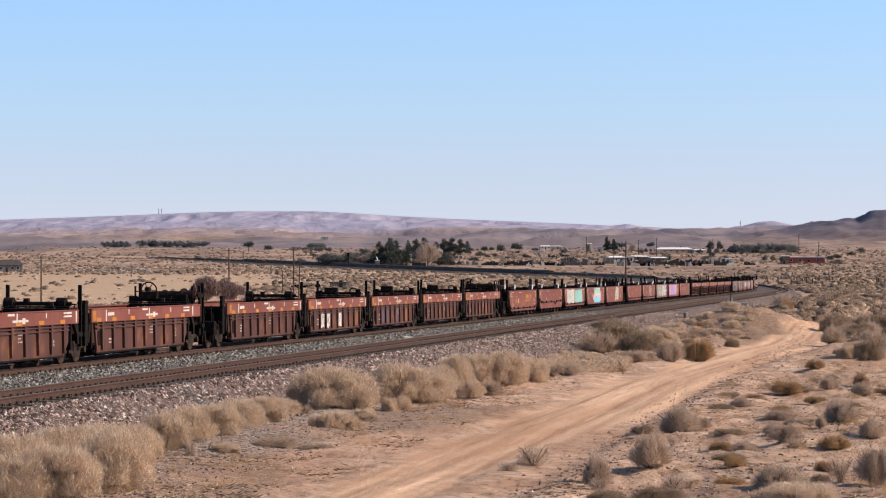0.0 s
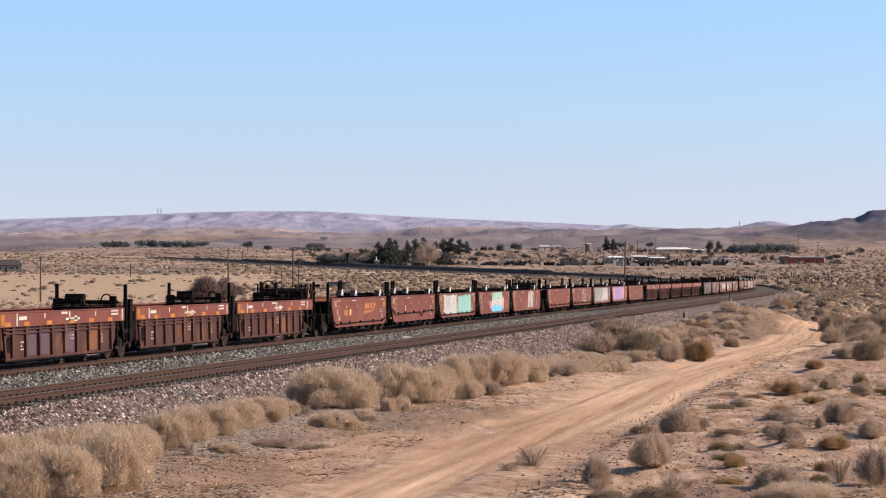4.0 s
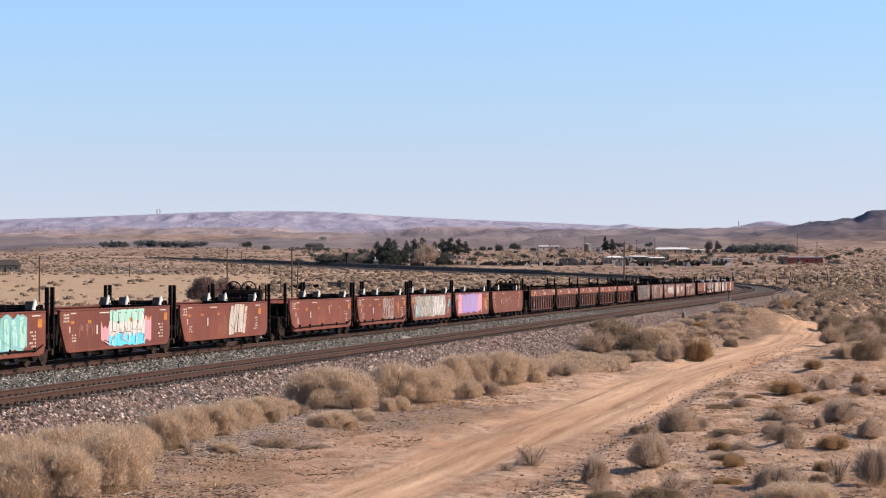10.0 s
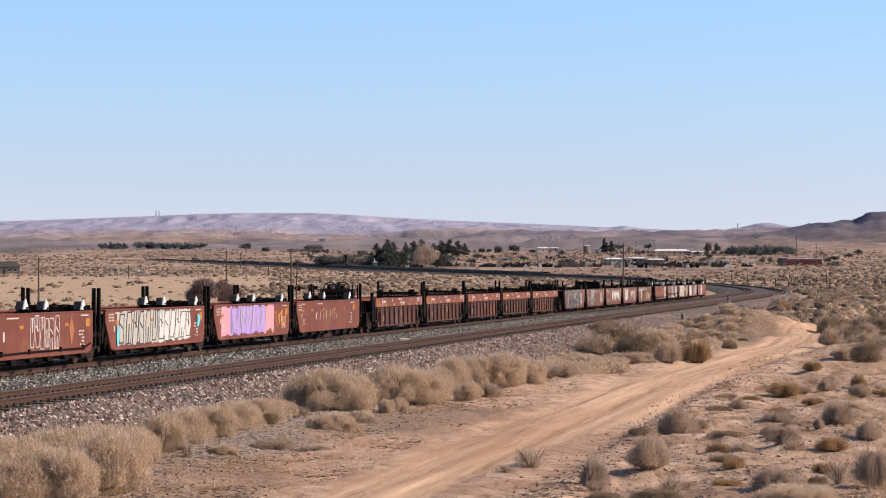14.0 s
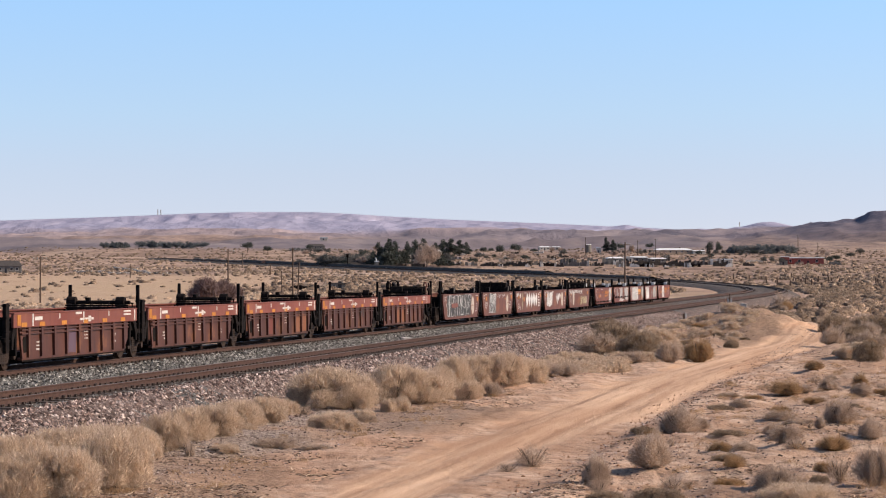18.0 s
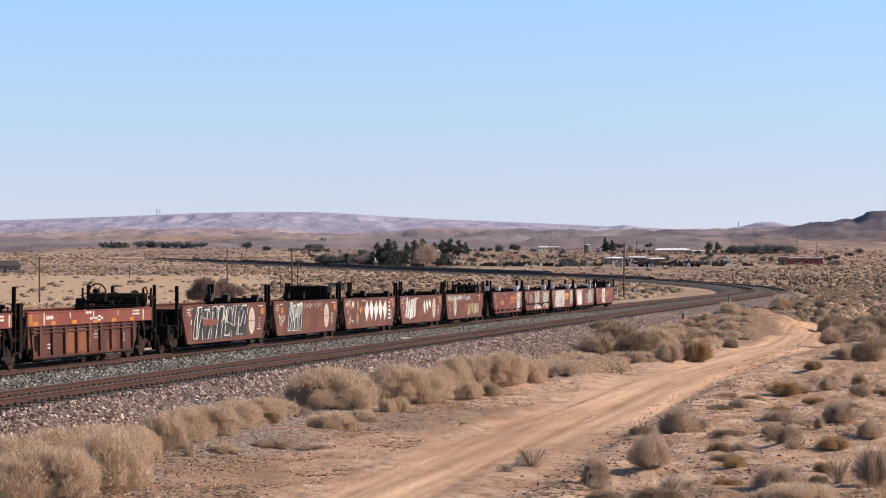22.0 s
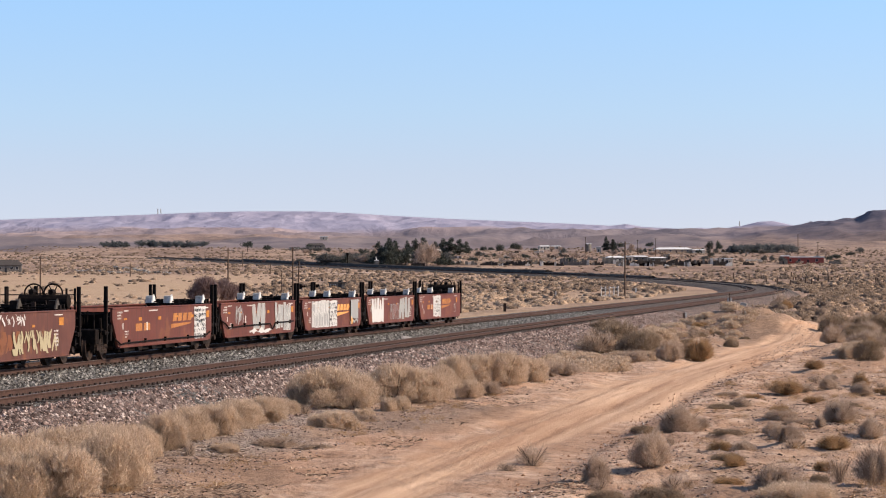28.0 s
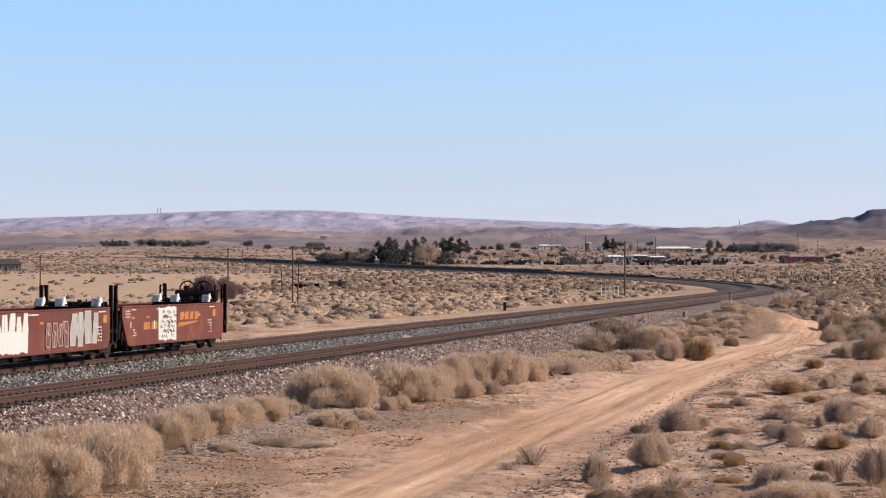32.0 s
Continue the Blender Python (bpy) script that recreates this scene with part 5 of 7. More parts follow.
for k, kind in enumerate(SETS):
    for i in range(5):
        if k == 0 and i < 3:
            continue
        behind = 80.0 + (len(SETS) - 1 - k) * SET_LENGTH - 7.7 - i * PITCH
        u = unit_for(kind, i, k)
        unit_of["ABCDEFG"[k] + str(i + 1)] = u
        UNITS.append((u, behind, i == 0, i == 4))
for u, behind, first, last in UNITS:
    add_truck(u, HALF - (0.6 if first else 0.0))
    if first:
        add_coupler(u, 8.2, 1)
    if last:
        add_truck(u, -HALF + 0.1)
        add_coupler(u, -8.75, -1)

# what sets the units apart
U = unit_of
LOGO_TONE = (0.62, 0.30, 0.085)
RUSTY, PURPLE, OLIVE, DARK_GREY = (0.17, 0.06, 0.022), (0.085, 0.05, 0.07), (0.19, 0.17, 0.10), (0.028, 0.028, 0.028)
for i, sd in ((6, 1), (5, 2), (3, 3)):
    panel_patch(U["B2"], i, WHT, sd)
for key, i, c in (("B2", 0, RUSTY), ("B3", 6, PURPLE), ("B3", 5, PURPLE), ("B3", 3, PURPLE), ("B3", 1, RUSTY), ("E3", 5, (0.12, 0.03, 0.02)), ("E3", 1, RUSTY), ("E3", 0, RUSTY), ("E5", 5, RUSTY), ("E5", 4, RUSTY), ("B5", 2, RUSTY), ("E1", 4, PURPLE)):
    panel_patch(U[key], i, c, 40 + i, False)
tag(U["E4"], 50, -3.4, -2.2, 0.9, 1.36, DARK_GREY, 0.3, 0.1, SIDE - 0.02)
old_emblem(U["C1"])
tool_crate(U["F2"])
for key in ("C2", "G2"):
    brake_pipe(U[key])
for key in ("C1", "C3", "D1", "D2", "G1"):
    brake_pipe(U[key], True)
PALE = (0.36, 0.345, 0.315)
g = Spray(U["C3"], 3, (WHT, BLK, (0.55, 0.42, 0.30), TEAL, MINT, BLUE, SILVER))
g.field(0.5, 5.2, 0.6, 1.86, 0)
g.blobs(0.6, 5.1, 0.6, 1.84, 7, 0, 6, 0.05, -0.3)
g.streaks(0.9, 5.0, 0.7, 1.8, 1, 0.8, 0.05, -0.3)
g.upright(0.45, 0.62, 1.84, 0.3, 2, 0.0, 0.1)
g.field(-5.0, 0.1, 0.62, 1.84, 3, 0.22)
g.blobs(-4.9, 0.0, 0.66, 1.8, 6, 4, 5, 0.03)
g.streaks(-4.7, 0.0, 0.75, 1.75, 3, 0.9, 0.14)
g.done()
g = Spray(U["C4"], 5, (PINK, CYAN, MINT, WHT, BLK))
g.field(0.9, 2.2, 0.52, 1.45, 0, 0.3)
g.field(-4.4, -3.2, 0.60, 1.6, 0, 0.2)
g.field(-3.4, 1.1, 1.40, 1.88, 2, 0.05)
g.field(-3.5, 1.2, 0.50, 1.0, 1, 0.06)
g.field(-3.5, 1.2, 0.88, 1.46, 3, 0.14)
g.blobs(-3.3, 1.0, 1.0, 1.82, 5, 3, 4, 0.035, 0.0, False)
g.blobs(-3.2, 0.9, 1.36, 1.8, 5, 2, 2, 0.0, 0.0, False)
g.streaks(-3.3, 1.1, 0.55, 1.0, 3, 1.0, 0.10)
g.streaks(-3.3, 1.1, 0.6, 1.2, 4, 0.9, 0.035)
g.done()
tag(U["C4"], 6, 3.0, 5.0, 0.9, 1.6, (0.30, 0.16, 0.13), 0.4, 0.05)
g = Spray(U["C5"], 8, (CREAM, WHT, BLK))
g.blobs(-4.0, -1.0, 0.58, 1.88, 6, 0, 1, 0.05, -0.4)
g.streaks(-3.8, -1.2, 0.7, 1.7, 2, 1.0, 0.05, -0.4)
g.done()
tag(U["D1"], 51, -2.2, -1.6, 1.0, 1.8, CREAM, 0.4, 0.08)
g = Spray(U["D2"], 9, (WHT, (0.125, 0.033, 0.02), (0.30, 0.11, 0.045)))
g.blobs(-3.2, 0.1, 0.62, 1.84, 6, 1, 0, 0.045)
g.lozenge(-4.5, 1.25, 0.3, 0.5, 2)
g.done()
g = Spray(U["D3"], 10, (PALE, BLK, WHT, CYAN))
g.field(0.0, 5.6, 0.55, 1.88, 0)
g.blobs(0.1, 5.4, 0.56, 1.86, 6, 0, 1, 0.085, -0.25)
g.field(-4.7, 0.05, 0.58, 1.88, 2)
g.blobs(-4.7, 0.0, 0.60, 1.86, 6, 2, 1, 0.065, -0.2)
g.upright(5.7, 0.6, 1.3, 0.3, 3, -0.3)
g.upright(-5.9, 1.1, 1.6, 0.4, 3)
g.done()
g = Spray(U["D4"], 11, (PINK, LILAC, CREAM, (0.22, 0.14, 0.42)))
g.field(4.2, 5.8, 0.55, 1.86, 0)
g.field(-3.9, -2.0, 0.58, 1.84, 0, 0.2)
g.field(-2.2, 4.3, 0.58, 1.86, 1)
g.blobs(-2.1, 4.2, 0.6, 1.84, 7, 1, 3, 0.05)
g.streaks(-2.1, 4.2, 0.7, 1.8, 2, 0.8, 0.09)
g.done()
tag(U["D4"], 13, -6.2, -4.0, 0.7, 1.7, ORANGE, 0.5, 0.12)
tag(U["D5"], 53, -2.0, 2.2, 0.9, 1.5, CREAM, 0.7, 0.07)
g = Spray(U["F1"], 14, (DARK_GREY, WHT, (0.15, 0.045, 0.03)))
g.field(-3.5, 5.7, 0.40, 1.86, 0, 0.06)
g.blobs(-3.3, 5.5, 0.42, 1.86, 7, 0, 1, 0.08, -0.5, False)
g.streaks(-3.3, 5.0, 0.45, 1.84, 0, 0.75, 0.22, -0.45)
g.streaks(-3.3, 4.6, 0.9, 1.84, 1, 0.9, 0.10, -0.45, 0.25)
g.field(1.8, 4.3, 1.05, 1.34, 2, 0.04)
g.upright(5.4, 0.42, 1.84, 0.16, 1, -0.6)
g.done()
g = Spray(U["F2"], 16, (DARK_GREY, WHT))
g.field(1.0, 4.2, 0.42, 1.86, 0, 0.05)
g.blobs(1.1, 4.1, 0.44, 1.86, 4, 0, 1, 0.085, -0.5)
g.streaks(-1.2, 0.8, 1.5, 1.8, 1, 0.3, 0.06)
g.streaks(-3.1, -1.7, 1.5, 1.82, 1, 0.3, 0.06)
g.done()
tag(U["F2"], 54, 5.0, 5.8, 0.8, 1.3, WHT, 0.3, 0.1)
g = Spray(U["F3"], 18, (WHT, DARK_GREY, OLIVE, ORANGE))
for i in range(5):
    x = 1.0 - i * 1.27
    lift = 0.04 if i % 2 else -0.02
    g.lozenge(x, 1.22 + lift, 0.70, 0.62, 1, 0.12 if i % 2 else -0.1)
    g.lozenge(x, 1.22 + lift, 0.60, 0.57, 0, 0.12 if i % 2 else -0.1)
g.lozenge(3.4, 1.5, 0.3, 0.34, 2)
g.lozenge(3.5, 0.85, 0.34, 0.36, 2)
g.streaks(2.4, 2.8, 1.0, 1.5, 3, 0.2, 0.1)
g.streaks(5.6, 6.6, 1.45, 1.85, 0, 0.3, 0.1)
g.lozenge(4.7, 1.6, 0.3, 0.22, 0)
g.streaks(4.6, 5.6, 0.55, 0.8, 0, 0.3, 0.1)
for k in range(5):
    g.upright(-5.3, 0.7 + 0.22 * k, 0.82 + 0.22 * k, 0.9 - 0.1 * k, 0, 0.0, 0.0)
g.done()
g = Spray(U["F4"], 20, (WHT, DARK_GREY))
g.blobs(1.9, 5.4, 0.52, 1.88, 5, 0, 1, 0.04, -0.5)
for i in range(3):
    g.lozenge(-0.9 - i * 0.9, 1.2 + 0.1 * i, 0.42, 0.46 - 0.08 * i, 0, 0.2)
g.done()
tag(U["F5"], 22, -2.4, 6.6, 1.42, 1.85, WHT, 0.3, 0.13)
tag(U["F5"], 23, -5.9, -1.3, 0.45, 1.3, (0.34, 0.29, 0.18), 0.24, 0.16)
tag(U["F5"], 55, -1.6, 0.4, 0.55, 1.3, RUSTY, 0.5, 0.3)
for key in ("F1", "F2", "F4", "F5"):
    round_emblem(U[key], {"F5": 3.6, "F4": -4.2}.get(key, -4.4))
old_emblem(U["G1"])
g = Spray(U["G1"], 24, (WHT, BLK))
g.field(-6.1, -4.3, 0.52, 1.88, 0, 0.06)
for k in range(6):
    g.streaks(-6.0, -4.4, 0.58 + 0.2 * k, 0.78 + 0.2 * k, 1, 0.3, 0.1, 0.25)
g.done()
tag(U["G2"], 25, 3.3, 4.6, 0.9, 1.84, SILVER, 0.3, 0.16)
g = Spray(U["G2"], 26, (SILVER, PALE, WHT))
g.blobs(-1.0, 1.5, 0.6, 1.86, 3, 0, 1, 0.05)
g.field(-2.3, 2.0, 0.50, 0.74, 2, 0.12)
g.blobs(-6.2, -2.8, 0.55, 1.88, 6, 0, 2, 0.04)
g.done()
g = Spray(U["G3"], 28, ((0.27, 0.27, 0.265), WHT, BLK, SILVER, LOGO_TONE))
g.field(0.9, 5.0, 0.52, 1.84, 0, 0.06)
g.blobs(1.0, 4.9, 0.55, 1.84, 6, 0, 1, 0.10)
g.field(-0.9, 0.95, 0.50, 1.84, 1, 0.06)
for k in range(6):
    g.streaks(-0.8, 0.85, 0.55 + 0.2 * k, 0.75 + 0.2 * k, 2, 0.32, 0.1, 0.25)
g.field(-6.0, -4.1, 0.80, 1.86, 3, 0.08)
g.field(-5.9, -4.0, 0.55, 0.85, 3, 0.2)
g.upright(-4.3, 0.55, 0.95, 0.4, 4)
g.done()
old_emblem(U["G3"], LOGO_BRIGHT)
g = Spray(U["G4"], 30, (WHT, PALE, SILVER, (0.15, 0.045, 0.03)))
g.blobs(2.2, 5.7, 0.5, 1.88, 5, 0, 1, 0.05)
g.field(2.4, 5.6, 0.5, 1.3, 0, 0.1)
g.blobs(-5.6, -2.2, 0.58, 1.86, 4, 2, 1, 0.06)
g.blobs(-2.2, 0.6, 0.58, 1.5, 4, 3, 2, 0.05)
g.done()
old_emblem(U["G5"])
g = Spray(U["G5"], 32, (WHT, BLK))
g.field(-0.5, 2.1, 0.52, 1.88, 0, 0.08)
for k in range(6):
    g.streaks(-0.3, 1.6, 0.6 + 0.19 * k, 0.8 + 0.19 * k, 1, 0.45, 0.1, 0.25)
g.done()

# tail: end-of-train box on the last coupler
bm = bmesh.new()
box(bm, -10.0, -9.75, 0.0, 0.26, 1.04, 1.52, 0.03)
tube(bm, (-9.87, 0.13, 1.5), (-9.87, 0.13, 1.9), 0.012, 6)
part("tail_light_box", bm, YELLOW, U["G5"], "amber end-of-train box")
for key, words in (("C3", "white and teal"), ("C4", "bright blue, mint and pink"), ("D3", "white"), ("D4", "lilac and pink"), ("F1", "black and white"), ("F2", "black and white"),
                   ("F3", "white bubble"), ("F4", "white"), ("G3", "white"), ("G4", "white and silver"), ("G2", "silver"), ("C5", "cream"), ("F5", "silver and yellow")):
    tagged(U[key], "oxide red empty well car with " + words + " graffiti")
tagged(U["B2"], "rusty ribbed empty well car with white tags between ribs")
for key in ("C1", "G1"):
    tagged(U[key], "oxide red empty well car with a faded orange emblem")
tagged(U["G5"], "last oxide red well car, with emblem and white graffiti")


def tail_at(t):
    """Metres along the line at which the tail's mark stands."""
    return 514.4 - 15.22 * t - 0.0028 * t * t


def unit_pose(behind, t):
    s = tail_at(t) - behind
    a, _ = rail_at(s - HALF)
    b, _ = rail_at(s + HALF)
    fwd = (a - b).normalized()
    left = Vector((0, 0, 1)).cross(fwd).normalized()
    up = fwd.cross(left)
    m = Matrix((fwd, left, up)).transposed().to_4x4()
    m.translation = (a + b) / 2
    return m
# ---- ties and loose stone along the line ----
def tie_mesh():
    bm = bmesh.new()
    box(bm, -0.115, 0.115, -1.3, 1.3, -0.37, -0.195, 0.012)
    for y in (-0.7525, 0.7525):
        box(bm, -0.10, 0.10, y - 0.18, y + 0.18, -0.197, -0.183)
        # rail clips, oversized and tie-dark to stand for shadow dashes below the rail
        for dx in (-0.06, 0.06):
            for dy in (-0.105, 0.105):
                box(bm, dx - 0.03, dx + 0.03, y + dy - 0.03, y + dy + 0.03, -0.185, -0.125)
    me = bpy.data.meshes.new("tie")
    bm.to_mesh(me)
    bm.free()
    me.materials.append(TIE)
    return me


TIE_MESH = tie_mesh()
for centre, words in ((SPACING, "dark creosoted ties under the near track"), (0.0, "dark creosoted ties under the far track")):
    row = tagged(new("track_ties"), words, "railway ties", kind="structure")
    n_single = 290
    rest_v, rest_f = [], []
    for i in range(1150):
        s = -60 + i * 0.56
        p, h = rail_at(s, centre)
        m = Matrix.Translation(p) @ pose(0, 0, 0, 0, 0, 90 - math.degrees(h) + random.uniform(-2.2, 2.2))
        m.translation.z += random.uniform(-0.03, 0.008)
        if 60 <= i < 60 + n_single:
            shared("tie", TIE_MESH, row, m)
        else:
            k = len(rest_v)
            rest_v += [tuple(m @ Vector(c)) for c in ((-0.115, -1.3, -0.37), (-0.115, 1.3, -0.37), (0.115, 1.3, -0.37), (0.115, -1.3, -0.37),
                                                      (-0.115, -1.3, -0.195), (-0.115, 1.3, -0.195), (0.115, 1.3, -0.195), (0.115, -1.3, -0.195))]
            rest_f += [tuple(k + j for j in q) for q in ((4, 7, 6, 5), (0, 1, 5, 4), (2, 3, 7, 6), (0, 4, 7, 3), (1, 2, 6, 5))]
    far = new("tie_row", mesh_from("tie_row", rest_v, rest_f, TIE, False))
    far.parent = row
    tagged(far, kind="stuff")


def scatter_stones(name, mat, n, seed, s_range, o_range, size, bias=1.0, height=None, label="", flat=0.7):
    """Loose crushed stones as small uneven solids, one joined object."""
    rng = np.random.default_rng(seed)
    u = rng.random(n) ** bias
    s = s_range[0] + (s_range[1] - s_range[0]) * u
    o = rng.uniform(o_range[0], o_range[1], n)
    h = np.interp(s, LINE_S, LINE_H)
    x = np.interp(s, LINE_S, LINE_X) + o * np.cos(h)
    y = np.interp(s, LINE_S, LINE_Y) - o * np.sin(h)
    if height is None:
        bo, bz = np.array([b[0] for b in BED]), np.array([b[1] for b in BED])
        z = np.interp(s, LINE_S, LINE_Z) + np.interp(o, bo, bz)
        z = np.maximum(z, np.where((o > 9.5) | (o < -4), land(x, y), -99))
    else:
        z = land(x, y)
    r = size[0] + (size[1] - size[0]) * rng.random(n) ** 2
    octa = np.array(((1, 0, 0), (0, 1, 0), (-1, 0, 0), (0, -1, 0), (0, 0, 1), (0, 0, -0.6)), float)
    v = octa[None] * rng.uniform(0.55, 1.25, (n, 6, 1)) + rng.uniform(-0.25, 0.25, (n, 6, 3))
    a = rng.uniform(0, 6.283, n)
    c, d = np.cos(a)[:, None], np.sin(a)[:, None]
    vx, vy = v[..., 0] * c - v[..., 1] * d, v[..., 0] * d + v[..., 1] * c
    v = np.stack((vx, vy, v[..., 2] * flat), -1) * r[:, None, None]
    v += np.stack((x, y, z + r * 0.25), -1)[:, None]
    f = np.array(((0, 1, 4), (1, 2, 4), (2, 3, 4), (3, 0, 4), (1, 0, 5), (2, 1, 5), (3, 2, 5), (0, 3, 5)))
    faces = (f[None] + (np.arange(n) * 6)[:, None, None]).reshape(-1, 3)
    return tagged(new(name, mesh_from(name, v.reshape(-1, 3).tolist(), faces.tolist(), mat, False)), label, "gravel", kind="stuff")


scatter_stones("shoulder_stones", STONE, 64000, 3, (-40, 165), (SPACING + 1.45, 11.9), (0.03, 0.085), 1.5, label="pale pinkish crushed stone on the near shoulder", flat=0.85)
scatter_stones("bed_stones", STONE_GREY, 36000, 4, (-24, 150), (0.95, SPACING - 0.95), (0.03, 0.085), 1.4, label="grey crushed stone between the tracks", flat=0.85)
scatter_stones("crib_stones", STONE_GREY, 9000, 5, (-22, 120), (SPACING - 1.3, SPACING + 1.4), (0.025, 0.06), 1.3, label="small stone between the ties")
scatter_stones("far_shoulder_stones", STONE_GREY, 9000, 6, (-10, 170), (-4.2, -0.9), (0.03, 0.09), 1.2, label="grey crushed stone on the far shoulder")
scatter_stones("loose_gravel", STONE, 15000, 7, (-45, 70), (11.2, 16.0), (0.012, 0.042), 1.1, height="land", label="scattered gravel beside the line")
scatter_stones("pebbles", STONE, 24000, 8, (-50, 110), (22.5, 40.0), (0.012, 0.05), 1.2, height="land", label="pebbles on the desert soil")
scatter_stones("heap_stones", STONE, 4200, 9, (62, 135), (12.0, 19.5), (0.02, 0.08), 1.0, height="land", label="stones on the spoil heap")
scatter_stones("road_clods", CLOD, 1500, 10, (-48, 60), (21.9, 25.2), (0.015, 0.055), 1.0, height="land", label="reddish clods along the road's edge")
# ---- plants ----
def twig_cloud(rng, lobes, n, length, width, up=0.5, fill=0.55):
    """Thin tapering blades that stand out of rounded lobes: x, y, z, radius, height each. Returns triangles."""
    lobes = np.array(lobes, float)
    w = lobes[:, 3] ** 2 * lobes[:, 4]
    pick = rng.choice(len(lobes), n, p=w / w.sum())
    lb = lobes[pick]
    th = rng.uniform(0, 2 * math.pi, n)
    ph = np.arccos(rng.uniform(-0.15, 1.0, n))
    d = np.stack((np.sin(ph) * np.cos(th), np.sin(ph) * np.sin(th), np.cos(ph)), -1)
    r = fill + (1 - fill) * rng.random(n) ** 0.6
    r *= 1 + 0.16 * np.sin(th * 3 + lb[:, 0] * 5) * np.sin(ph * 2)
    r = np.where(rng.random(n) < 0.2, r * rng.uniform(1.0, 1.36, n), r)
    c = lb[:, :3] + d * np.stack((lb[:, 3], lb[:, 3], lb[:, 4]), -1) * r[:, None]
    c[:, 2] = np.maximum(c[:, 2], 0.01)
    way = d + rng.normal(0, 0.6, (n, 3))
    way[:, 2] += up
    way /= np.linalg.norm(way, axis=1)[:, None]
    side = np.cross(way, rng.normal(0, 1, (n, 3)))
    side /= np.linalg.norm(side, axis=1)[:, None] + 1e-9
    ln = length * rng.uniform(0.5, 1.3, n)
    wd = width * rng.uniform(0.6, 1.4, n)
    a = c - way * ln[:, None] * 0.5
    a[:, 2] = np.maximum(a[:, 2], 0.0)
    return np.stack((a - side * wd[:, None] * 0.5, a + side * wd[:, None] * 0.5, c + way * ln[:, None] * 0.5), 1)


def fan_cloud(rng, n, width, curl=0.3, rise=0.75):
    """Wiry twigs that spring from one crown and fork into fine ends. Returns triangles."""
    th = rng.uniform(0, 2 * math.pi, n)
    ph = np.arccos(rng.uniform(0.08, 1.0, n) ** rise)
    tall = 0.57 * (1 + 0.22 * np.sin(th * 2 + 1) + 0.14 * np.sin(th * 5)) * rng.uniform(0.55, 1.08, n)
    end = np.stack((np.sin(ph) * np.cos(th) * tall * 1.05, np.sin(ph) * np.sin(th) * tall * 1.05, np.cos(ph) * tall * 0.95 + 0.05), -1)
    root = np.stack((np.cos(th), np.sin(th), np.zeros(n)), -1) * rng.uniform(0.0, 0.22, n)[:, None]
    mid = root * 0.5 + end * 0.5 + rng.normal(0, 0.05, (n, 3))
    mid[:, 2] = np.abs(mid[:, 2]) + curl * 0.12
    out = []

    def blades(a, b, w):
        side = np.cross(b - a, rng.normal(0, 1, a.shape))
        side *= (w / (np.linalg.norm(side, axis=1) + 1e-9))[:, None] * 0.5
        out.append(np.stack((a - side, a + side, b), 1))

    big = rng.random(n) < 0.25
    blades(root[big], mid[big], np.full(big.sum(), width * 1.6))
    blades(mid[big], end[big], np.full(big.sum(), width))
    for k in range(4):
        f = rng.uniform(0.25, 1.0, n)[:, None]
        base = mid * (1 - f) + end * f
        way = (end - root) + rng.normal(0, 0.42, (n, 3))
        way[:, 2] += 0.15
        way /= np.linalg.norm(way, axis=1)[:, None]
        blades(base, base + way * rng.uniform(0.06, 0.2, n)[:, None], width * rng.uniform(0.5, 0.9, n))
    t = np.concatenate(out)
    t[..., 2] = np.maximum(t[..., 2], 0.0)
    return t


def tri_mesh(name, tris, mat):
    n = len(tris)
    me = bpy.data.meshes.new(name)
    me.vertices.add(n * 3)
    me.vertices.foreach_set("co", tris.reshape(-1).astype(np.float32))
    me.loops.add(n * 3)
    me.loops.foreach_set("vertex_index", np.arange(n * 3, dtype=np.int32))
    me.polygons.add(n)
    me.polygons.foreach_set("loop_start", np.arange(0, n * 3, 3, dtype=np.int32))
    me.update(calc_edges=True)
    me.materials.append(mat)
    return me


def stems_mesh(rng, spread, height, n=9):
    bm = bmesh.new()
    for i in range(n):
        t = rng.uniform(0, 2 * math.pi)
        q = (math.cos(t) * spread * rng.uniform(0.3, 0.8), math.sin(t) * spread * rng.uniform(0.3, 0.8), height * rng.uniform(0.5, 0.85))
        mid = (q[0] * 0.45, q[1] * 0.45, q[2] * 0.45)
        tube(bm, (q[0] * 0.05, q[1] * 0.05, 0.0), mid, 0.022, 5, 0.015)
        tube(bm, mid, q, 0.015, 5, 0.006)
    me = bpy.data.meshes.new("stem")
    bm.to_mesh(me)
    bm.free()
    me.materials.append(BARK)
    return me


def lobes_for(rng, k, spread):
    """A low dome with smaller rounded tufts all over it."""
    out = [(0, 0, 0.05, 0.56, 0.5)]
    for i in range(k):
        t = i * 2.4 + rng.uniform(-0.5, 0.5)
        q = math.sqrt((i + 0.5) / k) * rng.uniform(0.8, 1.05) * 0.68 * spread
        r = rng.uniform(0.17, 0.30)
        z = max(0.05, 0.56 * math.sqrt(max(0.0, 1 - (q / 0.85) ** 2)) - r * 0.45 + rng.uniform(-0.06, 0.08))
        out.append((math.cos(t) * q, math.sin(t) * q, z, r, r * rng.uniform(0.75, 1.0)))
        if i % 2:
            out.append((math.cos(t + 1) * 0.58 * spread, math.sin(t + 1) * 0.58 * spread, 0.12, rng.uniform(0.2, 0.3), rng.uniform(0.2, 0.32)))
    return out


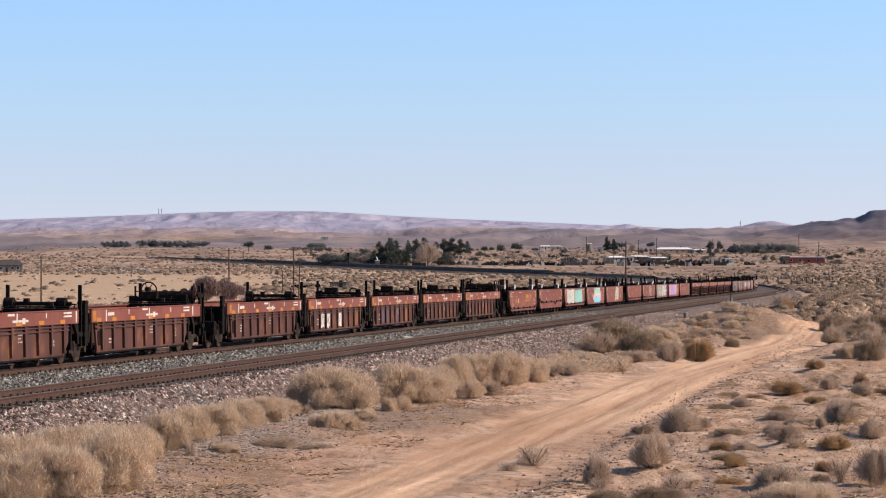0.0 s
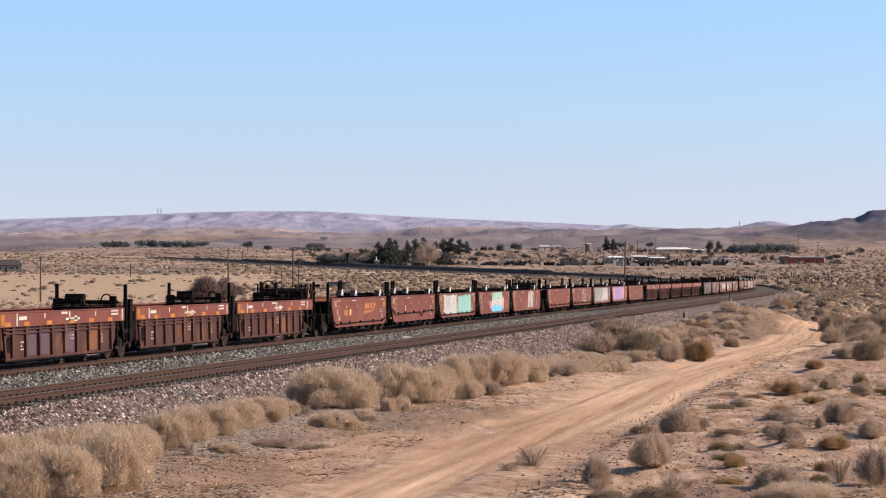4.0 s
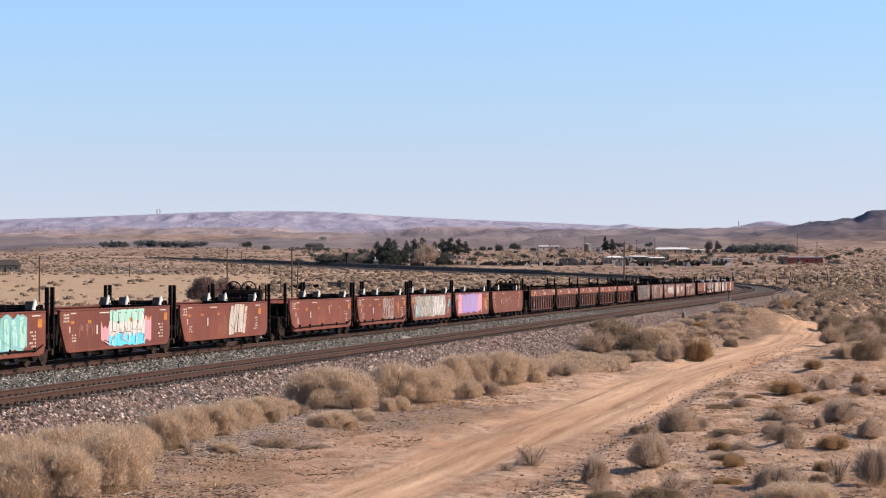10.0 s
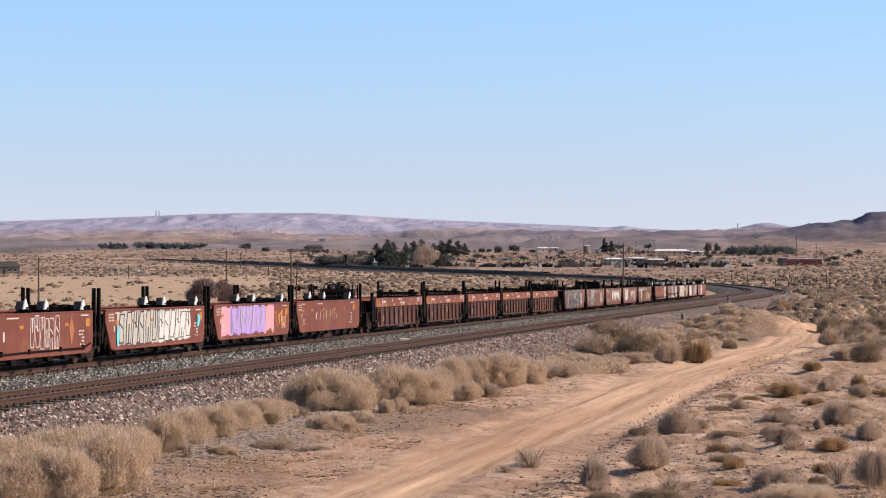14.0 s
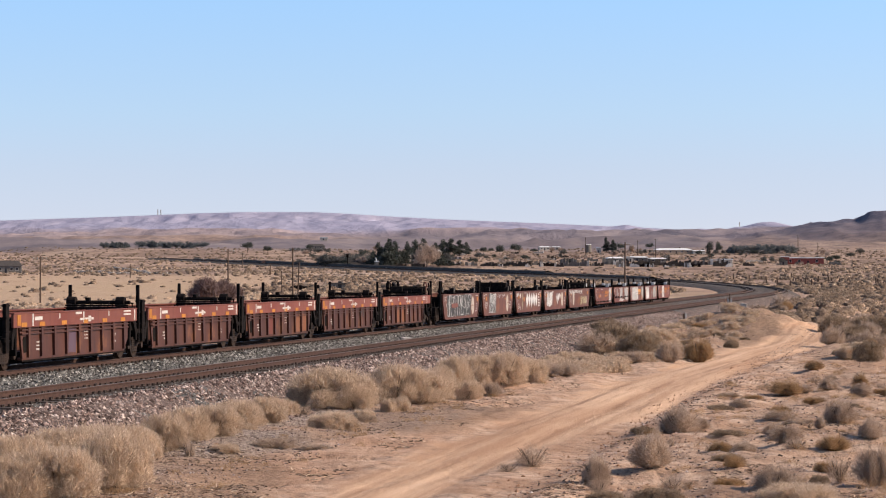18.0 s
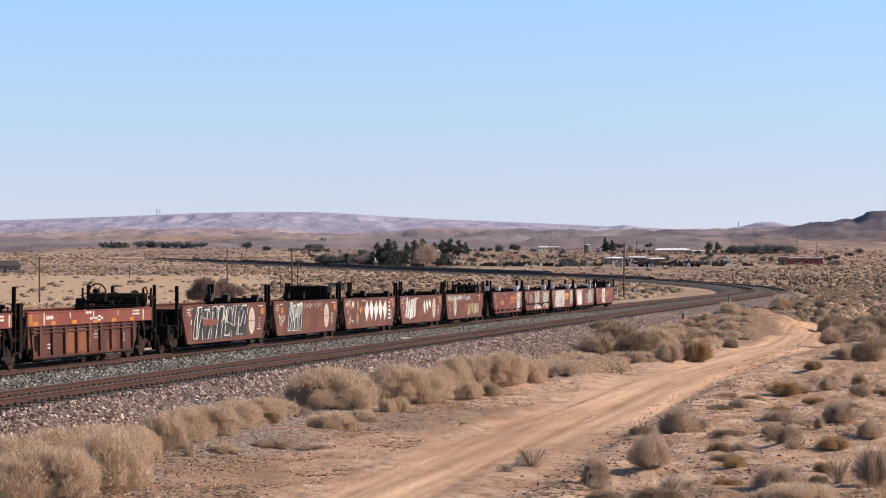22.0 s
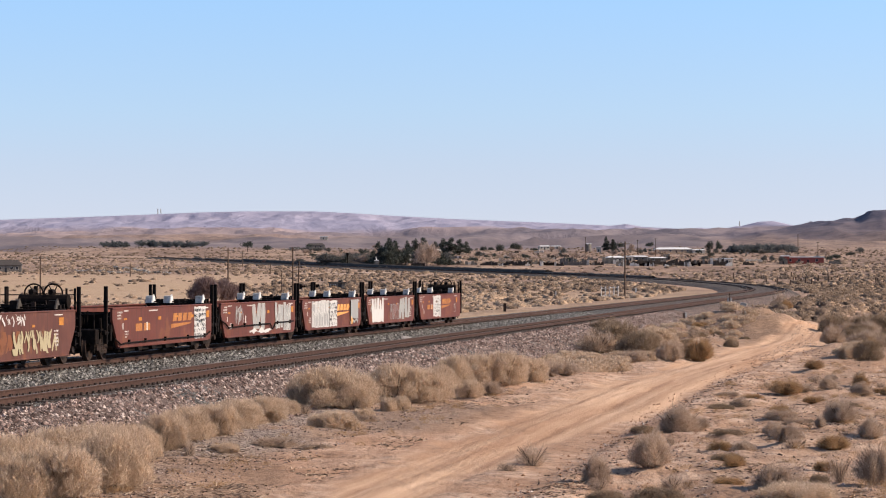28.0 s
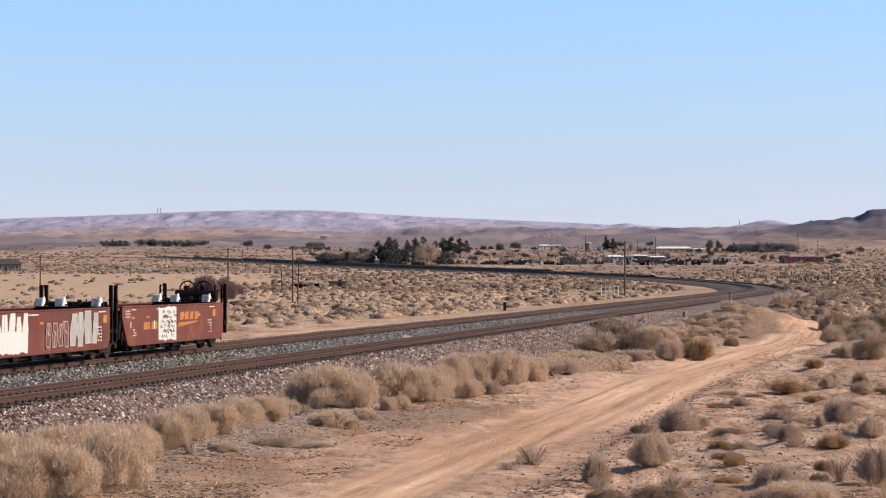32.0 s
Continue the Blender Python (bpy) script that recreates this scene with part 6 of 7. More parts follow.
BUSHES = {}
for kind, mat, count, length, width, up, fill in (("tan", TWIG_TAN, 30000, 0.10, 0.0075, 0.35, 0.55), ("grey", TWIG_GREY, 18000, 0.15, 0.0085, 0.45, 0.3), ("gold", TWIG_GOLD, 15000, 0.16, 0.008, 0.6, 0.3),
                                                  ("olive", TWIG_OLIVE, 14000, 0.13, 0.009, 0.4, 0.4), ("thin", TWIG_GREY, 2600, 0.34, 0.008, 0.9, 0.2)):
    BUSHES[kind] = []
    for k in range(4):
        rng = np.random.default_rng(100 + k + 10 * len(BUSHES))
        if kind in ("grey", "thin", "gold"):
            twigs = fan_cloud(rng, count // 4, width * 1.25)
        else:
            twigs = twig_cloud(rng, lobes_for(rng, 15 + 2 * k, 1.0), count, length, width, up, fill)
        BUSHES[kind].append((tri_mesh("foliage", twigs, mat), stems_mesh(rng, 0.8, 0.7, 16 if kind == "thin" else 10)))
WORDS = {"tan": ("dense dry tan desert bush on gravelly soil", "bush"), "grey": ("sparse grey leafless desert bush", "bush"),
         "gold": ("rusty golden dry desert bush", "bush"), "olive": ("dark olive creosote bush with thin stems", "bush"),
         "thin": ("thin bare grey bush of few twigs", "bush")}
COUNT = [0]


def bush(x, y, wide, high, kind, group="bushes beside the line"):
    """One bush, wide and high in metres, standing on the soil."""
    k = COUNT[0] = COUNT[0] + 1
    twigs, stems = BUSHES[kind][k % 4]
    m = pose(x, y, land_at(x, y) - 0.03, 0, 0, (k * 137.5) % 360) @ Matrix.Diagonal((wide / 1.55, wide / 1.55, high / 0.74, 1))
    e = thing("bush", WORDS[kind][0], WORDS[kind][1], group, m)
    shared("foliage", twigs, e)
    shared("stem", stems, e)


# the hedge of dry bushes along the stone shoulder
for row in ((-8.2, 52.2, 1.63, 1.09, "tan"), (-7.4, 52.5, 1.64, 1.22, "tan"), (-6.7, 55.1, 1.72, 1.29, "tan"), (-9.0, 56.5, 1.77, 1.10, "tan"), (-8.1, 57.8, 2.05, 1.08, "tan"), (-7.8, 62.7, 1.96, 1.07, "tan"),
            (-7.1, 63.3, 1.06, 0.92, "tan"), (-6.9, 67.2, 1.19, 1.01, "tan"), (-6.6, 69.9, 1.38, 0.99, "tan"), (-6.0, 71.3, 1.48, 0.95, "tan"), (-5.8, 77.0, 1.61, 0.88, "tan"), (-5.3, 79.6, 1.58, 0.83, "tan"),
            (-5.0, 83.9, 1.22, 0.61, "tan"), (-6.8, 74.6, 1.40, 0.82, "tan"), (-7.1, 66.5, 0.69, 0.46, "grey"), (-3.6, 87.8, 2.93, 1.50, "tan"), (-4.7, 92.7, 1.55, 0.93, "tan"), (-4.1, 88.1, 1.10, 0.66, "grey"),
            (-2.8, 87.1, 1.27, 0.98, "tan"), (-3.1, 77.5, 1.45, 0.58, "tan"), (-4.3, 69.4, 1.45, 0.32, "grey"), (-3.2, 69.0, 1.15, 0.19, "grey"), (-1.6, 91.9, 2.10, 1.45, "tan"), (-0.6, 92.3, 2.12, 1.29, "tan"),
            (-2.4, 95.6, 1.00, 0.80, "grey"), (-1.7, 86.1, 0.54, 0.50, "tan"), (-1.3, 86.6, 0.61, 0.51, "tan"), (-0.1, 97.2, 1.42, 1.26, "tan"), (0.4, 98.3, 1.54, 1.54, "tan"), (1.4, 105.3, 1.75, 1.45, "tan"),
            (2.4, 105.7, 1.87, 1.41, "tan"), (3.5, 109.0, 1.82, 1.11, "tan"), (4.6, 115.8, 1.21, 0.72, "grey"), (5.2, 114.3, 1.43, 0.57, "grey"), (1.7, 98.2, 1.23, 0.57, "grey"), (0.9, 96.5, 1.21, 0.74, "tan")):
    bush(*row)
# the thicket before the spoil heap
for row in ((10.6, 164.0, 3.2, 1.7, "olive"), (8.5, 148.6, 2.79, 1.24, "grey"), (10.8, 146.0, 2.74, 1.46, "olive"), (11.3, 185.7, 2.71, 1.55, "olive"), (12.2, 156.4, 2.93, 1.30, "tan"), (11.3, 134.6, 1.68, 1.12, "grey"),
            (13.1, 138.5, 1.90, 1.33, "gold"), (9.3, 133.6, 2.23, 0.64, "grey"), (7.3, 131.7, 1.65, 0.58, "tan"), (6.6, 136.4, 1.42, 0.57, "grey"), (12.6, 139.8, 1.46, 0.73, "olive"), (8.0, 127.6, 1.33, 0.48, "tan")):
    bush(*row)
# bushes beyond the dirt road
for row in ((6.5, 74.4, 1.74, 0.87, "grey"), (4.6, 59.7, 1.29, 0.82, "grey"), (7.0, 75.3, 1.10, 0.39, "grey"), (5.5, 74.1, 0.77, 0.25, "olive"), (3.3, 57.9, 0.94, 0.77, "grey"), (2.1, 63.2, 1.18, 0.59, "thin"),
            (1.5, 61.4, 0.64, 0.27, "thin"), (12.5, 98.5, 1.48, 0.57, "gold"), (16.9, 109.5, 0.91, 0.59, "gold"), (20.5, 136.9, 1.28, 0.80, "tan"), (21.0, 133.8, 1.67, 1.12, "olive"), (8.7, 68.8, 1.00, 0.52, "grey"),
            (11.6, 79.0, 1.32, 0.74, "grey"), (11.3, 71.5, 1.04, 0.60, "grey"), (9.7, 67.1, 1.06, 0.41, "gold"), (8.8, 55.0, 0.92, 0.90, "grey"), (6.6, 53.7, 1.12, 0.57, "grey"), (6.6, 50.4, 1.58, 0.44, "tan"),
            (6.4, 59.4, 0.67, 0.30, "gold"), (8.2, 55.9, 0.70, 0.68, "thin"), (7.0, 51.5, 0.97, 0.38, "grey"), (14.8, 95.6, 1.19, 0.50, "grey"), (14.2, 99.7, 1.04, 0.52, "grey"), (10.2, 96.7, 1.01, 0.20, "grey"),
            (16.8, 122.5, 1.02, 0.51, "gold")):
    bush(*row, "bushes beyond the dirt road")
bush(43.0, 344.0, 4.2, 2.4, "thin", "bushes beyond the dirt road")
bush(43.4, 342.0, 2.6, 1.3, "gold", "bushes beyond the dirt road")
bush(41.6, 336.0, 2.0, 0.9, "grey", "bushes beyond the dirt road")


# small bushes at the feet of the hedge
rng = random.Random(23)
for i in range(24):
    f = rng.random() ** 1.3
    y = 54 + 62 * f
    x = -14.71 + 0.1742 * (y - 93.88) + rng.uniform(11.8, 14.6)
    bush(x, y, rng.uniform(0.4, 1.0), rng.uniform(0.2, 0.5), rng.choice(("tan", "grey", "thin")))
# low dead brush on the open soil
for i in range(95):
    y = 50 * (150 / 50) ** rng.random()
    x = y * rng.uniform(0.02, 0.172)
    s1, o1 = along_line(x, y)
    if o1[0] - road_shift(s1)[0] > 24.0:
        bush(x, y, rng.uniform(0.35, 1.1), rng.uniform(0.12, 0.42), rng.choice(("grey", "grey", "thin", "thin", "gold", "olive")), "bushes beyond the dirt road")


# the hollow and the heap beyond the road's crest
rng = random.Random(19)
for i in range(34):
    y = rng.uniform(160, 228)
    bush(y * rng.uniform(0.142, 0.172), y, rng.uniform(1.2, 3.0), rng.uniform(0.7, 1.6), rng.choice(("grey", "tan", "olive", "olive", "grey")), "bushes beyond the dirt road")
for i in range(30):
    y = rng.uniform(158, 215)
    bush(y * rng.uniform(0.076, 0.112), y, rng.uniform(0.5, 1.5), rng.uniform(0.2, 0.6), rng.choice(("grey", "grey", "thin", "gold", "olive")), "bushes on the spoil heap")
for i in range(16):
    y = rng.uniform(128, 205)
    p1, h1 = rail_at(y - 94, 0)
    o1 = 24.6 + road_shift(y - 94) + rng.uniform(-0.4, 2.2)
    bush(p1.x + o1 * math.cos(h1), p1.y - o1 * math.sin(h1), rng.uniform(0.8, 2.0), rng.uniform(0.4, 0.9), rng.choice(("grey", "tan", "gold")), "bushes beyond the dirt road")


# the scrub beyond the line: rounded tan clumps by the hundred
def clump_set(n, seed, mat, count, length, width, up=0.5, fill=0.6):
    out = []
    for k in range(n):
        rng = np.random.default_rng(seed + k)
        out.append(twig_cloud(rng, lobes_for(rng, 6 + k % 3, 0.95), count, length, width, up, fill))
    return out


def place_ok(x, y):
    """How likely a clump stands here."""
    s, o = along_line(x, y)
    r = np.hypot(x, y)
    b = x / np.maximum(y, 1)
    ok = ((o < -15.5) | (o > 13)).astype(float)
    ok *= 1 - 1.0 * ((o - road_shift(s) > 16.8) & (o - road_shift(s) < 23.6) & (y < 250))
    west = smooth(-0.035, -0.085, b + 0.012 * fbm(x / 60, y / 90, 2, 83))
    left = west * (o < 0) * smooth(360, 470, r) * (1 - smooth(1020, 1180, r))
    ok *= 1 - 0.97 * ((o > 9) & (o < 20) & (s > 178) & (s < 246))
    ok *= 1 - 0.95 * left
    ok *= 1 - 0.3 * (o > 20) * (r > 230) * (r < 1200)
    flats = 1.5 * np.exp(-((x - 40) / 23.0) ** 2 - ((y - 540) / 110) ** 2)
    ok *= 1 - 0.86 * np.clip(flats * 1.2, 0, 1) * (o < 0)
    ok *= 1 - 0.85 * (r > 1180) * (r < 1450) * (b > -0.02) * (b < 0.125)
    ok *= 0.3 + 0.7 * smooth(-0.4, 0.25, fbm(x / 18, y / 30, 3, 61))
    return ok


def scatter_points(n, seed, y0, y1, b0, b1, power=1.0):
    rng = np.random.default_rng(seed)
    y = y0 * (y1 / y0) ** (rng.random(n) ** power)
    x = y * rng.uniform(b0, b1, n)
    keep = rng.random(n) < place_ok(x, y)
    return x[keep], y[keep], rng


CLUMP_MESHES = [tri_mesh("clump", t, TWIG_TAN) for t in clump_set(6, 300, None, 2200, 0.14, 0.035, 0.15, 0.7)]
px, py, rng = scatter_points(2400, 21, 118, 320, -0.17, 0.115)
order = np.argsort(py)[:290]
for i in order:
    w = rng.uniform(0.9, 1.8)
    ob = new("shrub", CLUMP_MESHES[int(rng.integers(6))])
    ob.matrix_basis = pose(px[i], py[i], land_at(px[i], py[i]) - 0.04, 0, 0, rng.uniform(0, 360)) @ Matrix.Diagonal((w / 1.8, w / 1.8, w / 1.8 * rng.uniform(0.7, 1.0), 1))
    tagged(ob, "rounded dry tan shrub on sandy soil", "shrub", "shrubs of the plain")


def scrub_field(name, n, seed, y0, y1, b0, b1, size, tiles, mat, label, power=1.0, dome=None):
    x, y, rng = scatter_points(n, seed, y0, y1, b0, b1, power)
    z = land(x, y)
    w_all = size[0] + (size[1] - size[0]) * rng.random(len(x)) ** 1.6
    out = []
    for k in range(len(tiles)):
        sel = np.arange(len(x)) % len(tiles) == k
        if not sel.any():
            continue
        w = w_all[sel]
        a = rng.uniform(0, 6.283, sel.sum())
        t = tiles[k][None]
        c, s = np.cos(a)[:, None, None], np.sin(a)[:, None, None]
        v = np.stack((t[..., 0] * c - t[..., 1] * s, t[..., 0] * s + t[..., 1] * c, t[..., 2] * np.ones_like(c) * rng.uniform(0.7, 1.05, sel.sum())[:, None, None]), -1) * (w / 1.8)[:, None, None, None]
        v += np.stack((x[sel], y[sel], z[sel] - 0.03), -1)[:, None, None]
        out.append(v.reshape(-1, 3, 3))
    ob = tagged(new(name, tri_mesh(name, np.concatenate(out), mat)), label, "scrub", kind="stuff")
    if dome is not None:
        # the close rounded mass inside the blades
        k = len(x)
        rings, sides = 4, 10
        th = np.linspace(0, 2 * math.pi, sides, endpoint=False)
        ph = np.linspace(1.62, 0.35, rings)
        w = w_all * 0.41
        lump = 1 + 0.42 * rng.uniform(-1, 1, (k, rings, sides))
        vx = w[:, None, None] * np.sin(ph)[None, :, None] * np.cos(th)[None, None] * lump
        vy = w[:, None, None] * np.sin(ph)[None, :, None] * np.sin(th)[None, None] * lump
        vz = w[:, None, None] * 0.62 * np.maximum(np.cos(ph), 0)[None, :, None] * lump
        v = np.stack((vx + x[:, None, None], vy + y[:, None, None], vz + z[:, None, None] - 0.03), -1).reshape(k, -1, 3)
        top = np.stack((x, y, z + w * 0.6), -1)[:, None]
        v = np.concatenate((v, top), 1)
        idx = np.arange(rings * sides).reshape(rings, sides)
        nx = np.roll(idx, -1, axis=1)
        q = np.stack((idx[:-1], nx[:-1], nx[1:], idx[1:]), -1).reshape(-1, 4)
        cap = np.stack((idx[-1], nx[-1], np.full(sides, rings * sides)), -1)
        n1 = rings * sides + 1
        base = (np.arange(k) * n1)[:, None, None]
        faces = (q[None] + base).reshape(-1, 4).tolist() + (cap[None] + base).reshape(-1, 3).tolist()
        tagged(new(name + "_mass", mesh_from(name + "_mass", v.reshape(-1, 3).tolist(), faces, dome)), label + ", rounded mounds", "scrub", kind="stuff")
    return ob


fine_tiles = clump_set(5, 450, None, 700, 0.17, 0.05, 0.3, 0.7)
thin_tiles = clump_set(5, 420, None, 190, 0.26, 0.06, 0.35, 0.75)
thin_far = clump_set(5, 520, None, 34, 0.42, 0.16, 0.3, 0.8)
scrub_field("scrub_middle", 5800, 31, 235, 620, -0.175, 0.125, (0.5, 2.3), thin_tiles, TWIG_TAN, "tan scrub covering the plain", dome=MOUND_TAN)
scrub_field("scrub_dark", 1250, 32, 235, 700, -0.175, 0.18, (0.6, 2.8), thin_tiles, TWIG_OLIVE, "darker creosote scrub on the plain", dome=MOUND_BROWN)
scrub_field("scrub_right", 600, 37, 232, 480, 0.118, 0.18, (0.6, 2.6), fine_tiles, TWIG_GREY, "brown scrub in the hollow beyond the road", dome=MOUND_TAN)
scrub_field("scrub_hollow", 3200, 38, 232, 1000, 0.105, 0.18, (0.8, 3.2), thin_tiles, TWIG_OLIVE, "dark scrub in the hollow beyond the road", dome=MOUND_BROWN)
scrub_field("scrub_far", 14000, 33, 480, 1700, -0.175, 0.18, (0.6, 2.6), thin_far, TWIG_TAN, "far tan scrub", dome=MOUND_TAN)
scrub_field("scrub_far_dark", 17000, 34, 560, 2500, -0.175, 0.18, (0.8, 3.4), thin_far, TWIG_OLIVE, "far dark scrub", dome=MOUND_BROWN)
scrub_field("grass_tufts", 5200, 35, 50, 190, -0.17, 0.175, (0.10, 0.5), clump_set(4, 600, None, 60, 0.3, 0.03), TWIG_GREY, "dry grass tufts on the soil")
scrub_field("weeds", 1500, 36, 50, 170, -0.17, 0.175, (0.3, 0.8), clump_set(4, 650, None, 260, 0.25, 0.016), TWIG_GOLD, "small rusty weeds on the soil")


def litter(name, n, seed, mat, label, length, width):
    """Dead twigs and straw lying on the soil."""
    rng = np.random.default_rng(seed)
    y = 50 * (200 / 50) ** rng.random(n)
    x = y * rng.uniform(-0.17, 0.175, n)
    s, o = along_line(x, y)
    ro = o - road_shift(s)
    keep = (o > 12.5) & ((ro < 17.8) | (ro > 23)) & (fbm(x / 2.2, y / 5, 3, 71) > rng.uniform(-0.1, 0.7, n))
    x, y = x[keep], y[keep]
    n = len(x)
    z = land(x, y)
    a = rng.uniform(0, 6.283, n)
    ln = length * rng.uniform(0.3, 1.4, n)
    d = np.stack((np.cos(a), np.sin(a), rng.uniform(-0.05, 0.35, n)), -1) * ln[:, None]
    side = np.stack((-np.sin(a), np.cos(a), rng.uniform(0.2, 1.0, n)), -1) * (width * rng.uniform(0.5, 1.5, n))[:, None]
    c = np.stack((x, y, z + 0.015), -1)
    t = np.stack((c - side, c + side, c + d), 1)
    tagged(new(name, tri_mesh(name, t, mat)), label, "litter", kind="stuff")


litter("twig_litter", 90000, 41, LITTER, "dead twigs lying on the soil", 0.15, 0.014)
litter("straw_litter", 30000, 42, TWIG_TAN, "dry straw lying on the soil", 0.18, 0.012)
# ---- posts, poles and buildings of the plain ----
def pole(x, y, high, arms=1, lean=0.0, label="weathered wooden utility pole with a crossarm", thick=0.16, group="utility poles"):
    e = thing("utility_pole", label, "utility pole", group, pose(x, y, land_at(x, y) - 0.3, lean, lean * 0.6, 20))
    part("pole_shaft", tube(bmesh.new(), (0, 0, 0), (0, 0, high + 0.3), thick, 8, thick * 0.65), POLE_WOOD, e)
    for k in range(arms):
        z = high - 0.15 - 0.8 * k
        arm = part("crossarm", box(bmesh.new(), -1.25, 1.25, 0.1, 0.24, z - 0.07, z + 0.07, 0.01), POLE_TOP, e)
        for dx in (-1.1, -0.45, 0.45, 1.1):
            part("insulator", tube(bmesh.new(), (dx, 0.17, z + 0.05), (dx, 0.17, z + 0.24), 0.05, 6, 0.035), CERAMIC, arm)


pole(-24.9, 452.0, 9.4)
pole(-24.1, 452.6, 7.0, 0, 2.0, "leaning dark brace pole beside a utility pole", 0.14)
pole(-67.7, 457.0, 7.8)
pole(-39.3, 498.0, 9.4)
pole(37.1, 551.0, 11.2, 1, 0.4, thick=0.21)
pole(-36.0, 609.0, 5.2, 0, 0.0, "short bare wooden pole on the plain", 0.14)
pole(-115.8, 1007.0, 5.0, 0, 0.0, "short bare wooden pole on the plain", 0.2)
for row in ((106.8, 2018.0, 13.0), (136.3, 1891.0, 10.0), (140.9, 1789.0, 12.5), (238.4, 1817.0, 14.0), (234.7, 1694.0, 10.5), (-69.9, 1103.0, 4.2), (162.0, 1640.0, 9.0), (-98.0, 1330.0, 7.5), (12.0, 1900.0, 11.0)):
    pole(*row, 1, 0.0, "far dark utility pole", 0.26)


def mast(x, y, high):
    e = thing("lattice_mast", "thin steel lattice mast on the skyline", "mast", "masts", pose(x, y, land_at(x, y)))
    bm = bmesh.new()
    for dx, dy in ((-1, -1), (1, -1), (0, 1)):
        tube(bm, (dx * 0.9, dy * 0.9, 0), (dx * 0.35, dy * 0.35, high), 0.28, 5)
    for z in np.arange(1, high, 1.6):
        tube(bm, (-0.8, 0, z), (0.8, 0, z + 0.8), 0.14, 4)
    part("mast_frame", bm, GALV, e)


mast(-478.0, 4560.0, 9.5)
mast(-473.0, 4560.0, 9.0)
mast(455.0, 4150.0, 11.0)


def marker_post(x, y, high, mat, label, wide=0.12):
    e = thing("marker_post", label, "post", "", pose(x, y, land_at(x, y) - 0.1))
    part("post_shaft", box(bmesh.new(), -wide, wide, -0.06, 0.06, 0, high + 0.1, 0.015), mat, e)
    return e


# beside the near track: a half dark, half white milepost; farther a sign and a pale culvert end
p0, h0 = rail_at(146.5, SPACING + 4.2)
e = marker_post(p0.x, p0.y, 1.0, POLE_WOOD, "short dark post with a white face beside the track", 0.1)
part("white_face", box(bmesh.new(), 0.11, 0.26, -0.05, 0.05, 0.1, 1.12, 0.01), WHITE, e)
p0, h0 = rail_at(215.0, SPACING + 3.6)
e = marker_post(p0.x, p0.y, 2.3, POLE_WOOD, "thin dark signpost with a small plate", 0.06)
part("sign_plate", box(bmesh.new(), -0.28, 0.28, -0.04, 0.0, 1.45, 1.85, 0.01), GALV, e)


p0, h0 = rail_at(56.0, 3.2)
e = thing("marker_slab", "pale concrete slab lying between the tracks", "slab", "", pose(p0.x, p0.y, p0.z - 0.42, 0, 0, 8))
part("slab_top", box(bmesh.new(), -0.25, 0.25, -0.5, 0.5, 0.0, 0.16, 0.02), WHITE, e)


def culvert(x, y):
    e = thing("culvert_end", "pale concrete culvert headwall beside the track", "culvert", "", pose(x, y, land_at(x, y) + 0.25, 0, 0, -12))
    part("headwall", prism(bmesh.new(), [(-1.0, -0.3), (0.2, -0.3), (0.1, 0.75), (-0.5, 0.85), (-0.9, 0.5)], -0.15, 0.15), CONCRETE, e)


p0, h0 = rail_at(222.0, SPACING + 5.0)
culvert(p0.x, p0.y)
marker_post(6.7, 290.0, 0.9, STEEL_BROWN, "short rusty post beside the sandy track", 0.16)
marker_post(20.9, 520.0, 1.3, POLE_WOOD, "dark stubby post on the sand", 0.3)
marker_post(21.8, 520.5, 1.3, WHITE, "white stubby marker on the sand", 0.14)
marker_post(44.3, 620.0, 1.3, WHITE, "white marker post beside the track", 0.2)


def pipe_fence(x, y):
    e = thing("pipe_barrier", "pale steel pipe barrier on the sand", "barrier", "", pose(x, y, land_at(x, y), 0, 0, 8))
    for i in range(5):
        part("barrier_post", tube(bmesh.new(), (i * 0.75 - 1.5, 0, 0), (i * 0.75 - 1.5, 0, 2.3), 0.09, 6), WHITE, e)
    for z in (0.6, 1.9):
        part("barrier_rail", tube(bmesh.new(), (-1.5, 0, z), (1.5, 0, z + 0.2), 0.06, 6), WHITE, e)
    part("footing", box(bmesh.new(), -0.4, 2.2, -0.3, 0.3, -0.1, 0.35, 0.04), CONCRETE, e)


pipe_fence(29.1, 471.0)

# old fence stubs beyond the bend
rng = random.Random(8)
for i in range(34):
    x, y = rng.uniform(100, 135), rng.uniform(790, 960)
    e = thing("fence_stub", "charred dark wooden fence stub in the scrub", "post", "old fence stubs", pose(x, y, land_at(x, y) - 0.2, rng.uniform(-5, 5), rng.uniform(-5, 5), 0))
    part("stub_shaft", tube(bmesh.new(), (0, 0, 0), (0, 0, rng.uniform(1.0, 2.6)), 0.24, 6, 0.19), POLE_WOOD, e)


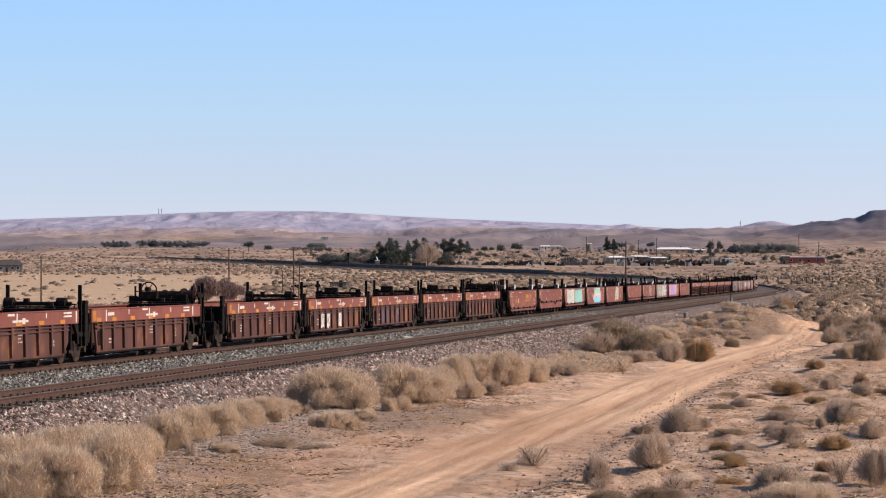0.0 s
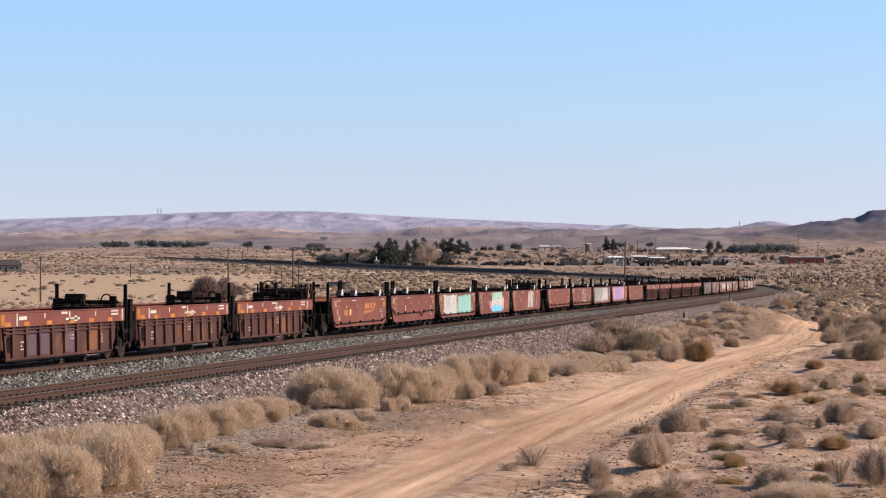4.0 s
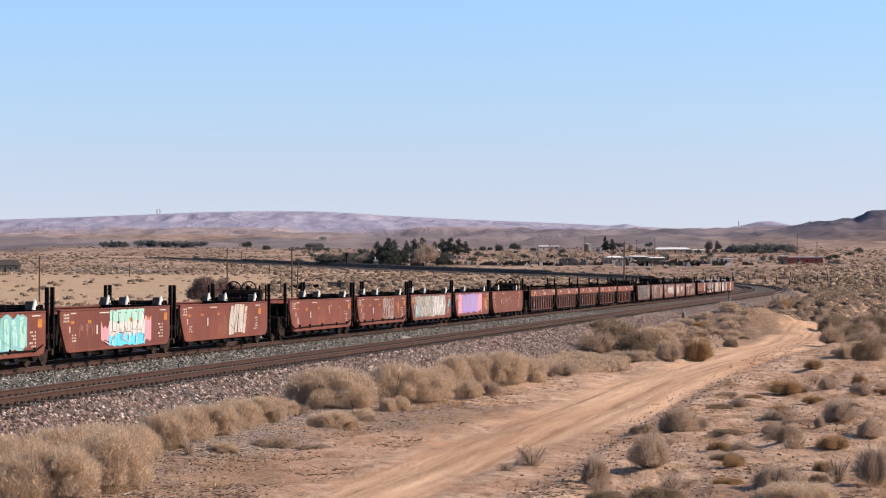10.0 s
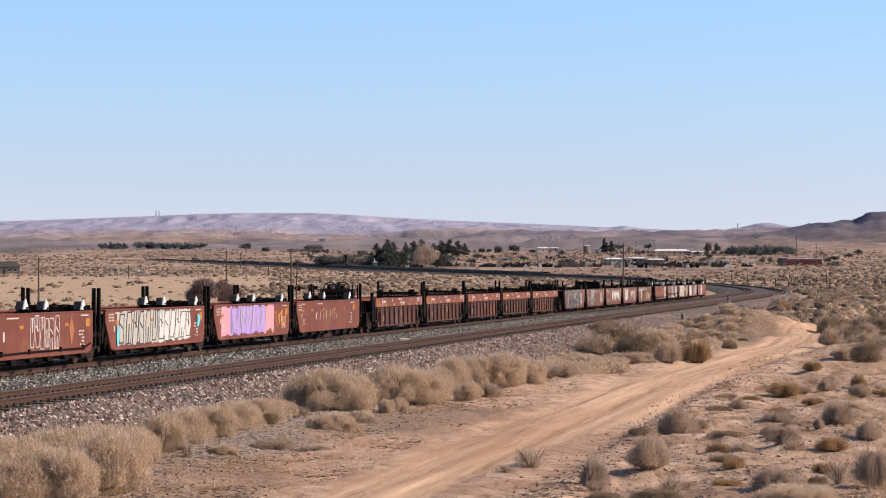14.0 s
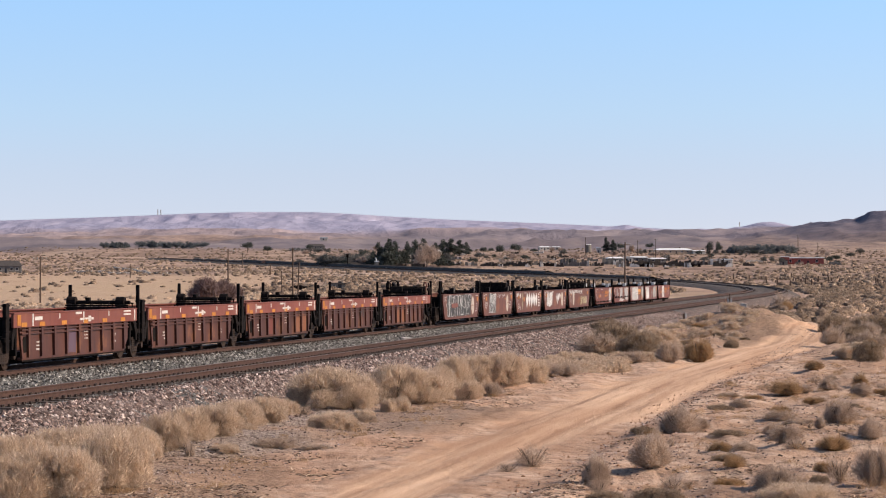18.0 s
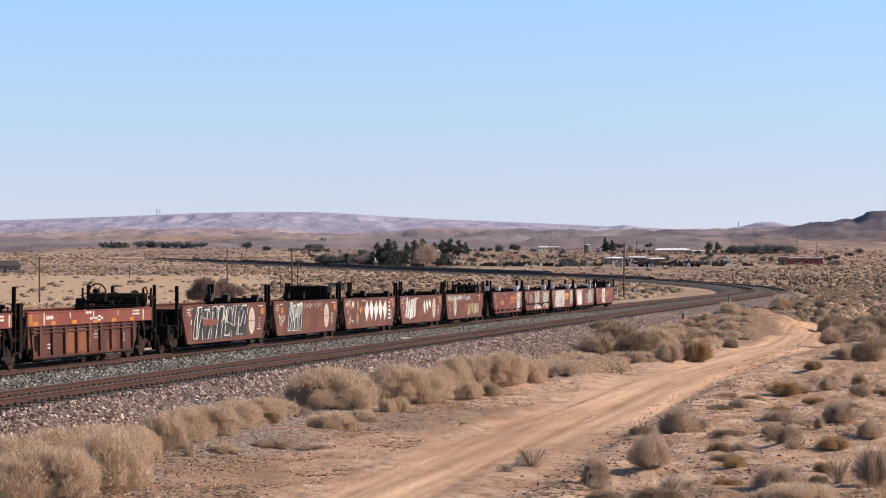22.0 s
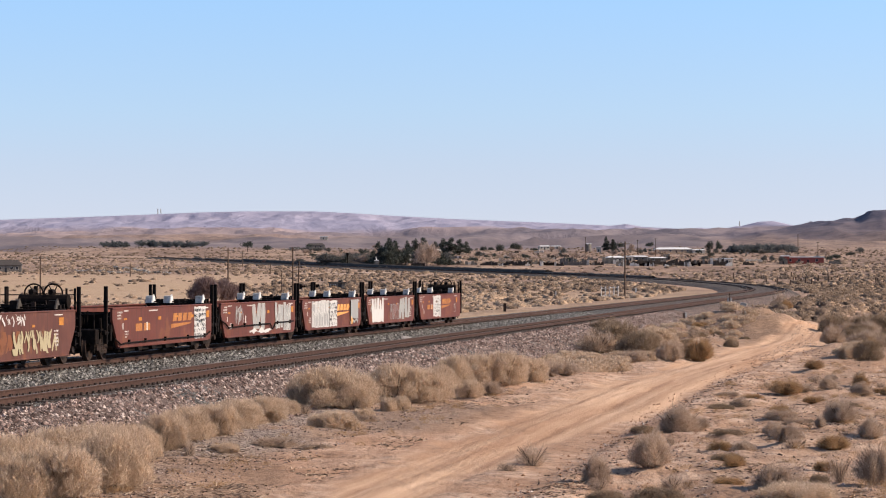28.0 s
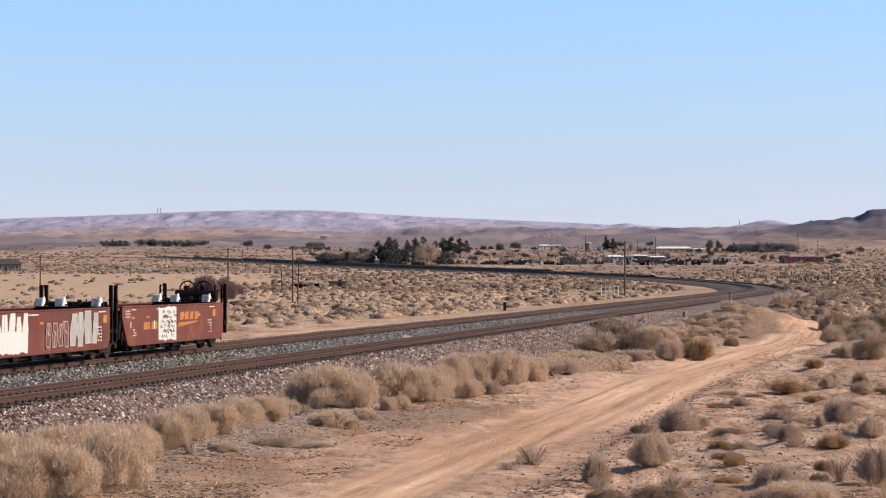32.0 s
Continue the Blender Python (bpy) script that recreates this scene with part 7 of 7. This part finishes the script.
def house(x, y, wide, deep, high, rise, wall, roof, turn=0.0, label="", windows=3, name="house", category="house", chimney=False, sink=0.0):
    """Walls with real openings filled by dark panes, a pitched or flat roof with eaves, a door."""
    e = thing(name, label, category, "buildings of the settlement", pose(x, y, land_at(x, y) - sink, 0, 0, turn))
    w, d = wide / 2, deep / 2
    body = part("wall", box(bmesh.new(), -w, w, -d, d, -0.4, high, 0.02), wall, e)
    bm = bmesh.new()
    if rise > 0.3:
        a = [bm.verts.new(v) for v in ((-w - 0.5, -d - 0.5, high), (w + 0.5, -d - 0.5, high), (w + 0.5, d + 0.5, high), (-w - 0.5, d + 0.5, high))]
        b = [bm.verts.new(v) for v in ((-w * 0.75, 0, high + rise), (w * 0.75, 0, high + rise))]
        for q in ((a[0], a[1], b[1], b[0]), (a[1], a[2], b[1]), (a[2], a[3], b[0], b[1]), (a[3], a[0], b[0]), (a[3], a[2], a[1], a[0])):
            bm.faces.new(q)
    else:
        box(bm, -w - 0.3, w + 0.3, -d - 0.3, d + 0.3, high + 0.003, high + 0.22 + rise, 0.03)
    top = part("roof", bm, roof, e)
    if chimney:
        part("chimney", box(bmesh.new(), w * 0.3, w * 0.3 + 0.7, -0.3, 0.4, high + rise * 0.4, high + rise + 0.8, 0.02), WALL_TAN, top)
    for i in range(windows):
        cx = -w + (i + 0.6) * wide / (windows + 0.4)
        if i == windows // 2:
            part("door", box(bmesh.new(), cx - 0.45, cx + 0.45, -d - 0.06, -d + 0.05, 0.0, 2.05, 0.01), DARK_OPEN, e)
            continue
        win = part("window", box(bmesh.new(), cx - 0.7, cx + 0.7, -d - 0.05, -d + 0.05, high * 0.36, high * 0.78, 0.01), WHITE, e)
        part("pane", box(bmesh.new(), cx - 0.6, cx + 0.6, -d - 0.06, -d - 0.02, high * 0.4, high * 0.74), DARK_OPEN, win)
    return e


house(-189.5, 1180.0, 13.0, 8.0, 3.2, 2.3, WALL_GREY, ROOF_DARK, 8, "low dark grey house with a dark hipped roof on the plain", 5, chimney=True)
house(-24.0, 1420.0, 15.0, 6.0, 3.4, 0.2, WALL_PALE, ROOF_WHITE, 4, "pale flat-roofed trailer house among trees", 5, "mobile_home", "mobile home", sink=-2.4)
house(-17.2, 1440.0, 8.0, 4.0, 2.4, 0.2, WALL_PALE, ROOF_WHITE, -6, "small pale trailer below trees", 3, "mobile_home", "mobile home")
house(-5.0, 1880.0, 9.0, 6.0, 3.2, 1.4, WALL_PALE, ROOF_WHITE, 10, "small white house behind dark pines", 3)
house(-114.0, 2446.0, 16.0, 8.0, 3.0, 1.8, WALL_GREY, ROOF_DARK, 5, "low grey house with a dark roof far on the plain", 3)
house(-126.0, 2893.0, 8.0, 5.0, 2.6, 0.3, WALL_PALE, ROOF_WHITE, 0, "tiny bright white shed on the far slope", 1, "shed", "shed")
house(90.8, 2409.0, 10.0, 6.0, 2.8, 0.9, WALL_PALE, ROOF_WHITE, 10, "white farm house far on the plain", 3)
house(101.6, 2427.0, 9.0, 5.0, 2.4, 0.6, WALL_PALE, ROOF_WHITE, -8, "white outbuilding far on the plain", 2)
house(186.0, 2186.0, 30.0, 10.0, 3.0, 1.5, WALL_TAN, ROOF_WHITE, 4, "long low house with a white metal roof", 6)
house(206.0, 2180.0, 10.0, 8.0, 2.6, 0.6, WALL_PALE, ROOF_WHITE, 4, "pale low annex with a white roof", 2, "shed", "shed")
house(133.9, 2320.0, 3.6, 3.0, 3.9, 0.3, WALL_PALE, ROOF_WHITE, 0, "small pale tank house beside a dark tank", 1, "shed", "shed")
house(95.4, 1500.0, 9.0, 5.0, 2.9, 0.8, WALL_GREY, ROOF_WHITE, 12, "grey shed with a bright patched roof in a yard", 3, "shed", "shed")
house(104.5, 1520.0, 5.0, 4.0, 3.0, 0.2, WALL_PALE, ROOF_WHITE, 0, "pale box trailer in a yard", 2, "box_trailer", "trailer")
house(119.7, 1660.0, 12.0, 5.0, 2.6, 0.7, WALL_GREY, ROOF_WHITE, -6, "low grey shed with a pale roof", 3, "shed", "shed")
house(119.6, 1507.0, 9.0, 5.0, 2.3, 0.6, WALL_GREY, ROOF_WHITE, 6, "grey lean-to shed with a pale roof", 3, "shed", "shed")
house(152.0, 1445.0, 5.0, 4.0, 2.7, 0.2, WALL_PALE, ROOF_WHITE, 0, "white box trailer at the end of a dark fence", 1, "box_trailer", "trailer")
house(198.5, 1487.0, 21.0, 7.0, 3.4, 0.25, WALL_RED, ROOF_WHITE, -5, "long red sheet-metal barn with a white roof", 4, "barn", "barn")
house(187.5, 1483.0, 4.2, 7.6, 3.9, 0.2, WALL_RED, ROOF_WHITE, -5, "red barn porch with a raised white roof", 1, "barn_porch", "barn")
house(182.0, 1446.0, 4.0, 3.0, 2.2, 0.2, WALL_GREY, ROOF_DARK, 0, "dark grey shed beside a red barn", 1, "shed", "shed")
house(-27.1, 700.0, 4.2, 1.9, 1.3, 0.1, WALL_GREY, ROOF_DARK, 3, "rusting dark abandoned crate in the scrub", 2, "scrap_crate", "scrap")


def water_tank(x, y):
    e = thing("water_tank", "dark round water tank on a tall wooden stand", "water tank", "", pose(x, y, land_at(x, y)))
    part("tank", tube(bmesh.new(), (0, 0, 0.9), (0, 0, 6.6), 2.5, 18), WALL_GREY, e)
    part("lid", tube(bmesh.new(), (0, 0, 6.6), (0, 0, 6.95), 2.6, 18, 1.9), ROOF_WHITE, e)
    for k in range(4):
        a = k * math.pi / 2 + 0.5
        part("stand_leg", tube(bmesh.new(), (math.cos(a) * 2, math.sin(a) * 2, -0.4), (math.cos(a) * 1.8, math.sin(a) * 1.8, 0.95), 0.2, 6), POLE_WOOD, e)


water_tank(112.0, 2080.0)


def scrap(x, y, wide, high, mat, label, seed, name="scrap_pile"):
    """A heap of old boards, sheet and wrecks in a yard."""
    r = random.Random(seed)
    e = thing(name, label, "scrap", "yard clutter", pose(x, y, land_at(x, y) - 0.1, 0, 0, r.uniform(-12, 12)))
    n = max(4, int(wide / 1.4))
    for i in range(n):
        cx = -wide / 2 + (i + 0.5) * wide / n
        h = 1.3 * high * r.uniform(0.45, 1.0)
        a = r.uniform(-0.25, 0.25)
        bm = prism(bmesh.new(), [(cx - wide / n * 0.6, 0), (cx + wide / n * 0.6, 0), (cx + wide / n * 0.45 + a, h), (cx - wide / n * 0.4 + a, h * r.uniform(0.75, 1.0))], r.uniform(-1.2, -0.4), r.uniform(0.3, 1.2))
        part("scrap_piece", bm, mat if r.random() < 0.82 else r.choice((WHITE, WALL_GREY, WALL_PALE)), e)


scrap(33.0, 1400.0, 18.0, 2.0, YARD_DARK, "row of dark wrecked cars and boards in a yard", 1)
scrap(47.0, 1420.0, 14.0, 2.0, YARD_DARK, "dark scrap and a white hulk in a yard", 2)
scrap(66.0, 1405.0, 10.0, 4.0, WALL_GREY, "grey heap of old machinery in a yard", 3)
scrap(73.0, 1410.0, 7.0, 3.0, WALL_GREY, "low grey heap of old sheet metal", 4)
scrap(90.0, 1440.0, 10.0, 3.2, WALL_GREY, "grey sheds and scrap along a yard fence", 5)
scrap(112.0, 1430.0, 18.0, 2.8, YARD_DARK, "dark board fence with scrap behind it", 6)
scrap(136.0, 1440.0, 30.0, 2.8, YARD_DARK, "long dark board fence round a yard", 7)
scrap(126.0, 1400.0, 2.0, 2.0, WHITE, "white upright appliance standing in a yard", 8)
scrap(168.0, 1640.0, 12.0, 2.0, WALL_GREY, "low grey scrap in a far yard", 9)
scrap(184.0, 1600.0, 10.0, 1.8, WALL_PALE, "pale scattered scrap in a far yard", 10)
scrap(214.0, 1478.0, 7.0, 2.0, WALL_GREY, "grey scrap beside a red barn", 11)
scrap(-35.0, 690.0, 7.5, 1.2, STEEL_DARK, "dark scrap timber lying in the scrub", 12)
for i, row in enumerate(((24.0, 1392, 9.0, 1.7, YARD_DARK), (40.0, 1396, 12.0, 2.3, YARD_DARK), (54.0, 1398, 8.0, 1.6, STEEL_DARK), (60.0, 1392, 5.0, 2.0, YARD_DARK), (80.0, 1412, 8.0, 2.2, YARD_DARK),
                        (98.0, 1410, 10.0, 2.6, YARD_DARK), (104.0, 1402, 7.0, 1.9, STEEL_DARK), (121.0, 1412, 12.0, 2.4, YARD_DARK), (130.0, 1406, 8.0, 2.0, STEEL_DARK), (146.0, 1418, 9.0, 2.6, YARD_DARK),
                        (5.0, 1400, 9.0, 1.4, YARD_DARK), (15.0, 1405, 6.0, 1.8, WALL_GREY), (161.0, 1425, 6.0, 1.6, YARD_DARK), (-12.0, 1372, 7.0, 2.2, YARD_DARK), (-22.0, 1360, 8.0, 2.0, YARD_DARK))):
    scrap(*row, "dark weathered boards and wrecks heaped in a yard", 200 + i)
for i, row in enumerate(((43.6, 1385, 2.4, 1.5), (51.0, 1390, 1.6, 2.1), (30.0, 1386, 2.0, 1.2), (92.0, 1400, 4.4, 2.4), (99.0, 1396, 5.0, 1.6), (108.0, 1398, 2.4, 1.9), (116.0, 1395, 3.2, 1.4), (127.5, 1396, 1.6, 2.0), (149.0, 1408, 3.6, 2.2))):
    scrap(*row, WHITE, "white painted hulk among dark wrecks in a yard", 230 + i, "white_hulk")
rng = random.Random(44)
for i in range(44):
    x = rng.uniform(-20, 230)
    y = rng.uniform(1480, 2150)
    scrap(x, y, rng.uniform(3, 9), rng.uniform(1.0, 2.4), rng.choice((WALL_GREY, YARD_DARK, WALL_TAN, WALL_PALE)), "low heap of old sheet and boards in a far yard", 60 + i)
scrap(-118.0, 1250.0, 26.0, 0.6, WALL_TAN, "pale scattered debris on the plain", 13)
scrap(-150.0, 1290.0, 20.0, 0.6, WALL_TAN, "tan rubble scattered on the plain", 14)


def low_wall(x0, y0, x1, y1):
    """A pale broken curb wall across the plain, in lengths that follow the soil."""
    e = thing("low_wall", "long low pale concrete wall across the scrub", "wall", "", pose(x0, y0, land_at(x0, y0)))
    n = 12
    for i in range(n):
        a = [u + (v - u) * i / n for u, v in ((x0, x1), (y0, y1))]
        b = [u + (v - u) * (i + 0.94) / n for u, v in ((x0, x1), (y0, y1))]
        za, h = land_at(*a) - land_at(x0, y0), 0.75 - 0.2 * (i % 3)
        bm = bmesh.new()
        tube(bm, (a[0] - x0, a[1] - y0, za + h * 0.4), (b[0] - x0, b[1] - y0, land_at(*b) - land_at(x0, y0) + h * 0.4), h, 4)
        part("wall_length", bm, CONCRETE, e)


low_wall(-158.2, 1307.8, -122.4, 1151.2)
for i, row in enumerate(((-155.0, 1190.0, 14.0, 0.9), (-139.0, 1165.0, 10.0, 0.8), (-121.0, 1150.0, 12.0, 0.9))):
    scrap(*row, CONCRETE, "pale concrete rubble strewn on the plain", 260 + i, "rubble")


def signal_mast(x, y):
    e = thing("signal_mast", "dark railway signal mast beside the far curve", "signal", "", pose(x, y, land_at(x, y)))
    part("mast_shaft", tube(bmesh.new(), (0, 0, -0.3), (0, 0, 7.2), 0.22, 8), STEEL_DARK, e)
    part("signal_head", box(bmesh.new(), -0.6, 0.6, -0.3, 0.2, 5.6, 7.4, 0.1), STEEL_DARK, e)


def signal_house(x, y):
    e = thing("signal_house", "small pale equipment house beside the far curve", "equipment house", "", pose(x, y, land_at(x, y)))
    part("wall", box(bmesh.new(), -1.1, 1.1, -1.0, 1.0, -0.3, 3.6, 0.03), WALL_GREY, e)
    part("roof", box(bmesh.new(), -1.25, 1.25, -1.15, 1.15, 3.6, 3.85, 0.03), ROOF_WHITE, e)
    part("vent", tube(bmesh.new(), (0.0, 0, 3.85), (-0.5, 0, 5.6), 0.2, 8), ROOF_WHITE, e)


signal_mast(-48.0, 1375.0)
signal_house(-32.6, 1352.0)


# ---- trees ----
def crown(rng, high, wide, n, leaf, kind):
    """Clumps of leaves round a leader: conical for pines, spreading for bare trees."""
    lobes = []
    for i in range(9 if kind == "pine" else 8):
        f = (i + 0.5) / 9
        if kind == "pine":
            z, r = high * (0.14 + 0.74 * f), wide * 0.5 * (1 - f ** 1.6 * 0.62) * rng.uniform(0.75, 1.15)
            a = rng.uniform(0, 6.28)
            lobes.append((math.cos(a) * r * 0.5, math.sin(a) * r * 0.5, z - high * 0.06, r * 0.8, high * 0.15))
        else:
            a, q = rng.uniform(0, 6.28), wide * rng.uniform(0.05, 0.3)
            lobes.append((math.cos(a) * q, math.sin(a) * q, high * rng.uniform(0.3, 0.62), wide * rng.uniform(0.18, 0.3), high * rng.uniform(0.22, 0.36)))
    t = twig_cloud(rng, lobes, n, leaf, leaf * (0.28 if kind == "pine" else 0.07), 0.25 if kind == "pine" else 0.9, 0.25)
    return t


def tree_kind(kind, seed, mat, name):
    rng = np.random.default_rng(seed)
    leaf = 0.085 if kind == "pine" else 0.17
    cr = tri_mesh("crown", crown(rng, 1.0, 0.62 if kind == "pine" else 1.05, {"pine": 2600, "bare": 2000}.get(kind, 9000), leaf, kind), mat)
    bm = bmesh.new()
    tube(bm, (0, 0, -0.03), (0.01, 0, 0.55), 0.022, 7, 0.012)
    tube(bm, (0.01, 0, 0.55), (0, 0.01, 0.9), 0.012, 6, 0.004)
    for i in range(6):
        a = rng.uniform(0, 6.28)
        z = rng.uniform(0.2, 0.6)
        tube(bm, (0, 0, z), (math.cos(a) * 0.16, math.sin(a) * 0.16, z + 0.12), 0.008, 5, 0.003)
    me = bpy.data.meshes.new("trunk")
    bm.to_mesh(me)
    bm.free()
    me.materials.append(BARK)
    return cr, me


TREES = {"pine": [tree_kind("pine", 700 + k, PINE, "pine") for k in range(4)], "bare": [tree_kind("bare", 720 + k, BARE, "bare") for k in range(3)],
         "round": [tree_kind("bare", 740 + k, PINE, "round") for k in range(3)], "grey": [tree_kind("bare", 780 + k, THICKET, "grey") for k in range(3)], "brush": [tree_kind("brush", 760 + k, PURPLE_TWIGS, "brush") for k in range(2)]}
TREE_WORDS = {"pine": ("dark green pine by the settlement", "pine tree"), "bare": ("leafless pale brown tree beside the track", "tree"), "round": ("dark rounded evergreen tree on the plain", "tree"), "grey": ("grey-green shrubby tree in the settlement", "tree"), "brush": ("leafless purple-brown bush beyond the tracks", "bush")}


def tree(x, y, wide, high, kind, group="trees of the settlement"):
    k = COUNT[0] = COUNT[0] + 1
    cr, tr = TREES[kind][k % len(TREES[kind])]
    sx = wide / (0.5 if kind == "pine" else 1.05)
    e = thing("tree", TREE_WORDS[kind][0], TREE_WORDS[kind][1], group, pose(x, y, land_at(x, y) - 0.1, 0, 0, (k * 77) % 360) @ Matrix.Diagonal((sx, sx, high, 1)))
    shared("crown", cr, e)
    shared("trunk", tr, e)


for row in ((-31.7, 1372, 8.0, 14.5), (-27.5, 1366, 8.5, 16.0), (-23.0, 1372, 7.5, 14.5), (-18.5, 1395, 7.0, 14.0), (-35.0, 1392, 6.5, 9.5), (-18.8, 1844, 8.5, 13.5), (-12.0, 1830, 8.0, 14.5), (0.4, 1884, 9.0, 13.0), (6.2, 1871, 10.0, 14.0),
            (12.2, 1886, 8.0, 12.5), (17.3, 1950, 6.0, 10.5), (-28.0, 1402, 7.0, 13.0), (-5.0, 1800, 7.0, 12.0), (140.6, 2319, 6.0, 14.5), (145.3, 2318, 7.0, 12.0)):
    tree(*row, "pine")
for row in ((-44.6, 1575, 9.0, 9.0), (-48.0, 1516, 9.0, 6.5), (30.9, 2030, 6.0, 7.0), (42.9, 2018, 9.0, 9.5), (59.3, 2206, 11.0, 9.0), (153.5, 2332, 10.0, 9.0), (216.4, 2196, 7.5, 12.5), (223.5, 2194, 7.0, 12.0), (-156.8, 2187, 12.5, 10.0),
            (-141.6, 2200, 9.0, 7.0), (184.4, 2405, 9.0, 7.0), (37.5, 2094, 5.0, 5.5), (-118.0, 2400, 9.0, 6.0), (67.0, 1420, 7.0, 5.0)):
    tree(*row, "round")
for row in ((-7.5, 1330, 15.0, 13.5), (-40.8, 1517, 9.0, 7.0), (132.1, 1898, 6.0, 8.0), (-4.5, 1338, 10.0, 10.5), (-10.5, 1338, 9.0, 10.0)):
    tree(*row, "bare")
for row in ((-34.2, 392, 6.2, 5.2), (-31.3, 395, 4.6, 4.6)):
    tree(*row, "brush")


rng = random.Random(91)
for i in range(120):
    y = rng.uniform(1400, 2300)
    x = y * rng.uniform(-0.055, 0.155)
    hh = rng.uniform(1.8, 5.6)
    tree(x, y, hh * rng.uniform(0.9, 1.8), hh, rng.choice(("grey", "grey", "bare", "bare", "round")))
for i in range(26):
    x, y = rng.uniform(-50, 6), rng.uniform(1376, 1460)
    hh = rng.uniform(3.0, 8.0)
    tree(x, y, hh * rng.uniform(0.8, 1.3), hh, rng.choice(("grey", "grey", "bare", "pine")))


for i in range(90):
    p1, h1 = rail_at(rng.uniform(900, 1660), rng.uniform(12, 26))
    hh = rng.uniform(0.8, 2.4)
    tree(p1.x, p1.y, hh * rng.uniform(1.3, 2.6), hh, rng.choice(("grey", "grey", "bare", "brush")), "brush along the far embankment")


def tree_row(name, x0, x1, y, high, n, seed, label, mat=None):
    """A far windbreak, too dense to count."""
    rng = np.random.default_rng(seed)
    out = []
    for i in range(n):
        x = x0 + (x1 - x0) * (i + rng.uniform(0.2, 0.8)) / n
        yy = y + rng.uniform(-12, 12)
        h = high * rng.uniform(0.65, 1.1)
        t = crown(rng, h, h * 1.1, 420, 1.7, "bare" if rng.random() < 0.6 else "pine")
        t = t + np.array((x, yy, float(land(x, yy)[0])))
        out.append(t)
    m = tri_mesh(name, np.concatenate(out), mat or THICKET)
    tagged(new(name, m), label, "trees", kind="stuff")


tree_row("windbreak_trees", 234, 287, 2197, 9.0, 60, 1, "dense row of dark trees behind the barn", HAZED_GREEN)
tree_row("windbreak_trees", -278, -214, 2475, 7.0, 44, 2, "low dark row of trees far on the plain", HAZED_GREEN)
tree_row("windbreak_trees", -306, -284, 2436, 6.5, 18, 3, "small dark grove far on the plain", HAZED_GREEN)
tree_row("thicket", -64, -34, 1416, 7.5, 40, 4, "dark thicket on the bank beyond the far curve")
tree_row("thicket", 140, 235, 2260, 3.5, 24, 5, "low dark hedges round the far houses")
tree_row("thicket", -130, -95, 2300, 4.0, 12, 6, "low dark trees on the far plain")

# dark spoil bank beyond the far curve; hillside shade is put into its colour
def bank():
    xs, ys = np.linspace(-66, -28, 30), np.linspace(1395, 1450, 16)
    gx, gy = np.meshgrid(xs, ys)
    z = land(gx.ravel(), gy.ravel()) - 0.3
    u, v = (gx.ravel() + 47) / 19, (gy.ravel() - 1422) / 27
    z = z + 5.4 * np.clip(1 - u * u - v * v, 0, 1) ** 0.8 * (1 + 0.15 * fbm(gx.ravel() / 5, gy.ravel() / 5, 3, 77))
    idx = np.arange(480).reshape(16, 30)
    q = np.stack((idx[:-1, :-1], idx[:-1, 1:], idx[1:, 1:], idx[1:, :-1]), -1).reshape(-1, 4)
    ob = new("spoil_bank", mesh_from("spoil_bank", np.stack((gx.ravel(), gy.ravel(), z), -1).tolist(), q.tolist(), BANK_DARK))
    tagged(ob, "dark bank beyond the far curve", "bank", kind="structure")


bank()


def motions():
    for u, behind, first, last in UNITS:
        walk(u, [(float(t), unit_pose(behind, t)) for t in range(33)])
    turn = math.degrees(15.3 / 0.485) / FPS
    walk(WHEELSETS[0], [(i / FPS, pose(0, 0, 0, 0, turn * i, 0)) for i in range(32 * FPS + 1)])
    spin = WHEELSETS[0].animation_data.action
    for w in WHEELSETS[1:]:
        w.rotation_mode = "QUATERNION"
        keys = w.animation_data_create()
        keys.action = spin
        keys.action_slot = spin.slots[0]


motions()
